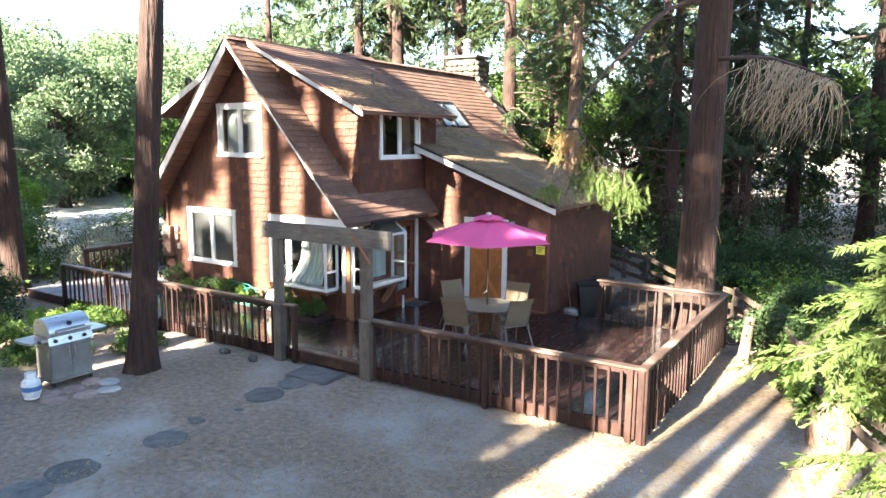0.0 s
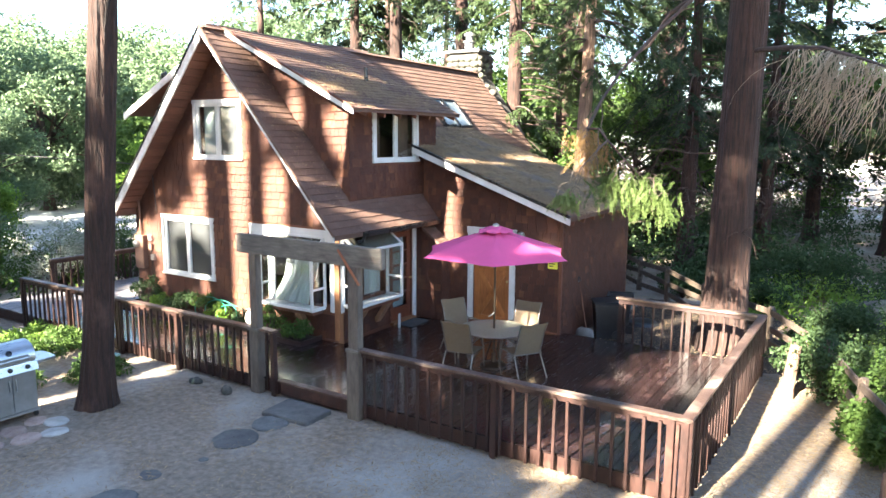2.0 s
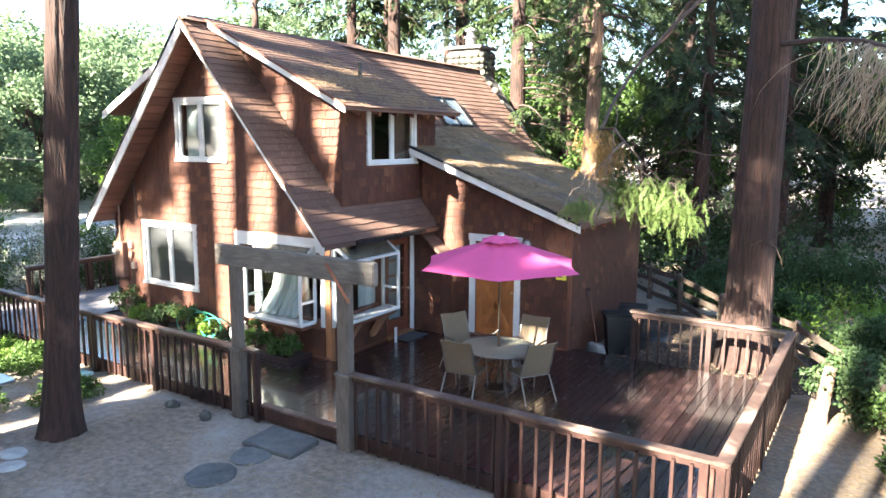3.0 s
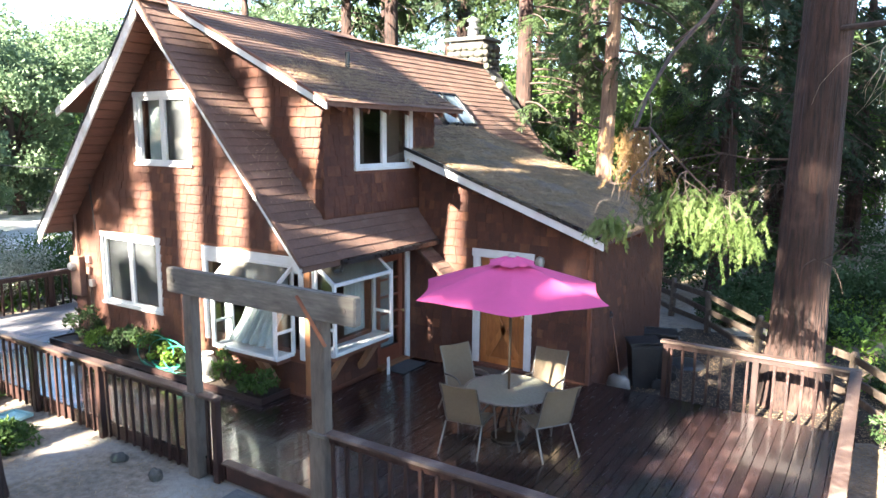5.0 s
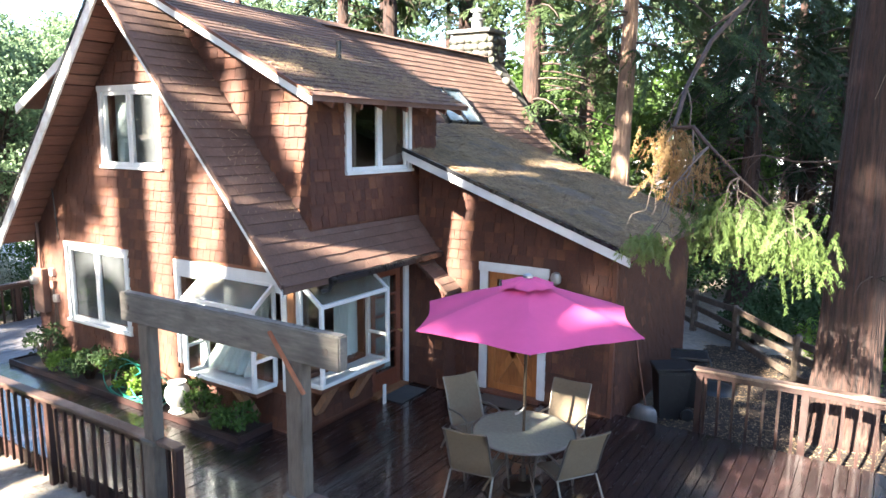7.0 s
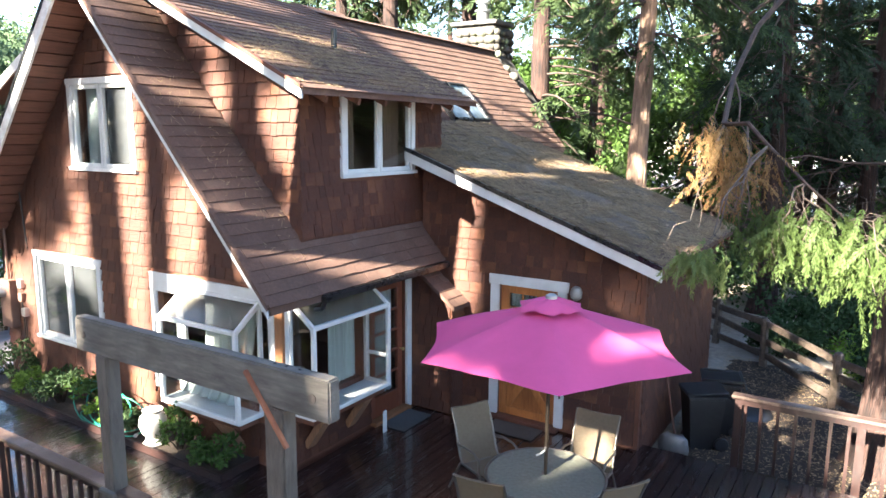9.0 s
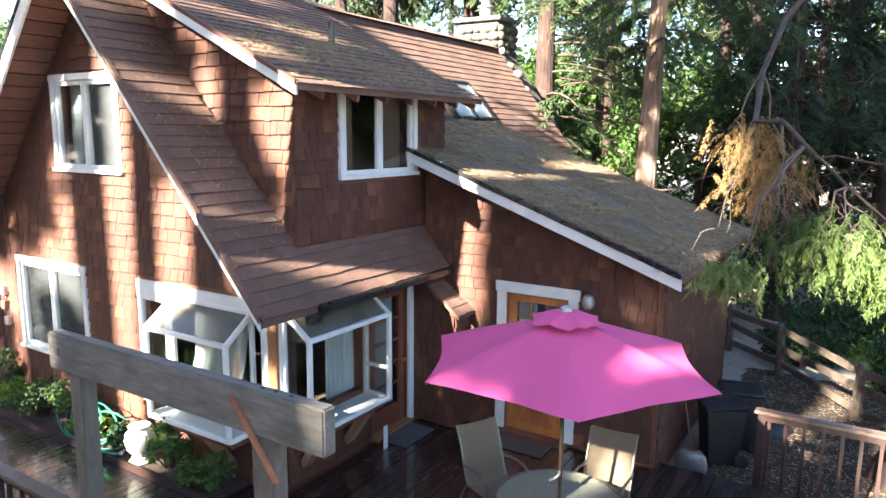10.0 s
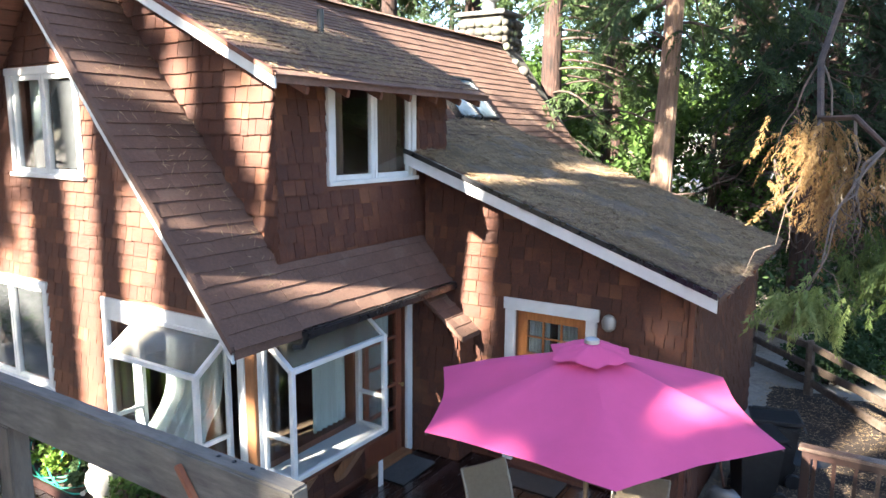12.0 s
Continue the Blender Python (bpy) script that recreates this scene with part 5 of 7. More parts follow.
single("stone_slab", Shape().slab([(0.97, -3.06, 0.06), (1.92, -3.03, 0.06), (1.9, -2.42, 0.075), (0.95, -2.4, 0.075)], (0, 0, -0.09)), M_PAVER, "grey square slab lying before the entrance", "slab", 0.012)
for i, (x, y, r, h) in enumerate(((9.75, -0.9, 0.3, 0.7), (10.6, -1.6, 0.4, 0.5), (11.3, 3.6, 0.9, 1.0), (10.2, -3.4, 0.4, 0.35), (9.6, 8.6, 0.8, 0.8), (-0.25, -2.72, 0.1, 0.14), (-1.15, -2.66, 0.13, 0.1))):
    s = Shape()
    bm = bmesh.new()
    bmesh.ops.create_icosphere(bm, subdivisions=4, radius=1)
    for v in bm.verts:
        v.co *= 1 + 0.22 * noise.noise(v.co * 1.6 + Vector((i * 7, 0, 0))) + 0.06 * noise.noise(v.co * 5)
        v.co = Vector((v.co.x * r, v.co.y * r * 0.8, v.co.z * h * 0.75 + h * 0.25))
    me = bpy.data.meshes.new("boulder")
    bm.to_mesh(me)
    bm.free()
    me.shade_smooth()
    me.materials.append(M_BARKPALE if i == 0 else M_STONE)
    tagged(new("boulder", me), "rough grey boulder among the shrubs" if i < 5 else "small grey rock at the foot of the railing", "boulder", "boulders").location = (x, y, 0)

tray = thing("plastic_tray", "pale teal plastic tray lying on the dirt", "tray", (-3.84, -2.72, 0.02), 12)
part("base", Shape().box(-0.2, 0.2, -0.14, 0.14, 0.0, 0.02), M_TEAL, tray, "", 0.006)
for x0, x1, y0, y1 in ((-0.22, 0.22, -0.16, -0.14), (-0.22, 0.22, 0.14, 0.16), (-0.22, -0.2, -0.14, 0.14), (0.2, 0.22, -0.14, 0.14)):
    part("rim", Shape().box(x0, x1, y0, y1, 0.0, 0.06), M_TEAL, tray, "", 0.005)
# ---- trees and shrubs ----
def kites(base, way, side, length, width):
    """Arrays of leaf blades: a kite each, from base along way."""
    n = len(base)
    length, width = np.broadcast_to(length, n)[:, None], np.broadcast_to(width, n)[:, None]
    mid = base + way * length * 0.45
    v = np.stack([base, mid + side * width / 2, base + way * length, mid - side * width / 2], 1).reshape(-1, 3)
    return v, np.arange(4 * n).reshape(-1, 4)


def unit(a):
    return a / np.maximum(np.linalg.norm(a, axis=-1, keepdims=True), 1e-6)


def leaf_cloud(rng, centres, radii, per, length, width, droop=0.2, flat=0.75):
    """Leaves scattered in clumps; droop turns them downward."""
    c = np.repeat(np.asarray(centres, float), per, 0)
    r = np.repeat(np.asarray(radii, float), per)
    d = unit(rng.normal(size=(len(c), 3)))
    p = c + d * (r * rng.uniform(0.25, 1.0, len(c)) ** 0.6)[:, None] * np.array([1, 1, flat])
    way = unit(rng.normal(size=(len(c), 3)) * 0.8 + d * 0.5 + np.array([0, 0, -droop]))
    side = unit(np.cross(way, unit(rng.normal(size=(len(c), 3)) + np.array([0, 0, 1.2]))))
    return kites(p, way, side, length * rng.uniform(0.6, 1.3, len(c)), width * rng.uniform(0.7, 1.2, len(c)))


def spray_set(rng, starts, ways, per, reach, length, width, hang=0.8):
    """Flat feathery sprays along twigs that leave starts in the directions ways and hang over."""
    n = len(starts)
    f = rng.uniform(0.05, 1, (n, per))
    curve = starts[:, None] + ways[:, None] * (f * reach[:, None])[..., None]
    curve[..., 2] -= hang * reach[:, None] * f ** 2 * 0.6
    t = unit(ways[:, None] + np.array([0, 0, -1.0]) * hang * 1.2 * f[..., None])
    s = unit(np.cross(t, unit(rng.normal(size=(n, 1, 3)) * 0.5 + np.array([0, 0, 1.0]))))
    sign = np.where(rng.random((n, per)) < 0.5, -1.0, 1.0)[..., None]
    way = unit(t * 0.9 + s * sign * 0.75 + rng.normal(size=(n, per, 3)) * 0.22 + np.array([0, 0, -0.25]))
    nrm = unit(np.cross(t, s) + rng.normal(size=(n, per, 3)) * 0.35)
    side = unit(np.cross(way, nrm))
    m = n * per
    return kites(curve.reshape(m, 3), way.reshape(m, 3), side.reshape(m, 3), length * rng.uniform(0.5, 1.25, m), width * rng.uniform(0.7, 1.2, m))


def trunk_shape(h, r0, r1, lean=(0, 0), flare=1.5, n=22, rings=28, seed=0, furrow=0.05):
    """A tapered trunk with a flared foot and furrowed bark."""
    s = Shape()
    for i in range(rings + 1):
        f = (i / rings) ** 1.5
        z = f * h
        r = r0 + (r1 - r0) * f
        r *= 1 + (flare - 1) * math.exp(-z / 0.45)
        for j in range(n):
            a = 2 * math.pi * j / n
            k = 1 + furrow * noise.noise((math.cos(a) * 3.2 + seed, math.sin(a) * 3.2, z * 0.35)) * 2.2
            k += 0.09 * math.sin(5 * a + seed) * math.exp(-z / 0.5)
            if n > 30:
                k += 0.05 * noise.noise((math.cos(a) * 8 + seed, math.sin(a) * 8, z * 0.6)) + 0.035 * noise.noise((math.cos(a) * 17, math.sin(a) * 17 + seed, z * 1.1))
            s.v.append((lean[0] * f + 0.05 * noise.noise((z * 0.3, seed, 0)) + r * k * math.cos(a), lean[1] * f + r * k * math.sin(a), z - 0.05))
    for i in range(rings):
        for j in range(n):
            a, b = i * n + j, i * n + (j + 1) % n
            s.f.append((a, b, b + n, a + n))
    s.f.append(tuple(rings * n + j for j in range(n)))
    return s


def conifer(name, label, at, h, r0, z0, reach, seed, leaf, bark, limbs=70, twigs=11, per=22, length=0.3, width=0.1, dead=0, lean=(0, 0), top=0.12, droop=0.35, turn=0.0, group="", fine=False):
    """A cedar: trunk, drooping limbs from z0 up, and sprays on them; dead: bare grey limbs below the crown."""
    rng = np.random.default_rng(seed)
    tree = thing(name, label, "tree", at, turn, group)
    part("trunk", trunk_shape(h, r0, r0 * top, lean, seed=seed, n=64 if fine else 18, rings=70 if fine else 20), bark, tree, "furrowed bark trunk", smooth=True)
    ls = Shape()
    st, wy, rc = [], [], []
    for i in range(limbs):
        f = (i + rng.random()) / limbs
        z = z0 + (h - z0) * f
        a = rng.uniform(0, 2 * math.pi)
        ln = reach * (1 - f * 0.85) * rng.uniform(0.65, 1.15) * min(1, 0.55 + f * 3)
        cx, cy = lean[0] * (z / h), lean[1] * (z / h)
        d = np.array([math.cos(a), math.sin(a), 0.0])
        pts = []
        for k in range(6):
            g = k / 5
            pts.append((cx + d[0] * ln * g, cy + d[1] * ln * g, z + ln * (0.15 * g - droop * g * g * 1.3)))
        ls.tube(pts, [0.045 * (1 - 0.85 * k / 5) * (0.4 + ln / 4) for k in range(6)], 5)
        for k in range(twigs):
            g = rng.uniform(0.22, 1.0)
            p = np.array(pts[0]) * (1 - g) + np.array(pts[5]) * g
            p[2] = z + ln * (0.15 * g - droop * g * g * 1.3)
            q = np.array([-d[1], d[0], 0]) * rng.choice([-1, 1])
            w = unit(d * rng.uniform(0.3, 1.0) + q * rng.uniform(0.2, 1.0) + np.array([0, 0, rng.uniform(-0.5, 0.1)]))
            st.append(p); wy.append(w); rc.append(rng.uniform(0.5, 1.1) * (0.4 + 0.28 * ln))
    for i in range(dead):
        z = rng.uniform(1.6, z0 + 2.0)
        a = rng.uniform(0, 2 * math.pi)
        ln = rng.uniform(0.6, 2.6)
        p = Vector((0, 0, z))
        pts = [p]
        d = Vector((math.cos(a), math.sin(a), rng.uniform(-0.2, 0.4)))
        for k in range(5):
            d = (d + Vector(rng.normal(size=3)) * 0.3 + Vector((0, 0, -0.1))).normalized()
            pts.append(pts[-1] + d * ln / 5)
        ls.tube(pts, [0.03 * (1 - 0.85 * k / 5) for k in range(6)], 4)
        for k in range(3):
            q = [pts[2 + k]]
            e = (d + Vector(rng.normal(size=3)) * 0.8).normalized()
            for _ in range(3):
                e = (e + Vector(rng.normal(size=3)) * 0.3 + Vector((0, 0, -0.25))).normalized()
                q.append(q[-1] + e * 0.25)
            ls.tube(q, [0.012, 0.009, 0.006, 0.003], 4)
    part("branch_mass", quick_solid("branch_mass", ls, M_LIMB), M_LIMB, tree, "dark drooping limbs")
    v, q = spray_set(rng, np.array(st), np.array(wy), per, np.array(rc), length, width)
    part("crown", quick_mesh("crown", v, q, leaf), leaf, tree, "drooping green sprays")
    return tree


def quick_solid(name, s, material):
    me = bpy.data.meshes.new(name)
    me.from_pydata(s.v, [], s.f)
    me.shade_smooth()
    me.materials.append(material)
    return me


def broadleaf(name, label, at, h, r0, crown_r, seed, leaf, clumps=60, per=170, length=0.16, width=0.1, z0=0.35, bark=None, turn=0.0):
    """A leafy tree: forking trunk and leaves gathered in clumps with gaps between."""
    rng = np.random.default_rng(seed)
    bark = bark or M_LIMB
    tree = thing(name, label, "tree", at, turn)
    part("trunk", trunk_shape(h * 0.8, r0, r0 * 0.25, (rng.uniform(-.4, .4), rng.uniform(-.4, .4)), seed=seed, rings=14, n=10), bark, tree, smooth=True)
    cs, rs, ls = [], [], Shape()
    for i in range(clumps):
        d = unit(rng.normal(size=3))
        rr = rng.uniform(0.35, 1.0) ** 0.5
        c = np.array([d[0] * crown_r * rr, d[1] * crown_r * rr, h * (z0 + (1 - z0) * 0.5) + d[2] * rr * h * (1 - z0) * 0.5])
        cs.append(c); rs.append(rng.uniform(0.35, 0.8) * crown_r * 0.4)
        if i % 3 == 0:
            zt = h * rng.uniform(0.25, 0.6)
            m = (c + np.array([0, 0, zt])) / 2 + rng.normal(size=3) * 0.15
            ls.tube([(0, 0, zt), tuple(m), tuple(c)], [r0 * 0.3, r0 * 0.16, 0.008], 5)
    part("branch_mass", quick_solid("branch_mass", ls, bark), bark, tree)
    v, q = leaf_cloud(rng, cs, rs, per, length, width)
    part("crown", quick_mesh("crown", v, q, leaf), leaf, tree, "loose leafy crown")
    return tree


def bush(name, label, at, r, h, seed, leaf, n=26, per=90, length=0.09, width=0.05, category="bush", group=""):
    rng = np.random.default_rng(seed)
    b = thing(name, label, category, at, 0, group)
    cs, ls = [], Shape()
    for i in range(n):
        a, k = rng.uniform(0, 2 * math.pi), rng.uniform(0, 1) ** 0.5
        z = h * (0.25 + 0.75 * rng.random() * (1 - 0.5 * k * k))
        cs.append((r * k * math.cos(a), r * k * math.sin(a), z))
        ls.tube([(0.1 * r * math.cos(a), 0.1 * r * math.sin(a), -0.02), (0.5 * r * k * math.cos(a), 0.5 * r * k * math.sin(a), z * 0.6), cs[-1]], [0.012, 0.009, 0.003], 4)
    part("stem_mass", quick_solid("stem_mass", ls, M_LIMB), M_LIMB, b)
    v, q = leaf_cloud(rng, cs, [min(r, h) * rng.uniform(0.22, 0.42) for _ in cs], per, length, width)
    part("foliage", quick_mesh("foliage", v, q, leaf), leaf, b)
    return b


# the trunks of the yard
conifer("cedar_tree", "tall slender cedar trunk standing in the yard", (-1.6, -4.27, 0), 25, 0.235, 13.5, 4.6, 11, L_CEDAR, M_BARK, limbs=90, twigs=10, per=20, length=0.5, width=0.16, lean=(3.4, 0.0), top=0.3, fine=True)
conifer("cedar_tree", "massive red-barked cedar beside the deck corner", (6.46, 4.95, 0), 27, 0.43, 9.0, 4.0, 12, L_CEDAR, M_BARK, limbs=46, twigs=10, per=34, length=0.34, width=0.065, lean=(0.25, 0.3), top=0.3, dead=6, fine=True)
# lighter bark than the other cedars, painting in the sun on its trunk
conifer("cedar_tree", "cedar behind the wing, sunlight painted into its pale trunk", (1.15, 9.9, 0), 17, 0.27, 6.4, 2.6, 13, L_CEDAR, M_BARKPALE, limbs=90, twigs=14, per=80, length=0.13, width=0.022, lean=(0.3, 0.2), dead=10, droop=0.55, fine=True)
# the dark sprays of these two carry the woods' shade in their colour
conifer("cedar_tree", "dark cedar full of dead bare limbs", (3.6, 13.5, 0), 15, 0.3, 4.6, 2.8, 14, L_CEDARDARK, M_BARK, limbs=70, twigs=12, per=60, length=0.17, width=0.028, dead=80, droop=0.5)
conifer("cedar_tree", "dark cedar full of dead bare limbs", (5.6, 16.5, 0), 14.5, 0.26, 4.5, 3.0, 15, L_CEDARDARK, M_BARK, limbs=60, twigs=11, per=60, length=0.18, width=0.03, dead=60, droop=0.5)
conifer("cedar_tree", "red-barked cedar behind the roof", (-10.8, 16.7, 0), 27, 0.4, 9.5, 3.2, 16, L_CEDAR, M_BARK, limbs=60, twigs=10, per=28, length=0.36, width=0.07, dead=25)
conifer("cedar_tree", "red-barked cedar behind the roof", (-13.0, 16.4, 0), 26, 0.33, 8.5, 3.2, 17, L_CEDARDARK, M_BARK, limbs=60, twigs=10, per=28, length=0.36, width=0.07, dead=25)
conifer("cedar_tree", "red-barked cedar behind the roof", (-9.2, 20.0, 0), 28, 0.45, 10, 3.4, 18, L_CEDARDARK, M_BARK, limbs=60, twigs=10, per=28, length=0.36, width=0.07, dead=25)
conifer("cedar_tree", "thick cedar trunk at the edge of the yard", (-10.6, -2.1, 0), 24, 0.3, 10.0, 4.2, 19, L_CEDARDARK, M_BARK, limbs=70, twigs=10, per=22, length=0.45, width=0.13)

# background conifers: two patterns, the second painted dark for shade, repeated
far_a = conifer("conifer", "tall forest cedar in filtered light", (-4.5, 24, 0), 24, 0.36, 3.0, 3.8, 21, L_CEDAR, M_BARK, limbs=70, twigs=10, per=40, length=0.24, width=0.036, dead=10, group="forest trees")
far_b = conifer("conifer", "forest cedar with shade painted into its dark sprays", (9.5, 22, 0), 23, 0.34, 4.0, 3.6, 22, L_CEDARDARK, M_BARK, limbs=60, twigs=10, per=27, length=0.36, width=0.06, dead=40, group="forest trees")
for i, (x, y) in enumerate(((-16, 23), (-20, 17), (0.5, 21), (-1.8, 15.5), (-7, 29), (3, 28), (-12, 34), (-2.4, 12.4))):
    copy_thing(far_a, pose(x, y, 0, 0, 0, 70 * i + 20)).scale = (1, 1, 0.68 + 0.05 * (i % 5))
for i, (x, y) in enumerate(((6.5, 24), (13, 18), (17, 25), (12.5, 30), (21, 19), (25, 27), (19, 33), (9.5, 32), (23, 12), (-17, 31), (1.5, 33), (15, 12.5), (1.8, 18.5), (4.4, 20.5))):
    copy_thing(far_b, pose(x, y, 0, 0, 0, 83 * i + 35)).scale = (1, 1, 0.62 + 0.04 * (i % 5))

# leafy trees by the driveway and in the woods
# pale ones carry haze and sunlight in their leaf colour
pale_a = broadleaf("leafy_tree", "leafy tree beyond the driveway, painted pale for haze and sun", (-33, 12, 0), 10.0, 0.3, 4.6, 31, L_BLUEGREEN, 90, 260, 0.26, 0.15, 0.04)
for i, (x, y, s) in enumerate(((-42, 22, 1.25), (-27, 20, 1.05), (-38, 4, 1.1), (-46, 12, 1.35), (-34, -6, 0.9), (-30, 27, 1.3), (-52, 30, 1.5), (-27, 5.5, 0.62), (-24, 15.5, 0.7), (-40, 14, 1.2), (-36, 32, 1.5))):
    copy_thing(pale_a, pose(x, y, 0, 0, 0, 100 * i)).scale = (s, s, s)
broad_a = broadleaf("leafy_tree", "green leafy understorey tree in the woods", (12.5, 15, 0), 7.5, 0.16, 3.0, 32, L_BROAD, 70, 170, 0.22, 0.14, 0.12)
for i, (x, y, s) in enumerate(((18, 19, 1.0), (-14, 10.5, 0.9), (-19, 9.5, 0.8), (-3.5, 18, 1.0), (1.0, 16, 0.9), (20, 27, 1.4), (-12, 26, 1.2), (6, 30, 1.2))):
    copy_thing(broad_a, pose(x, y, 0, 0, 0, 77 * i)).scale = (s, s, s)
bright = broadleaf("leafy_tree", "bright green young tree in the sun", (-13.5, 6.2, 0), 4.6, 0.08, 1.9, 33, L_BRIGHT, 46, 150, 0.17, 0.11, 0.2)
for i, (x, y, s) in enumerate(((-16.5, 12, 1.0), (-18, 1.5, 0.7))):
    copy_thing(bright, pose(x, y, 0, 0, 0, 61 * i)).scale = (s, s, s)

# shrubs
for i, (x, y, r, h, leaf, lab) in enumerate((
        (-11.4, 0.6, 1.3, 1.9, L_BLOSSOM, "white-blossomed shrub behind the railing"), (-10.6, 2.4, 1.2, 1.7, L_SHRUB, "dark evergreen shrub by the walkway"),
        (-12.4, -1.2, 1.2, 1.2, L_BROAD, "green shrub at the edge of the yard"), (-9.0, -3.6, 1.1, 0.9, L_SHRUB, "dark evergreen shrub by the walkway"),
        (-14.5, 3.6, 1.5, 1.6, L_BROAD, "green shrub at the edge of the yard"), (-7.6, -4.7, 1.2, 0.75, L_SHRUB, "low dark shrub behind the grill"), (-13.2, -0.6, 1.1, 2.2, L_BROAD, "tall green shrub beside the driveway"), (-15.6, 0.3, 1.2, 2.6, L_BLUEGREEN, "tall pale shrub beside the driveway"), (-18.5, 1.4, 1.3, 2.8, L_BROAD, "tall green shrub beside the driveway"), (-14.5, -3.6, 1.5, 2.4, L_BROAD, "tall green shrub at the edge of the yard"), (-11.5, -5.2, 1.3, 1.7, L_SHRUB, "dark evergreen shrub at the edge of the yard"))):
    bush("shrub", lab, (x, y, 0), r, h, 40 + i, leaf, 40, 150, 0.08, 0.045, group="yard shrubs")
for i, (x, y, r, h) in enumerate(((-6.2, -3.3, 0.9, 0.45), (-4.8, -4.2, 1.0, 0.5), (-6.0, -5.4, 1.1, 0.5), (-3.6, -5.0, 0.7, 0.4), (-4.4, -6.4, 1.0, 0.45), (-2.9, -3.5, 0.5, 0.35), (-3.6, -6.9, 0.9, 0.45), (-5.3, -3.0, 0.7, 0.4))):
    bush("ground_cover", "sunlit low ground-cover plants at the yard's edge", (x, y, 0), r, h, 60 + i, L_BRIGHT if i % 2 == 0 else L_BROAD, 30, 90, 0.1, 0.035, "plant", "ground-cover plants")
for i, (x, y, r, h, leaf) in enumerate(((-0.75, -0.45, 0.28, 0.5, L_BROAD), (-1.55, -0.38, 0.26, 0.62, L_BROAD), (-5.9, -0.35, 0.36, 0.75, L_SHRUB), (-5.2, -0.35, 0.3, 0.42, L_BRIGHT), (-4.5, -0.35, 0.38, 0.62, L_SHRUB), (-3.8, -0.35, 0.34, 0.6, L_BROAD), (-3.2, -0.4, 0.26, 0.4, L_BRIGHT), (-2.5, -0.3, 0.24, 0.35, L_SHRUB))):
    bush("bed_plant", "leafy green plant in the planting bed", (x, y, DECK + 0.05), r, h, 80 + i, leaf, 16, 60, 0.07, 0.04, "plant", "plants in the bed")
for i, (x, y, r, h, leaf) in enumerate(((8.6, 2.9, 0.8, 1.15, L_SHRUB), (9.7, 2.2, 0.9, 1.2, L_BROAD), (9.4, 0.6, 0.55, 0.8, L_BROAD), (10.6, 0.4, 0.9, 1.5, L_BROAD), (11.4, -1.0, 0.9, 1.6, L_BROAD), (10.4, 4.6, 1.2, 1.4, L_SHRUB), (12.2, 2.6, 1.2, 1.8, L_BROAD), (8.8, 6.0, 1.0, 1.0, L_SHRUB), (11.0, -3.2, 0.6, 1.0, L_BRIGHT), (4.6, 9.6, 0.7, 0.8, L_SHRUB), (6.6, 9.0, 0.9, 0.9, L_SHRUB), (5.2, 11.2, 1.0, 1.2, L_SHRUB), (7.5, 11.5, 1.3, 1.5, L_SHRUB), (10.5, 9.5, 1.5, 1.7, L_SHRUB), (13, 7.5, 1.6, 1.9, L_SHRUB))):
    bush("wild_shrub", "wild green shrub growing along the old fence", (x, y, 0), r, h, 110 + i, leaf, 40, 150, 0.085, 0.05, group="wild shrubs")

# undergrowth through the woods, and the far edge of the forest
rng = np.random.default_rng(5)
cs = np.column_stack([rng.uniform(-24, 28, 620), rng.uniform(11.5, 36, 620), np.zeros(620)])
rs = rng.uniform(0.6, 1.5, 620)
cs[:, 2] = rs * rng.uniform(0.2, 1.1, 620)
v, q = leaf_cloud(rng, cs, rs, 230, 0.15, 0.085)
tagged(new("undergrowth", quick_mesh("undergrowth", v, q, L_SHRUB)), "dense dark undergrowth on the forest floor", "undergrowth", kind="stuff")
cs = np.column_stack([rng.uniform(5.2, 22, 520), rng.uniform(0.5, 12.5, 520), np.zeros(520)])
cs = cs[cs[:, 0] + 0.9 * cs[:, 1] > 13.2]
rs = rng.uniform(0.25, 0.7, len(cs))
cs[:, 2] = rs * rng.uniform(0.1, 0.9, len(cs))
v, q = leaf_cloud(rng, cs, rs, 110, 0.12, 0.06)
# bright leaf colour paints in the sun that this shaded growth lacks
tagged(new("fence_undergrowth", quick_mesh("fence_undergrowth", v, q, L_BRIGHT)), "lush green ferns and weeds behind the fence", "undergrowth", kind="stuff")
cs = np.column_stack([rng.uniform(-30, -9.8, 420), rng.uniform(-9, 3.4, 420), np.zeros(420)])
cs = cs[cs[:, 1] < 3.0 - 0.06 * (cs[:, 0] + 15)]
rs = rng.uniform(0.35, 0.9, len(cs))
cs[:, 2] = rs * rng.uniform(0.1, 0.8, len(cs))
v, q = leaf_cloud(rng, cs, rs, 80, 0.17, 0.09)
tagged(new("yard_undergrowth", quick_mesh("yard_undergrowth", v, q, L_BROAD)), "leafy green undergrowth beside the yard", "undergrowth", kind="stuff")
cs, rs = [], []
for i in range(600):
    a = radians(rng.uniform(-35, 100))
    d = rng.uniform(46, 66)
    x, y = -d * math.sin(a) + 3, d * math.cos(a) - 6
    lim = 25 if a < radians(45) else 9
    cs.append((x, y, rng.uniform(0.5, lim) ** 1.0)); rs.append(rng.uniform(1.2, 2.8))
cs = [c for c in cs if not (c[0] > -9 and c[2] < 4.7)]
rs = rs[:len(cs)]
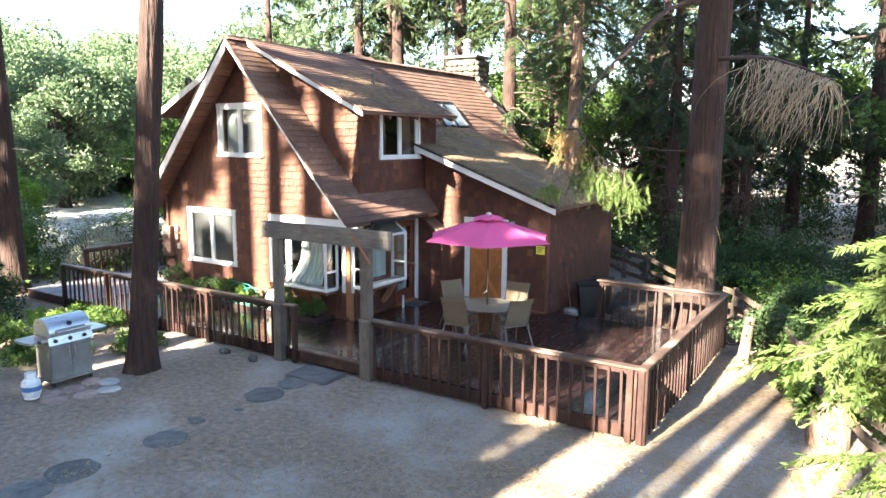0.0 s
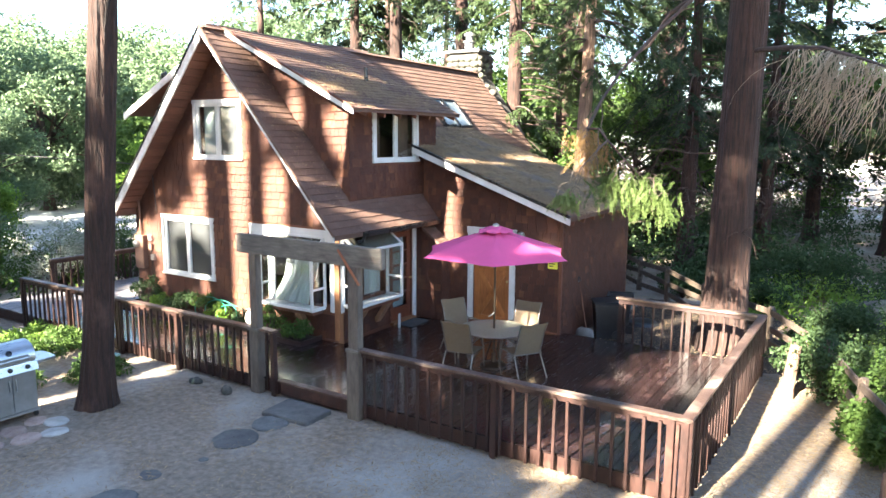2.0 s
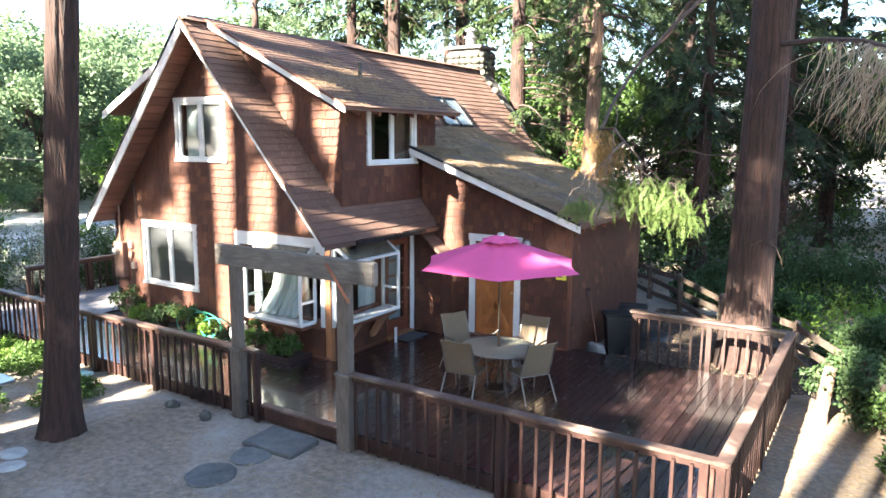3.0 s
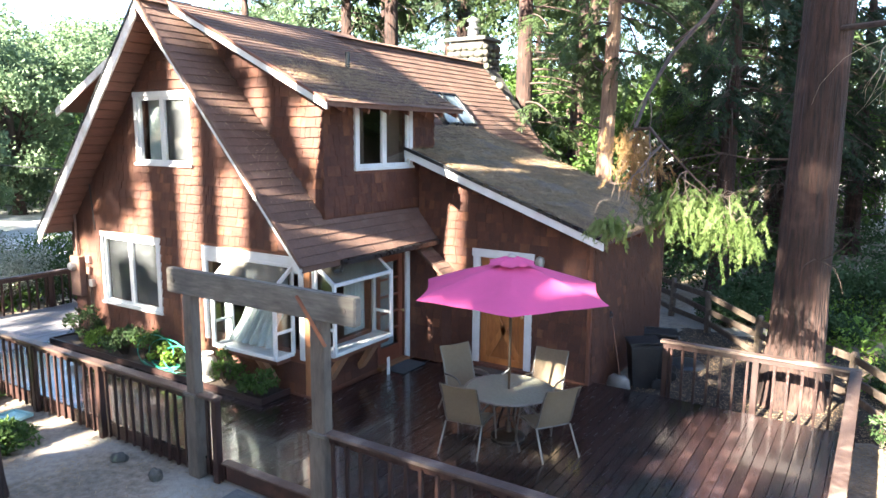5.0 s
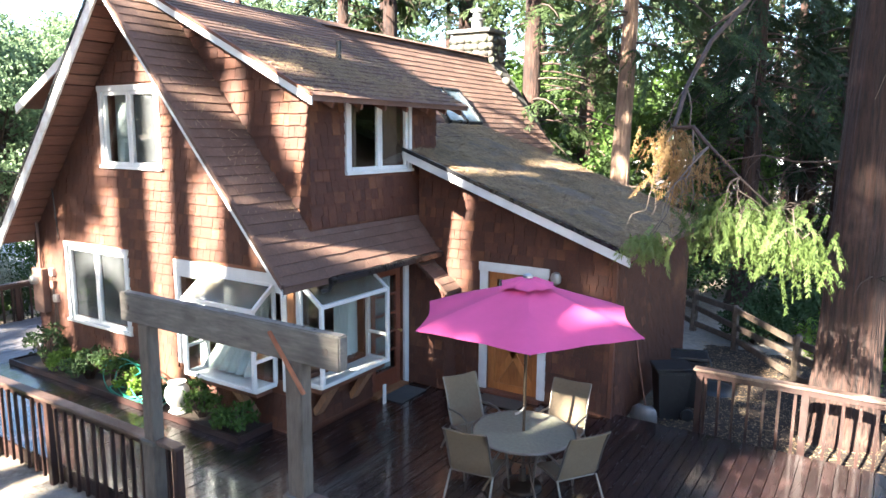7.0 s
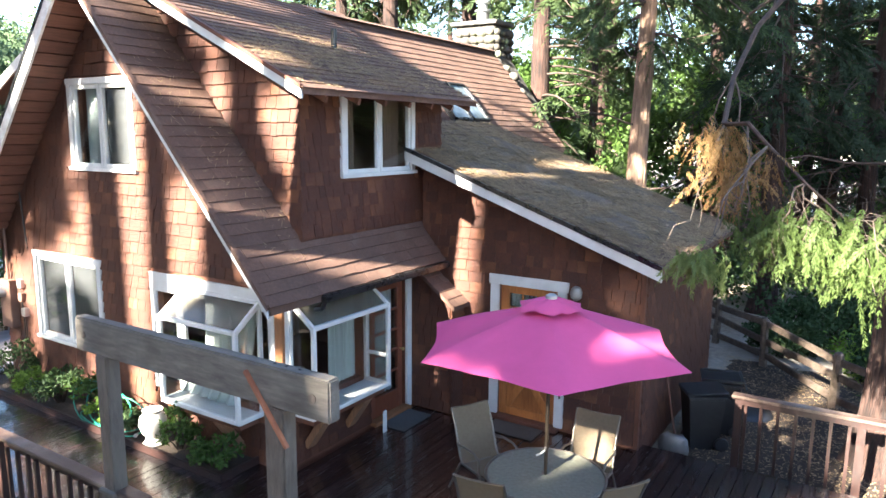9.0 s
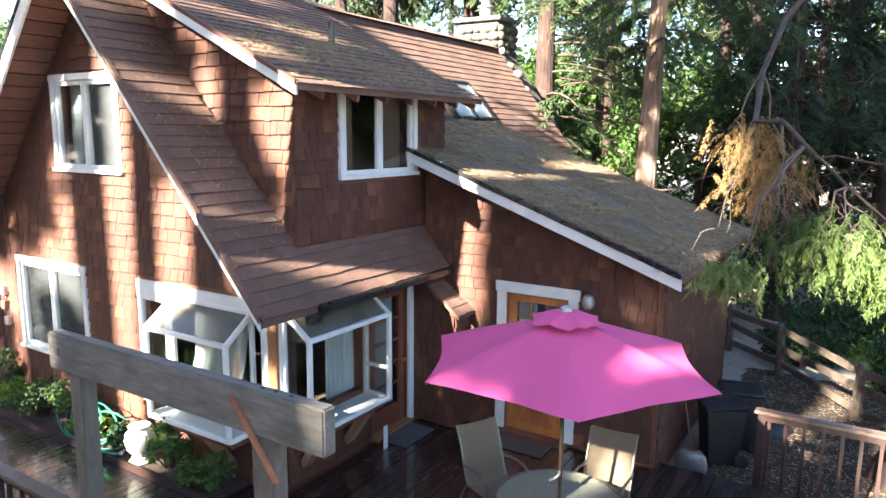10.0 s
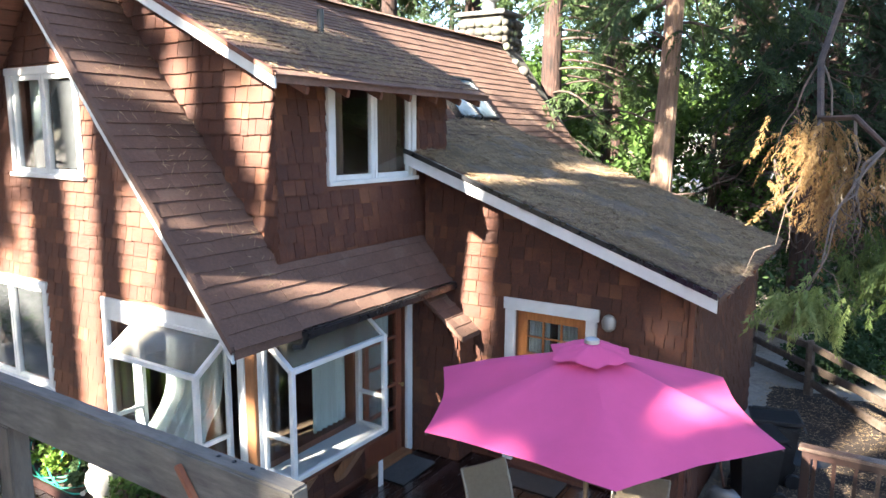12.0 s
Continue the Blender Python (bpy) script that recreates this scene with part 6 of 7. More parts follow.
# far_woods gets the haze-tinted leaves, far_forest the plain cedar colour
for nm, lab, leaf, take in (("far_woods", "far woods closing the view, haze painted into their leaves", L_BLUEGREEN, lambda c: c[0] < -26), ("far_forest", "dark conifer forest far behind the cabin", L_CEDAR, lambda c: c[0] >= -26)):
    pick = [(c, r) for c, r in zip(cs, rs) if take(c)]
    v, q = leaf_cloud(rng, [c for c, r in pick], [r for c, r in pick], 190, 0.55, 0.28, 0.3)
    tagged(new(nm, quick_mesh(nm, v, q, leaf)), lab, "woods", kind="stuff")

# hanging boughs of the big cedar over the wing's roof corner
bough = thing("cedar_bough", "bent cedar bough with green and dry brown sprays", "branch", (0, 0, 0))
main = [(6.2, 4.8, 7.6), (5.7, 4.3, 7.3), (5.1, 3.6, 6.5), (4.66, 2.87, 5.72), (4.6, 2.0, 5.1), (4.7, 1.17, 4.61), (4.92, 1.1, 4.62), (5.12, 1.0, 4.42), (5.45, 0.95, 4.1), (5.8, 0.9, 3.8)]
part("limb", Shape().tube(main, [0.045, 0.04, 0.034, 0.03, 0.027, 0.025, 0.022, 0.018, 0.013, 0.007], 7), M_LIMB, bough, "bent brown limb", smooth=True)
tw = Shape()
rng = np.random.default_rng(77)
ends = []
for root, tgt in ((7, (4.8, 0.25, 3.55)), (7, (4.72, 0.12, 3.45)), (8, (5.3, 0.7, 3.6)), (8, (5.5, 0.85, 3.55)), (9, (5.95, 0.85, 3.4)), (9, (6.1, 0.7, 3.55)), (5, (4.5, 0.95, 3.7)), (4, (4.35, 1.7, 4.3)), (6, (5.0, 0.8, 3.7)), (5, (4.85, 1.3, 3.75)), (4, (4.9, 1.6, 4.2))):
    a, b = Vector(main[root]), Vector(tgt)
    pts = [a.lerp(b, k / 5) + Vector((0, 0, 0.1 * math.sin(math.pi * k / 5))) + Vector(rng.normal(size=3)) * 0.03 * (0 < k < 5) for k in range(6)]
    tw.tube(pts, [0.012, 0.01, 0.009, 0.007, 0.005, 0.003], 5)
    ends.append(pts)
for k in range(70):
    p = ends[k % len(ends)][int(rng.integers(1, 6))]
    q = [p]
    e = Vector(rng.normal(size=3))
    for _ in range(4):
        e = (e * 0.7 + Vector(rng.normal(size=3)) * 0.4 + Vector((0, 0, -0.5))).normalized()
        q.append(q[-1] + e * 0.09)
    tw.tube(q, [0.005, 0.004, 0.003, 0.0025, 0.0015], 4)
part("twig_mass", quick_solid("twig_mass", tw, M_TWIG), M_TWIG, bough, "bare grey twigs")


def hang_sprays(centre_list, per, leaf, nm, lab, length=0.13, width=0.035, reach=0.55, fan=10):
    st, wy, rc = [], [], []
    for c, sp, n in centre_list:
        for _ in range(n):
            st.append(np.array(c) + rng.normal(size=3) * np.array(sp))
            wy.append(unit(np.array([rng.normal() * 0.6, rng.normal() * 0.6, -0.5 - rng.random() * 0.6])))
            rc.append(reach * rng.uniform(0.5, 1.2))
    v, q = spray_set(rng, np.array(st), np.array(wy), per, np.array(rc), length, width, 0.5)
    return part(nm, quick_mesh(nm, v, q, leaf), leaf, bough, lab)


hang_sprays([((4.72, 1.2, 4.6), (0.08, 0.1, 0.06), 24), ((4.66, 1.1, 4.42), (0.09, 0.1, 0.12), 44), ((4.82, 1.05, 4.3), (0.1, 0.1, 0.14), 50), ((4.8, 1.0, 4.08), (0.09, 0.08, 0.12), 26), ((5.08, 1.0, 4.25), (0.06, 0.06, 0.1), 18)], 70, L_CEDARDRY, "dry_sprays", "rust-brown dried sprays", 0.045, 0.006, 0.3)
# the tip takes the lit copy, its sun painted in
hang_sprays([((4.74, 0.15, 3.52), (0.08, 0.06, 0.04), 40), ((4.84, 0.2, 3.5), (0.07, 0.06, 0.05), 26)], 90, L_CEDARLIT, "green_sprays", "fresh green sprays at the tip, painted pale for sunlight", 0.045, 0.008, 0.22)
hang_sprays([((5.2, 0.8, 3.75), (0.16, 0.12, 0.1), 70), ((5.5, 0.9, 3.72), (0.18, 0.14, 0.12), 90), ((5.85, 0.9, 3.62), (0.17, 0.14, 0.12), 90), ((6.1, 0.75, 3.5), (0.14, 0.12, 0.12), 60)], 90, L_CEDARFRESH, "green_sprays", "fresh green sprays", 0.05, 0.007, 0.32)

# bare dry limbs on the other side of the big cedar
dry = thing("dead_bough", "dead pale bough with hanging bare twigs", "branch", (0, 0, 0))
mp = [(6.7, 4.8, 6.2), (7.4, 4.1, 6.15), (8.05, 3.3, 6.0), (8.6, 2.6, 5.75), (9.2, 2.0, 5.45)]
part("limb", Shape().tube(mp, [0.05, 0.045, 0.04, 0.03, 0.02], 6), M_LIMB, dry, smooth=True)
tw = Shape()
for k in range(150):
    i = int(rng.integers(3, 5)) if k % 6 else 2
    p = Vector(mp[i]).lerp(Vector(mp[i - 1]), rng.random())
    q = [p]
    e = Vector((rng.normal() * 0.5, rng.normal() * 0.5, -0.3))
    for _ in range(6):
        e = (e * 0.75 + Vector(rng.normal(size=3)) * 0.22 + Vector((-0.12, 0, -0.36))).normalized()
        q.append(q[-1] + e * rng.uniform(0.14, 0.32))
    tw.tube(q, [0.009, 0.008, 0.007, 0.005, 0.004, 0.003, 0.002], 4)
part("twig_mass", quick_solid("twig_mass", tw, M_PALETWIG), M_PALETWIG, dry, "pale hanging bare twigs")
crook = thing("dead_bough", "crooked bare limb reaching from the big cedar", "branch", (0, 0, 0))
part("limb", Shape().tube([(6.25, 4.8, 7.5), (5.6, 4.6, 7.35), (5.1, 4.5, 7.0), (4.75, 4.4, 6.4), (4.3, 4.4, 6.1)], [0.05, 0.045, 0.04, 0.03, 0.015], 6), M_LIMB, crook, smooth=True)

# a leafy maple bough close to the approach, and dead twigs by the trunk at the yard's edge
near = thing("near_bough", "fresh green cedar boughs close beside the approach", "branch", (0, 0, 0))
nt = Shape()
st, wy, rc = [], [], []
for k in range(46):
    zz = rng.uniform(1.0, 4.3)
    p = Vector((10.95 + rng.normal() * 0.12, -8.0 + rng.normal() * 0.35, zz))
    d = Vector((-1.0, -0.15 + rng.normal() * 0.3, rng.normal() * 0.2)).normalized()
    ln = rng.uniform(0.5, 1.2)
    pts = [p + d * ln * f + Vector((0, 0, -0.25 * ln * f * f)) for f in (0, 0.25, 0.5, 0.75, 1)]
    nt.tube(pts, [0.015, 0.012, 0.009, 0.006, 0.003], 4)
    for _ in range(26):
        f = rng.random()
        st.append(np.array(p + d * ln * f + Vector((0, 0, -0.25 * ln * f * f))))
        wy.append(unit(np.array([d.x * 0.7 + rng.normal() * 0.5, d.y + rng.normal() * 0.6, -0.15 + rng.normal() * 0.25])))
        rc.append(rng.uniform(0.14, 0.32))
part("trunk", Shape().tube([(11.15, -7.8, 0), (11.05, -7.9, 1.5), (10.98, -8, 3.0), (10.95, -8, 4.9)], [0.09, 0.075, 0.06, 0.03], 8), M_LIMB, near, smooth=True)
part("twig_mass", quick_solid("twig_mass", nt, M_LIMB), M_LIMB, near)
v, q = spray_set(rng, np.array(st), np.array(wy), 60, np.array(rc), 0.05, 0.011, 0.35)
part("spray_mass", quick_mesh("spray_mass", v, q, L_CEDARFRESH), L_CEDARFRESH, near, "fresh green flat sprays")
# short stub standing in for the foot of an ivied, light-barked trunk
stump = single("tree_stump", Shape().tube([(8.0, 2.5, -0.05), (8.02, 2.5, 0.2), (8.06, 2.5, 0.6), (8.1, 2.52, 0.95)], [0.15, 0.11, 0.1, 0.09], 12), M_BARKPALE, "pale foot of a light-barked trunk at the deck corner", "stump", smooth=True)
dead = thing("dead_shrub", "bare pale dead branches at the yard's edge", "branch", (-8.3, -5.0, 0))
tw = Shape()
for k in range(40):
    p = Vector((rng.normal() * 0.2, rng.normal() * 0.2, 0.0))
    q = [p]
    e = Vector((rng.normal() * 0.5 + 0.3, rng.normal() * 0.5, 1.0)).normalized()
    for _ in range(6):
        e = (e + Vector(rng.normal(size=3)) * 0.3 + Vector((0.12, 0, -0.05))).normalized()
        q.append(q[-1] + e * rng.uniform(0.2, 0.4))
    tw.tube(q, [0.016, 0.014, 0.011, 0.008, 0.006, 0.004, 0.002], 4)
part("twig_mass", quick_solid("twig_mass", tw, M_TWIG), M_TWIG, dead)

# unseen woods along the approach, added to break the low sun into streaks
shade = conifer("conifer", "unseen tall dense cedar added along the approach to cast shade", (-2.3, -26, 0), 25, 0.4, 3.0, 3.5, 51, L_CEDARDARK, M_BARK, limbs=72, twigs=10, per=13, length=0.65, width=0.28, group="forest trees")
for i, (x, y, w) in enumerate(((-1.7, -25, 0.3), (0.6, -27, 0.6), (-4.4, -40, 0.7), (-16.5, -27, 1), (-21, -25, 1), (-26, -29, 1), (12.5, -27, 1), (17, -25, 1), (22, -29, 1), (28, -25, 1))):
    copy_thing(shade, pose(x, y, 0, 0, 0, 57 * i + 13)).scale = (w, w, 0.76 if i == 1 else 0.88 if i == 2 else 0.98 + 0.05 * (i % 4))
shade.scale = (0.72, 0.72, 0.95)
thin = conifer("conifer", "unseen thin-crowned cedar added along the approach to dapple the sun", (-9.5, -27, 0), 27, 0.3, 4.0, 2.9, 53, L_CEDARDARK, M_BARK, limbs=42, twigs=8, per=12, length=0.65, width=0.28, group="forest trees")
for i, (x, y) in enumerate(((-10.9, -25), (-13.6, -28), (9.4, -28))):
    copy_thing(thin, pose(x, y, 0, 0, 0, 71 * i + 29)).scale = (1, 1, 0.9 + 0.06 * (i % 3))
bare = conifer("conifer", "unseen bare-trunked, high-crowned cedar added to streak the sun", (3.6, -22, 0), 26, 0.3, 18.0, 2.2, 57, L_CEDARDARK, M_BARK, limbs=26, twigs=8, per=12, length=0.6, width=0.25, dead=24, group="forest trees")
for i, (x, y) in enumerate(((5.0, -25), (6.3, -21), (7.7, -26))):
    copy_thing(bare, pose(x, y, 0, 0, 0, 71 * i + 29)).scale = (1, 1, 1.12)
bare.scale = (1, 1, 1.15)
copy_thing(bare, pose(-4.95, -25, 0, 0, 0, 140)).scale = (0.7, 0.7, 1.04)
old = conifer("conifer", "unseen thick-trunked cedar with a small top, added to cast shadow stripes", (-5.87, -24, 0), 23.5, 0.42, 21.3, 0.9, 61, L_CEDARDARK, M_BARK, limbs=8, twigs=6, per=10, length=0.4, width=0.12, dead=0, top=0.5, group="forest trees")
copy_thing(old, pose(-7.1, -24, 0, 0, 0, 100)).scale = (1.6, 1.6, 0.97)
for x, y, w in ((-0.1, -25, 0.8), (0.85, -26, 0.9), (2.95, -25.5, 0.8), (4.45, -25, 1.0), (5.65, -26, 0.8)):
    copy_thing(old, pose(x, y, 0, 0, 0, 60 * x)).scale = (w, w, 0.97)
copy_thing(old, pose(-4.82, -25, 0, 0, 0, 40)).scale = (1.35, 1.35, 0.98)
copy_thing(old, pose(-3.0, -25, 0, 0, 0, 70)).scale = (0.9, 0.9, 0.97)
for i, (x, y, w, h) in enumerate(((-1.6, -31, 0.8, 1.12), (-2.9, -29, 0.55, 1.12), (-4.6, -44, 0.6, 1.3))):
    copy_thing(shade, pose(x, y, 0, 0, 0, 47 * i + 80)).scale = (w, w, h)
young = conifer("conifer", "unseen young dense cedar added to shade the yard and deck", (-4.1, -28, 0), 17, 0.16, 1.0, 2.3, 63, L_CEDARDARK, M_BARK, limbs=70, twigs=9, per=13, length=0.5, width=0.22, group="forest trees")
for i, (x, y, h) in enumerate(((-4.7, -25, 0.98), (-3.3, -25, 1.0), (-2.2, -24.5, 1.0), (-1.0, -26, 0.93), (0.3, -25, 0.92), (1.3, -26.5, 0.92), (-5.6, -27.5, 0.72), (2.0, -24, 0.7), (-6.3, -25, 0.66), (-0.3, -28, 0.9))):
    copy_thing(young, pose(x, y, 0, 0, 0, 53 * i + 11)).scale = (1, 1, h)
high = conifer("conifer", "unseen very tall cedar, its high crown added to shade the far woods", (-0.1, -26, 0), 38, 0.3, 22.0, 3.6, 67, L_CEDARDARK, M_BARK, limbs=60, twigs=10, per=13, length=0.7, width=0.3, group="forest trees")
for i, (x, y) in enumerate(((2.4, -28), (5.2, -27), (6.2, -28.5), (9.2, -26), (12.4, -29), (15.5, -27))):
    copy_thing(high, pose(x, y, 0, 0, 0, 61 * i + 19)).scale = (1, 1, 0.95 + 0.03 * (i % 3))
# more unseen cedars, added to keep bright sky out of the windows
for i, (x, y) in enumerate(((-16, -15), (-22, -11), (-28, -18), (-35, -9), (-21, -21), (-42, -16), (-30, -27))):
    copy_thing(shade, pose(x, y, 0, 0, 0, 67 * i + 31)).scale = (1.2, 1.2, 0.85)
# ---- pieces: shingles, boards, stones, needles ----
def shingles(name, parent, frame3, vmin, vmax, expo, span, holes, widths, thick, material, count, focus, lift=0.004, skip=None, gap=0.003):
    """Courses of shingles on a plane. frame3: origin, along, up, out. span(v): the course's ends. The pieces nearest to
    focus (u, v) are objects of their own, the rest is one joined part."""
    o, U, V, N = frame3
    rnd = random.Random(name + str(o))
    pieces, rest = [], Shape()
    r = 0
    v = vmin
    while v < vmax - 0.02:
        v1 = min(v + expo * 1.06, vmax)
        a0, b0 = span(v + 0.001)
        a1, b1 = span(v1)
        mid = (v + v1) / 2
        cuts = sorted((h[0], h[1]) for h in holes if h[2] < mid < h[3])
        runs, s = [], min(a0, a1)
        for h0, h1 in cuts:
            runs.append((s, h0)); s = h1
        runs.append((s, max(b0, b1)))
        for s, e in runs:
            u = s - rnd.uniform(0, widths[0])
            while u < e - 0.015:
                w = rnd.choice(widths)
                u0, u1 = max(u, s) + gap, min(u + w, e) - gap
                u += w
                if u1 - u0 < 0.02:
                    continue
                c = (u0 + u1) / 2
                lo0, lo1 = max(u0, min(a0, c + 9)), min(u1, b0)
                hi0, hi1 = max(u0, a1), min(u1, b1)
                if lo1 - lo0 < 0.01:
                    continue
                if hi1 - hi0 < 0.005:
                    m = min(max((hi0 + hi1) / 2, u0), u1)
                    hi0, hi1 = m - 0.002, m + 0.002
                if skip and skip(c, mid):
                    continue
                j = rnd.uniform(-0.007, 0.007)
                full = abs(lo0 - u0) < 1e-6 and abs(hi0 - u0) < 1e-6 and abs(lo1 - u1) < 1e-6 and abs(hi1 - u1) < 1e-6 and abs((u1 - u0) - (w - 2 * gap)) < 1e-6
                pieces.append((math.hypot(c - focus[0], mid - focus[1]), full, w, (lo0, lo1, hi0, hi1, v + j, v1, thick * rnd.uniform(0.85, 1.15))))
        v += expo
        r += 1
    pieces.sort(key=lambda p: p[0])
    cache = {}
    made = 0
    fs = [(0, 1, 2, 3), (4, 5, 1, 0), (5, 6, 2, 1), (7, 4, 0, 3), (6, 7, 3, 2)]
    turn = Matrix((U, V, N)).transposed().to_4x4()
    for _, full, w, (lo0, lo1, hi0, hi1, va, vb, th) in pieces:
        if full and made < count:
            if w not in cache:
                x = w - 2 * gap
                h = expo * 1.06
                me = bpy.data.meshes.new(name)
                me.from_pydata([(0, 0, thick), (x, 0, thick), (x, h, lift), (0, h, lift), (0, 0, -0.002), (x, 0, -0.002), (x, h, -0.002), (0, h, -0.002)], [], fs)
                me.materials.append(material)
                cache[w] = me
            ob = new(name, cache[w])
            ob.parent = parent
            ob.matrix_basis = Matrix.Translation(o + U * lo0 + V * va) @ turn @ pose(0, 0, 0, rnd.uniform(-0.5, 0.5), 0, rnd.uniform(-0.8, 0.8))
            made += 1
        else:
            rest.add([o + U * u + V * q + N * d for u, q, d in ((lo0, va, th), (lo1, va, th), (hi1, vb, lift), (hi0, vb, lift), (lo0, va, -0.002), (lo1, va, -0.002), (hi1, vb, -0.002), (hi0, vb, -0.002))], fs)
    if rest.v:
        ob = new(name + "s", quick_mesh(name + "s", rest.v, rest.f, material))
        ob.parent = parent
        ob["kind"] = "stuff"


X, Y, Z = Vector((1, 0, 0)), Vector((0, 1, 0)), Vector((0, 0, 1))
WALLW = (0.11, 0.15, 0.18, 0.21, 0.25)
ROOFW = (0.28, 0.31, 0.34)


def gable_span(v):
    top = (RZ - 0.14 - v) / PITCH
    return max(-6.6, RX - top), min(-0.115, RX + top)


shingles("shingle", w_gable, (Vector((0, -0.004, 0)), X, Z, -Y), 0.33, 6.55, 0.165, gable_span,
         [(-4.23, -2.66, 3.93, 5.25), (-5.57, -3.70, 1.14, 2.60), (-2.53, -0.1, 0.9, 2.58)], WALLW, 0.034, M_SHINGLE, 300, (-2.2, 3.6))
shingles("shingle", w_wing, (Vector((0, 3.066, 0)), X, Z, -Y), 0.33, 4.1, 0.165, lambda v: (0.0, min(3.46, LX - (v + 0.12 - LZ) / LPITCH) if v > 2.7 else 3.46),
         [(1.235, 2.435, 0.2, 2.48), (0.0, 0.74, 0.2, 2.0)], WALLW, 0.034, M_SHINGLE, 220, (1.6, 2.6))
shingles("shingle", w_side, (Vector((0.004, 0, 0)), Y, Z, X), 0.33, 2.6, 0.165, lambda v: (0.12, 3.05),
         [(0.02, 1.66, 0.9, 2.56), (1.7, 2.69, 0.2, 2.45)], WALLW, 0.034, M_SHINGLE, 60, (1.0, 0.7))
shingles("shingle", w_wside, (Vector((3.504, 0, 0)), Y, Z, X), 0.1, 2.84, 0.165, lambda v: (3.13, 7.4), [], WALLW, 0.034, M_SHINGLE, 120, (3.4, 1.8))
shingles("shingle", w_dorm, (Vector((-0.066, 0, 0)), Y, Z, X), 3.02, 5.1, 0.165, lambda v: (0.44, 3.64), [(1.18, 2.9, 3.91, 5.17)], WALLW, 0.034, M_SHINGLE, 130, (1.8, 3.7))
shingles("shingle", w_cheek, (Vector((0, 0.456, 0)), X, Z, -Y), 2.98, 6.5, 0.165, lambda v: (max(-3.1, RX + (RZ - v) / PITCH - 0.05), min(-0.05, DX - (v + 0.1 - DZ) / DPITCH)), [], WALLW, 0.034, M_SHINGLE, 120, (-0.5, 4.2))
cl = part("closet_face", Shape().slab([(0.02, 2.714, 0.3), (0.72, 2.714, 0.3), (0.72, 2.714, 1.97), (0.02, 2.714, 2.5)], (0, 0.006, 0)), M_BROWNTRIM, house)
shingles("shingle", cl, (Vector((0, 2.712, 0)), X, Z, -Y), 0.3, 2.5, 0.165, lambda v: (0.06, min(0.75, (2.54 - v) / 0.756)), [], WALLW, 0.034, M_SHINGLE, 40, (0.5, 1.5))
shingles("shingle", cl, (Vector((0.746, 0, 0)), Y, Z, X), 0.3, 1.95, 0.165, lambda v: (2.7, 3.06), [], WALLW, 0.034, M_SHINGLE, 20, (2.9, 1.5))
for k in range(7):
    x = 0.86 - 0.05 - k * 0.125
    z = 2.62 - x * (0.65 / 0.86)
    hv = Vector((1, 0, -0.65 / 0.86)).normalized()
    for j in range(3):
        part("roof_shingle", Shape().slab([Vector((x, 2.6 + j * 0.155, z)) + Z * 0.028 + hv * 0.07, Vector((x, 2.75 + j * 0.155, z)) + Z * 0.028 + hv * 0.07, Vector((x, 2.75 + j * 0.155, z)) + Z * 0.012 - hv * 0.12, Vector((x, 2.6 + j * 0.155, z)) + Z * 0.012 - hv * 0.12], (0, 0, -0.014)), M_ROOF, hood)

# roof courses: along y, up the slope
cs_ = 1 / math.sqrt(1 + PITCH ** 2)
up_main, out_main = Vector((-cs_, 0, PITCH * cs_)), Vector((PITCH * cs_, 0, cs_))
MLEN = (0.42 - RX) / cs_


def slope_x(v):
    return 0.42 - v * cs_


shingles("roof_shingle", roof_main, (Vector((0.42, 0, main_z(0.42))) + out_main * 0.002, -Y, up_main, out_main), -0.02, MLEN, 0.165,
         lambda v: (-3.3 if slope_x(v) > -0.05 else (-3.3 if slope_x(v) > -1.0 else -10.95), 0.6), [], ROOFW, 0.018, M_ROOF, 300, (-0.6, 1.2), gap=0.0012,
         skip=lambda u, v: (0.5 < -u < 3.6 and slope_x(v) < -0.1) or (-u > 3.3 and slope_x(v) > -1.1))
shingles("roof_shingle", roof_main, (Vector((0.42, 0, main_z(0.42))) + out_main * 0.002, -Y, up_main, out_main), -0.02, 2.4, 0.165, lambda v: (-10.95, -7.6), [], ROOFW, 0.018, M_ROOF, 0, (0, 0), gap=0.0012)
cd = 1 / math.sqrt(1 + DPITCH ** 2)
up_d, out_d = Vector((-cd, 0, DPITCH * cd)), Vector((DPITCH * cd, 0, cd))
shingles("roof_shingle", roof_dorm, (Vector((DX, 0, DZ)) + out_d * 0.002, -Y, up_d, out_d), -0.025, (DX - RX) / cd, 0.165, lambda v: (-3.87, 0.05), [], ROOFW, 0.018, M_ROOF, 200, (-1.5, 1.0), gap=0.0012)
clp = 1 / math.sqrt(1 + LPITCH ** 2)
up_l, out_l = Vector((-clp, 0, LPITCH * clp)), Vector((LPITCH * clp, 0, clp))
shingles("roof_shingle", roof_lean, (Vector((LX, 0, LZ)) + out_l * 0.002, -Y, up_l, out_l), -0.025, (LX + 1.5) / clp, 0.165, lambda v: (-7.6, -2.72), [], ROOFW, 0.018, M_ROOF, 150, (-3.0, 1.5), gap=0.0012)


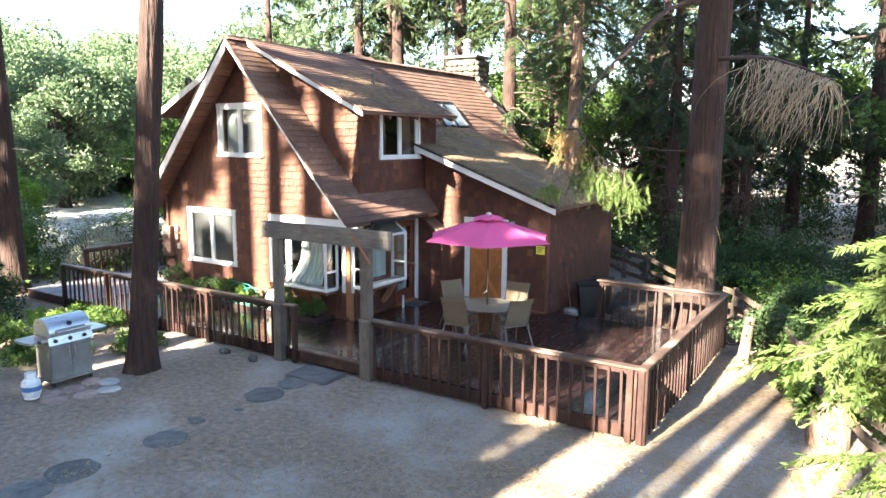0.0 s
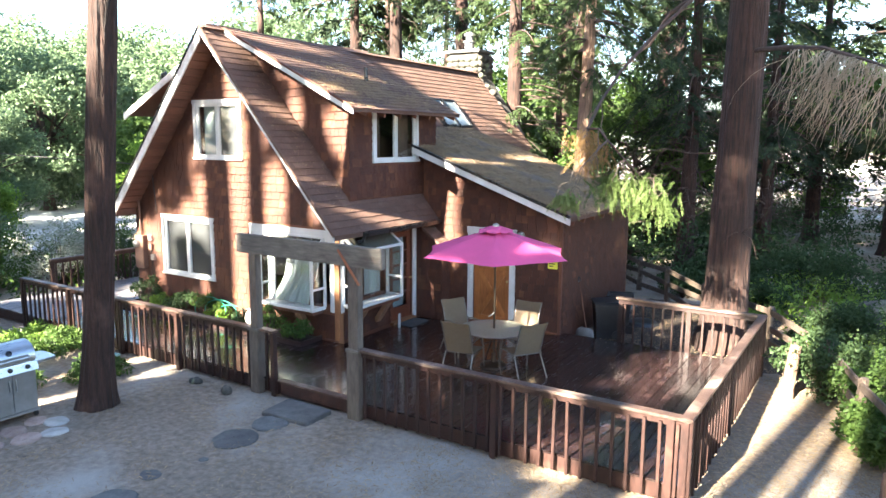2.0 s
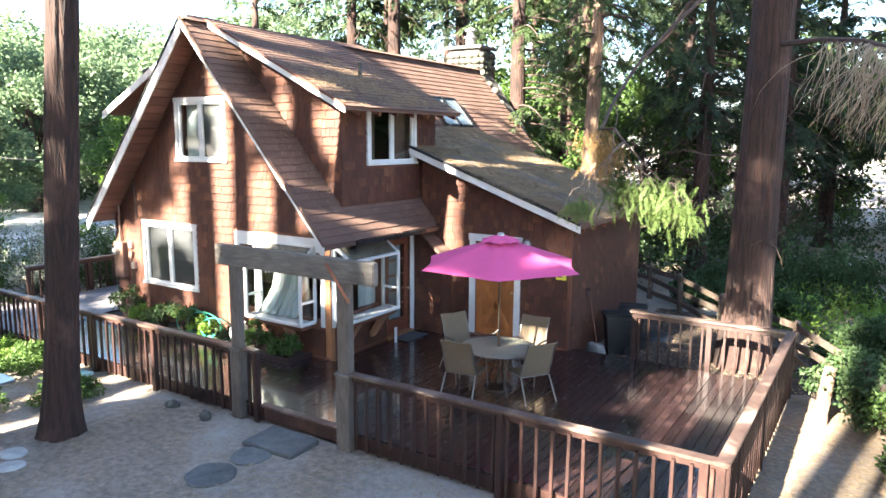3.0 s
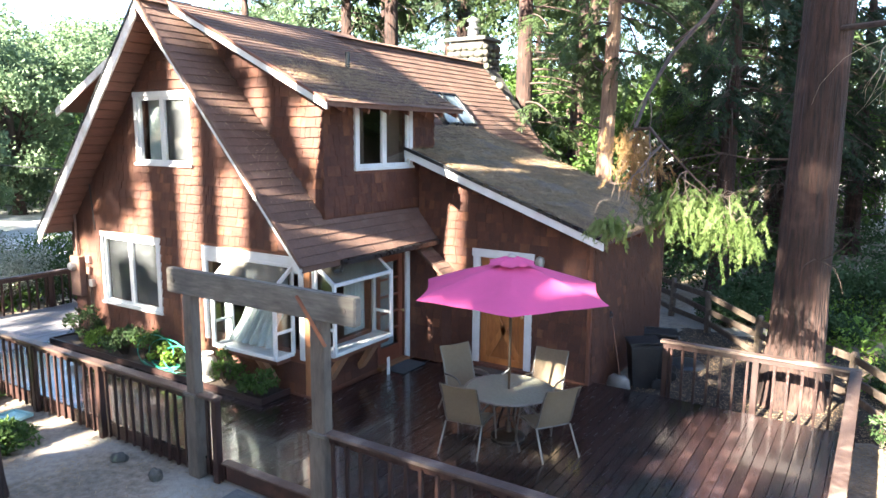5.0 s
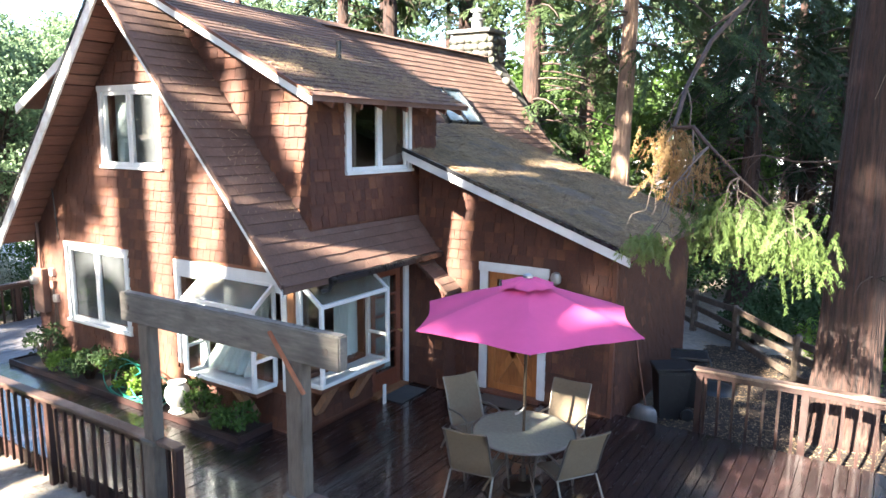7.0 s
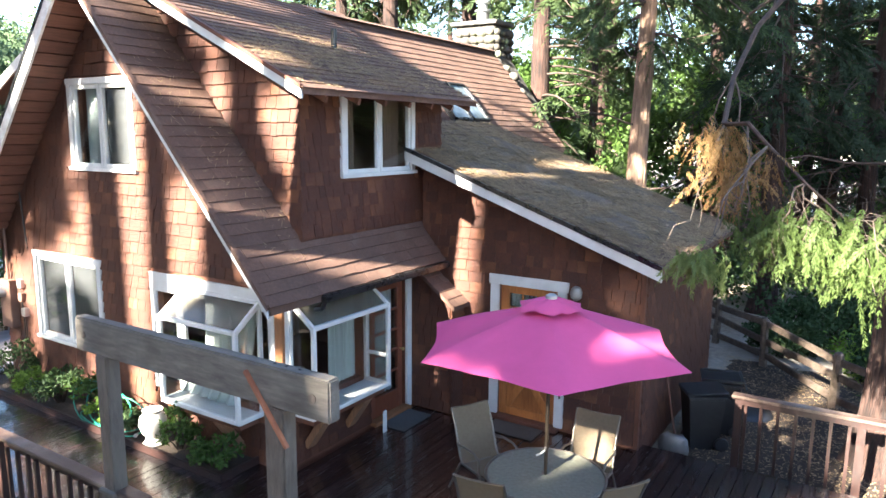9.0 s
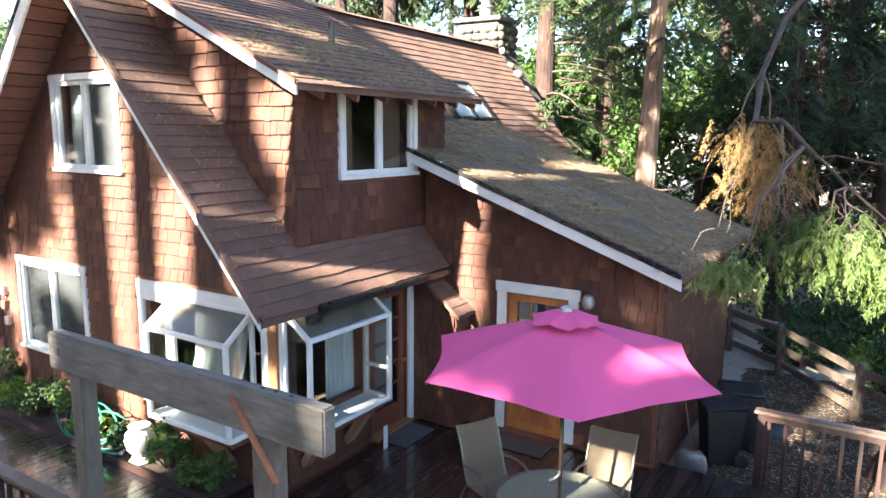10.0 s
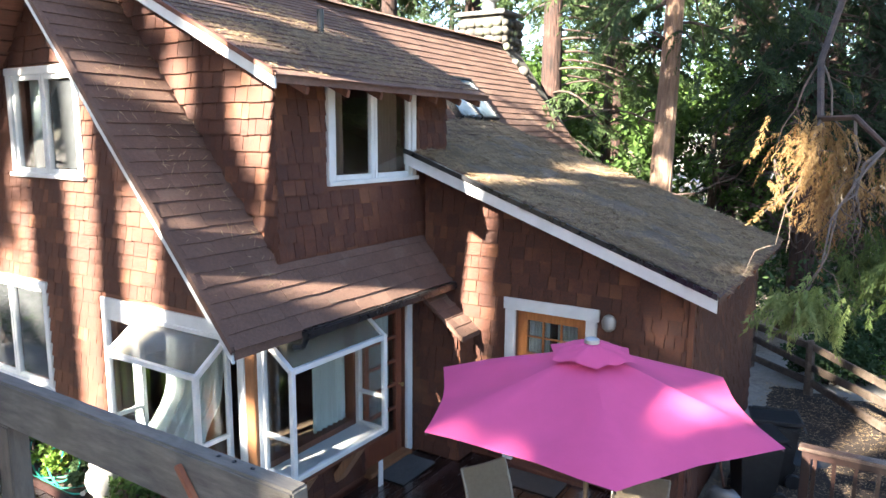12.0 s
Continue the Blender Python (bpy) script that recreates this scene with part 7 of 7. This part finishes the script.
def needles(name, label, o, U, V, N, ur, vr, n, weight, seed, length=0.2, width=0.011, lump=0.04):
    """Fallen needles and twigs lying on a slope, thicker in drifts."""
    rng = np.random.default_rng(seed)
    u, v = rng.uniform(*ur, n), rng.uniform(*vr, n)
    keep = np.array([weight(a, b) + 0.35 * noise.noise((a * 1.3, b * 1.3, seed)) for a, b in zip(u, v)]) > rng.random(n)
    u, v = u[keep], v[keep]
    m = len(u)
    o, U, V, N = (np.array(k) for k in (o, U, V, N))
    h = np.array([lump * max(0, 0.4 + noise.noise((a * 2.5, b * 2.5, seed + 3))) for a, b in zip(u, v)])
    a = rng.uniform(0, 2 * math.pi, m)
    way = unit(U * np.cos(a)[:, None] + V * np.sin(a)[:, None] + N * rng.uniform(-0.05, 0.25, m)[:, None])
    side = unit(np.cross(way, N + rng.normal(size=(m, 3)) * 0.3))
    base = o + U * u[:, None] + V * v[:, None] + N * (0.018 + h * rng.random(m))[:, None]
    vv, q = kites(base, way, side, length * rng.uniform(0.4, 1.4, m), width * rng.uniform(0.6, 1.8, m))
    return tagged(new(name, quick_mesh(name, vv, q, L_STRAW)), label, "needles", kind="stuff")


def litter_sheet(parent, o, U, V, N, ur, vr, nu, nv, seed):
    """A lumpy mat of rotted needles, hugging the slope."""
    s = Shape()
    for j in range(nv + 1):
        for i in range(nu + 1):
            u, v = ur[0] + (ur[1] - ur[0]) * i / nu, vr[0] + (vr[1] - vr[0]) * j / nv
            e = min(i, nu - i, j, nv - j) / 4
            h = -0.03 + 0.05 * min(1, e) + 0.05 * noise.noise((u * 1.4, v * 1.4, seed)) + 0.02 * noise.noise((u * 5, v * 5, seed))
            s.v.append(tuple(o + U * u + V * v + N * h))
    s.f = [(j * (nu + 1) + i, j * (nu + 1) + i + 1, (j + 1) * (nu + 1) + i + 1, (j + 1) * (nu + 1) + i) for j in range(nv) for i in range(nu)]
    return part("litter_mat", quick_mesh("litter_mat", s.v, s.f, M_LITTER), M_LITTER, parent, "mat of rotted needles")


lo = Vector((LX, 0, LZ)) + out_l * 0.004
litter_sheet(roof_lean, lo, -Y, up_l, out_l, (-7.4, -2.95), (0.25, 4.9), 54, 50, 3)
needles("fallen_needles", "dry cedar needles drifted over the wing roof", lo, -Y, up_l, out_l, (-7.55, -2.8), (0.0, 5.5), 70000, lambda a, b: 0.85 if b < 4.6 else 0.6, 3, 0.12, 0.008)
do = Vector((DX, 0, DZ)) + out_d * 0.004
needles("fallen_needles", "dry cedar needles drifted over the dormer roof", do, -Y, up_d, out_d, (-3.8, 0.0), (0.05, 2.6), 34000, lambda a, b: 0.6 - 0.26 * abs(b - 0.9) - 0.16 * abs(a + 1.8), 5, 0.09, 0.006)
needles("fallen_needles", "stray needles caught in the roof valley", Vector((0.42, 0, main_z(0.42))) + out_main * 0.004, -Y, up_main, out_main, (-0.5, 0.5), (0.4, 4.6), 900, lambda a, b: 0.3, 8, 0.1, 0.006)
needles("fallen_needles", "straw-coloured needles strewn over the yard", Vector((0, 0, 0)), X, Y, Z, (-4, 13), (-13, 3.6), 330000,
        lambda x, y: 0.0 if (-9.6 < x < 7.4 and y > -2.3) else max(0.1, min(0.75, 0.22 + 0.13 * (x - 2.6 - 0.25 * (y + 5)))), 7, 0.095, 0.009, 0.012)

needles("fallen_needles", "dry needles and chips strewn over the bark mulch", Vector((0, 0, 0.02)), X, Y, Z, (3.6, 8.8), (3.65, 9.0), 26000, lambda x, y: 0.45, 9, 0.06, 0.012, 0.012)

# deck boards run away from the entrance side
rnd = random.Random(4)
board_r = Shape().box(0.004, 0.137, -2.31, 3.27, 0.252, DECK).mesh("plank", M_DECK)
board_m = Shape().box(0.004, 0.137, -2.31, 3.05, 0.252, DECK).mesh("plank", M_DECK)
board_l = Shape().box(0.004, 0.137, -2.31, -0.01, 0.252, DECK).mesh("plank", M_DECK)
board_g = Shape().box(0.004, 0.137, -2.31, 3.0, 0.252, DECK).mesh("plank", M_DECKGREY)
x = -9.58
while x < 7.3:
    b = board_g if x < -6.8 else board_l if x < -0.03 else board_m if x < 3.5 else board_r
    ob = new("plank", b)
    ob.parent = deck
    ob.location = (x, rnd.uniform(-0.006, 0.006), rnd.uniform(-0.003, 0.002))
    x += 0.1425

# chimney stones
rnd = random.Random(9)
stones = []
for k in range(6):
    bm = bmesh.new()
    bmesh.ops.create_icosphere(bm, subdivisions=2, radius=0.12)
    for v in bm.verts:
        v.co *= 1 + 0.25 * noise.noise(v.co * 9 + Vector((k, 0, 0)))
        v.co.x *= 1.25
    me = bpy.data.meshes.new("stone")
    bm.to_mesh(me); bm.free()
    me.shade_smooth()
    me.materials.append(M_STONE)
    stones.append(me)
for face in range(3):
    z = 4.2 if face else 3.6
    while z < 7.35:
        w = 0.0
        while w < (1.2 if face == 0 else 0.82 if face == 1 else 1.5):
            if face == 0:
                p = (-4.3 + w + 0.1, 10.97, z)
            elif face == 1:
                p = (-3.09, 11.0 + w + 0.1, z)
            else:
                p = (-3.1 + w + 0.1, 10.98, z)
            if face != 2 or z < 6.7 - 1.4 * w:
                ob = new("stone", stones[rnd.randrange(6)])
                ob.parent = chimney
                ob.matrix_basis = pose(*p, rnd.uniform(-15, 15), rnd.uniform(-15, 15), rnd.uniform(0, 30) + (90 if face == 1 else 0)) @ Matrix.Scale(rnd.uniform(0.85, 1.15), 4)
            w += 0.24
        z += 0.2
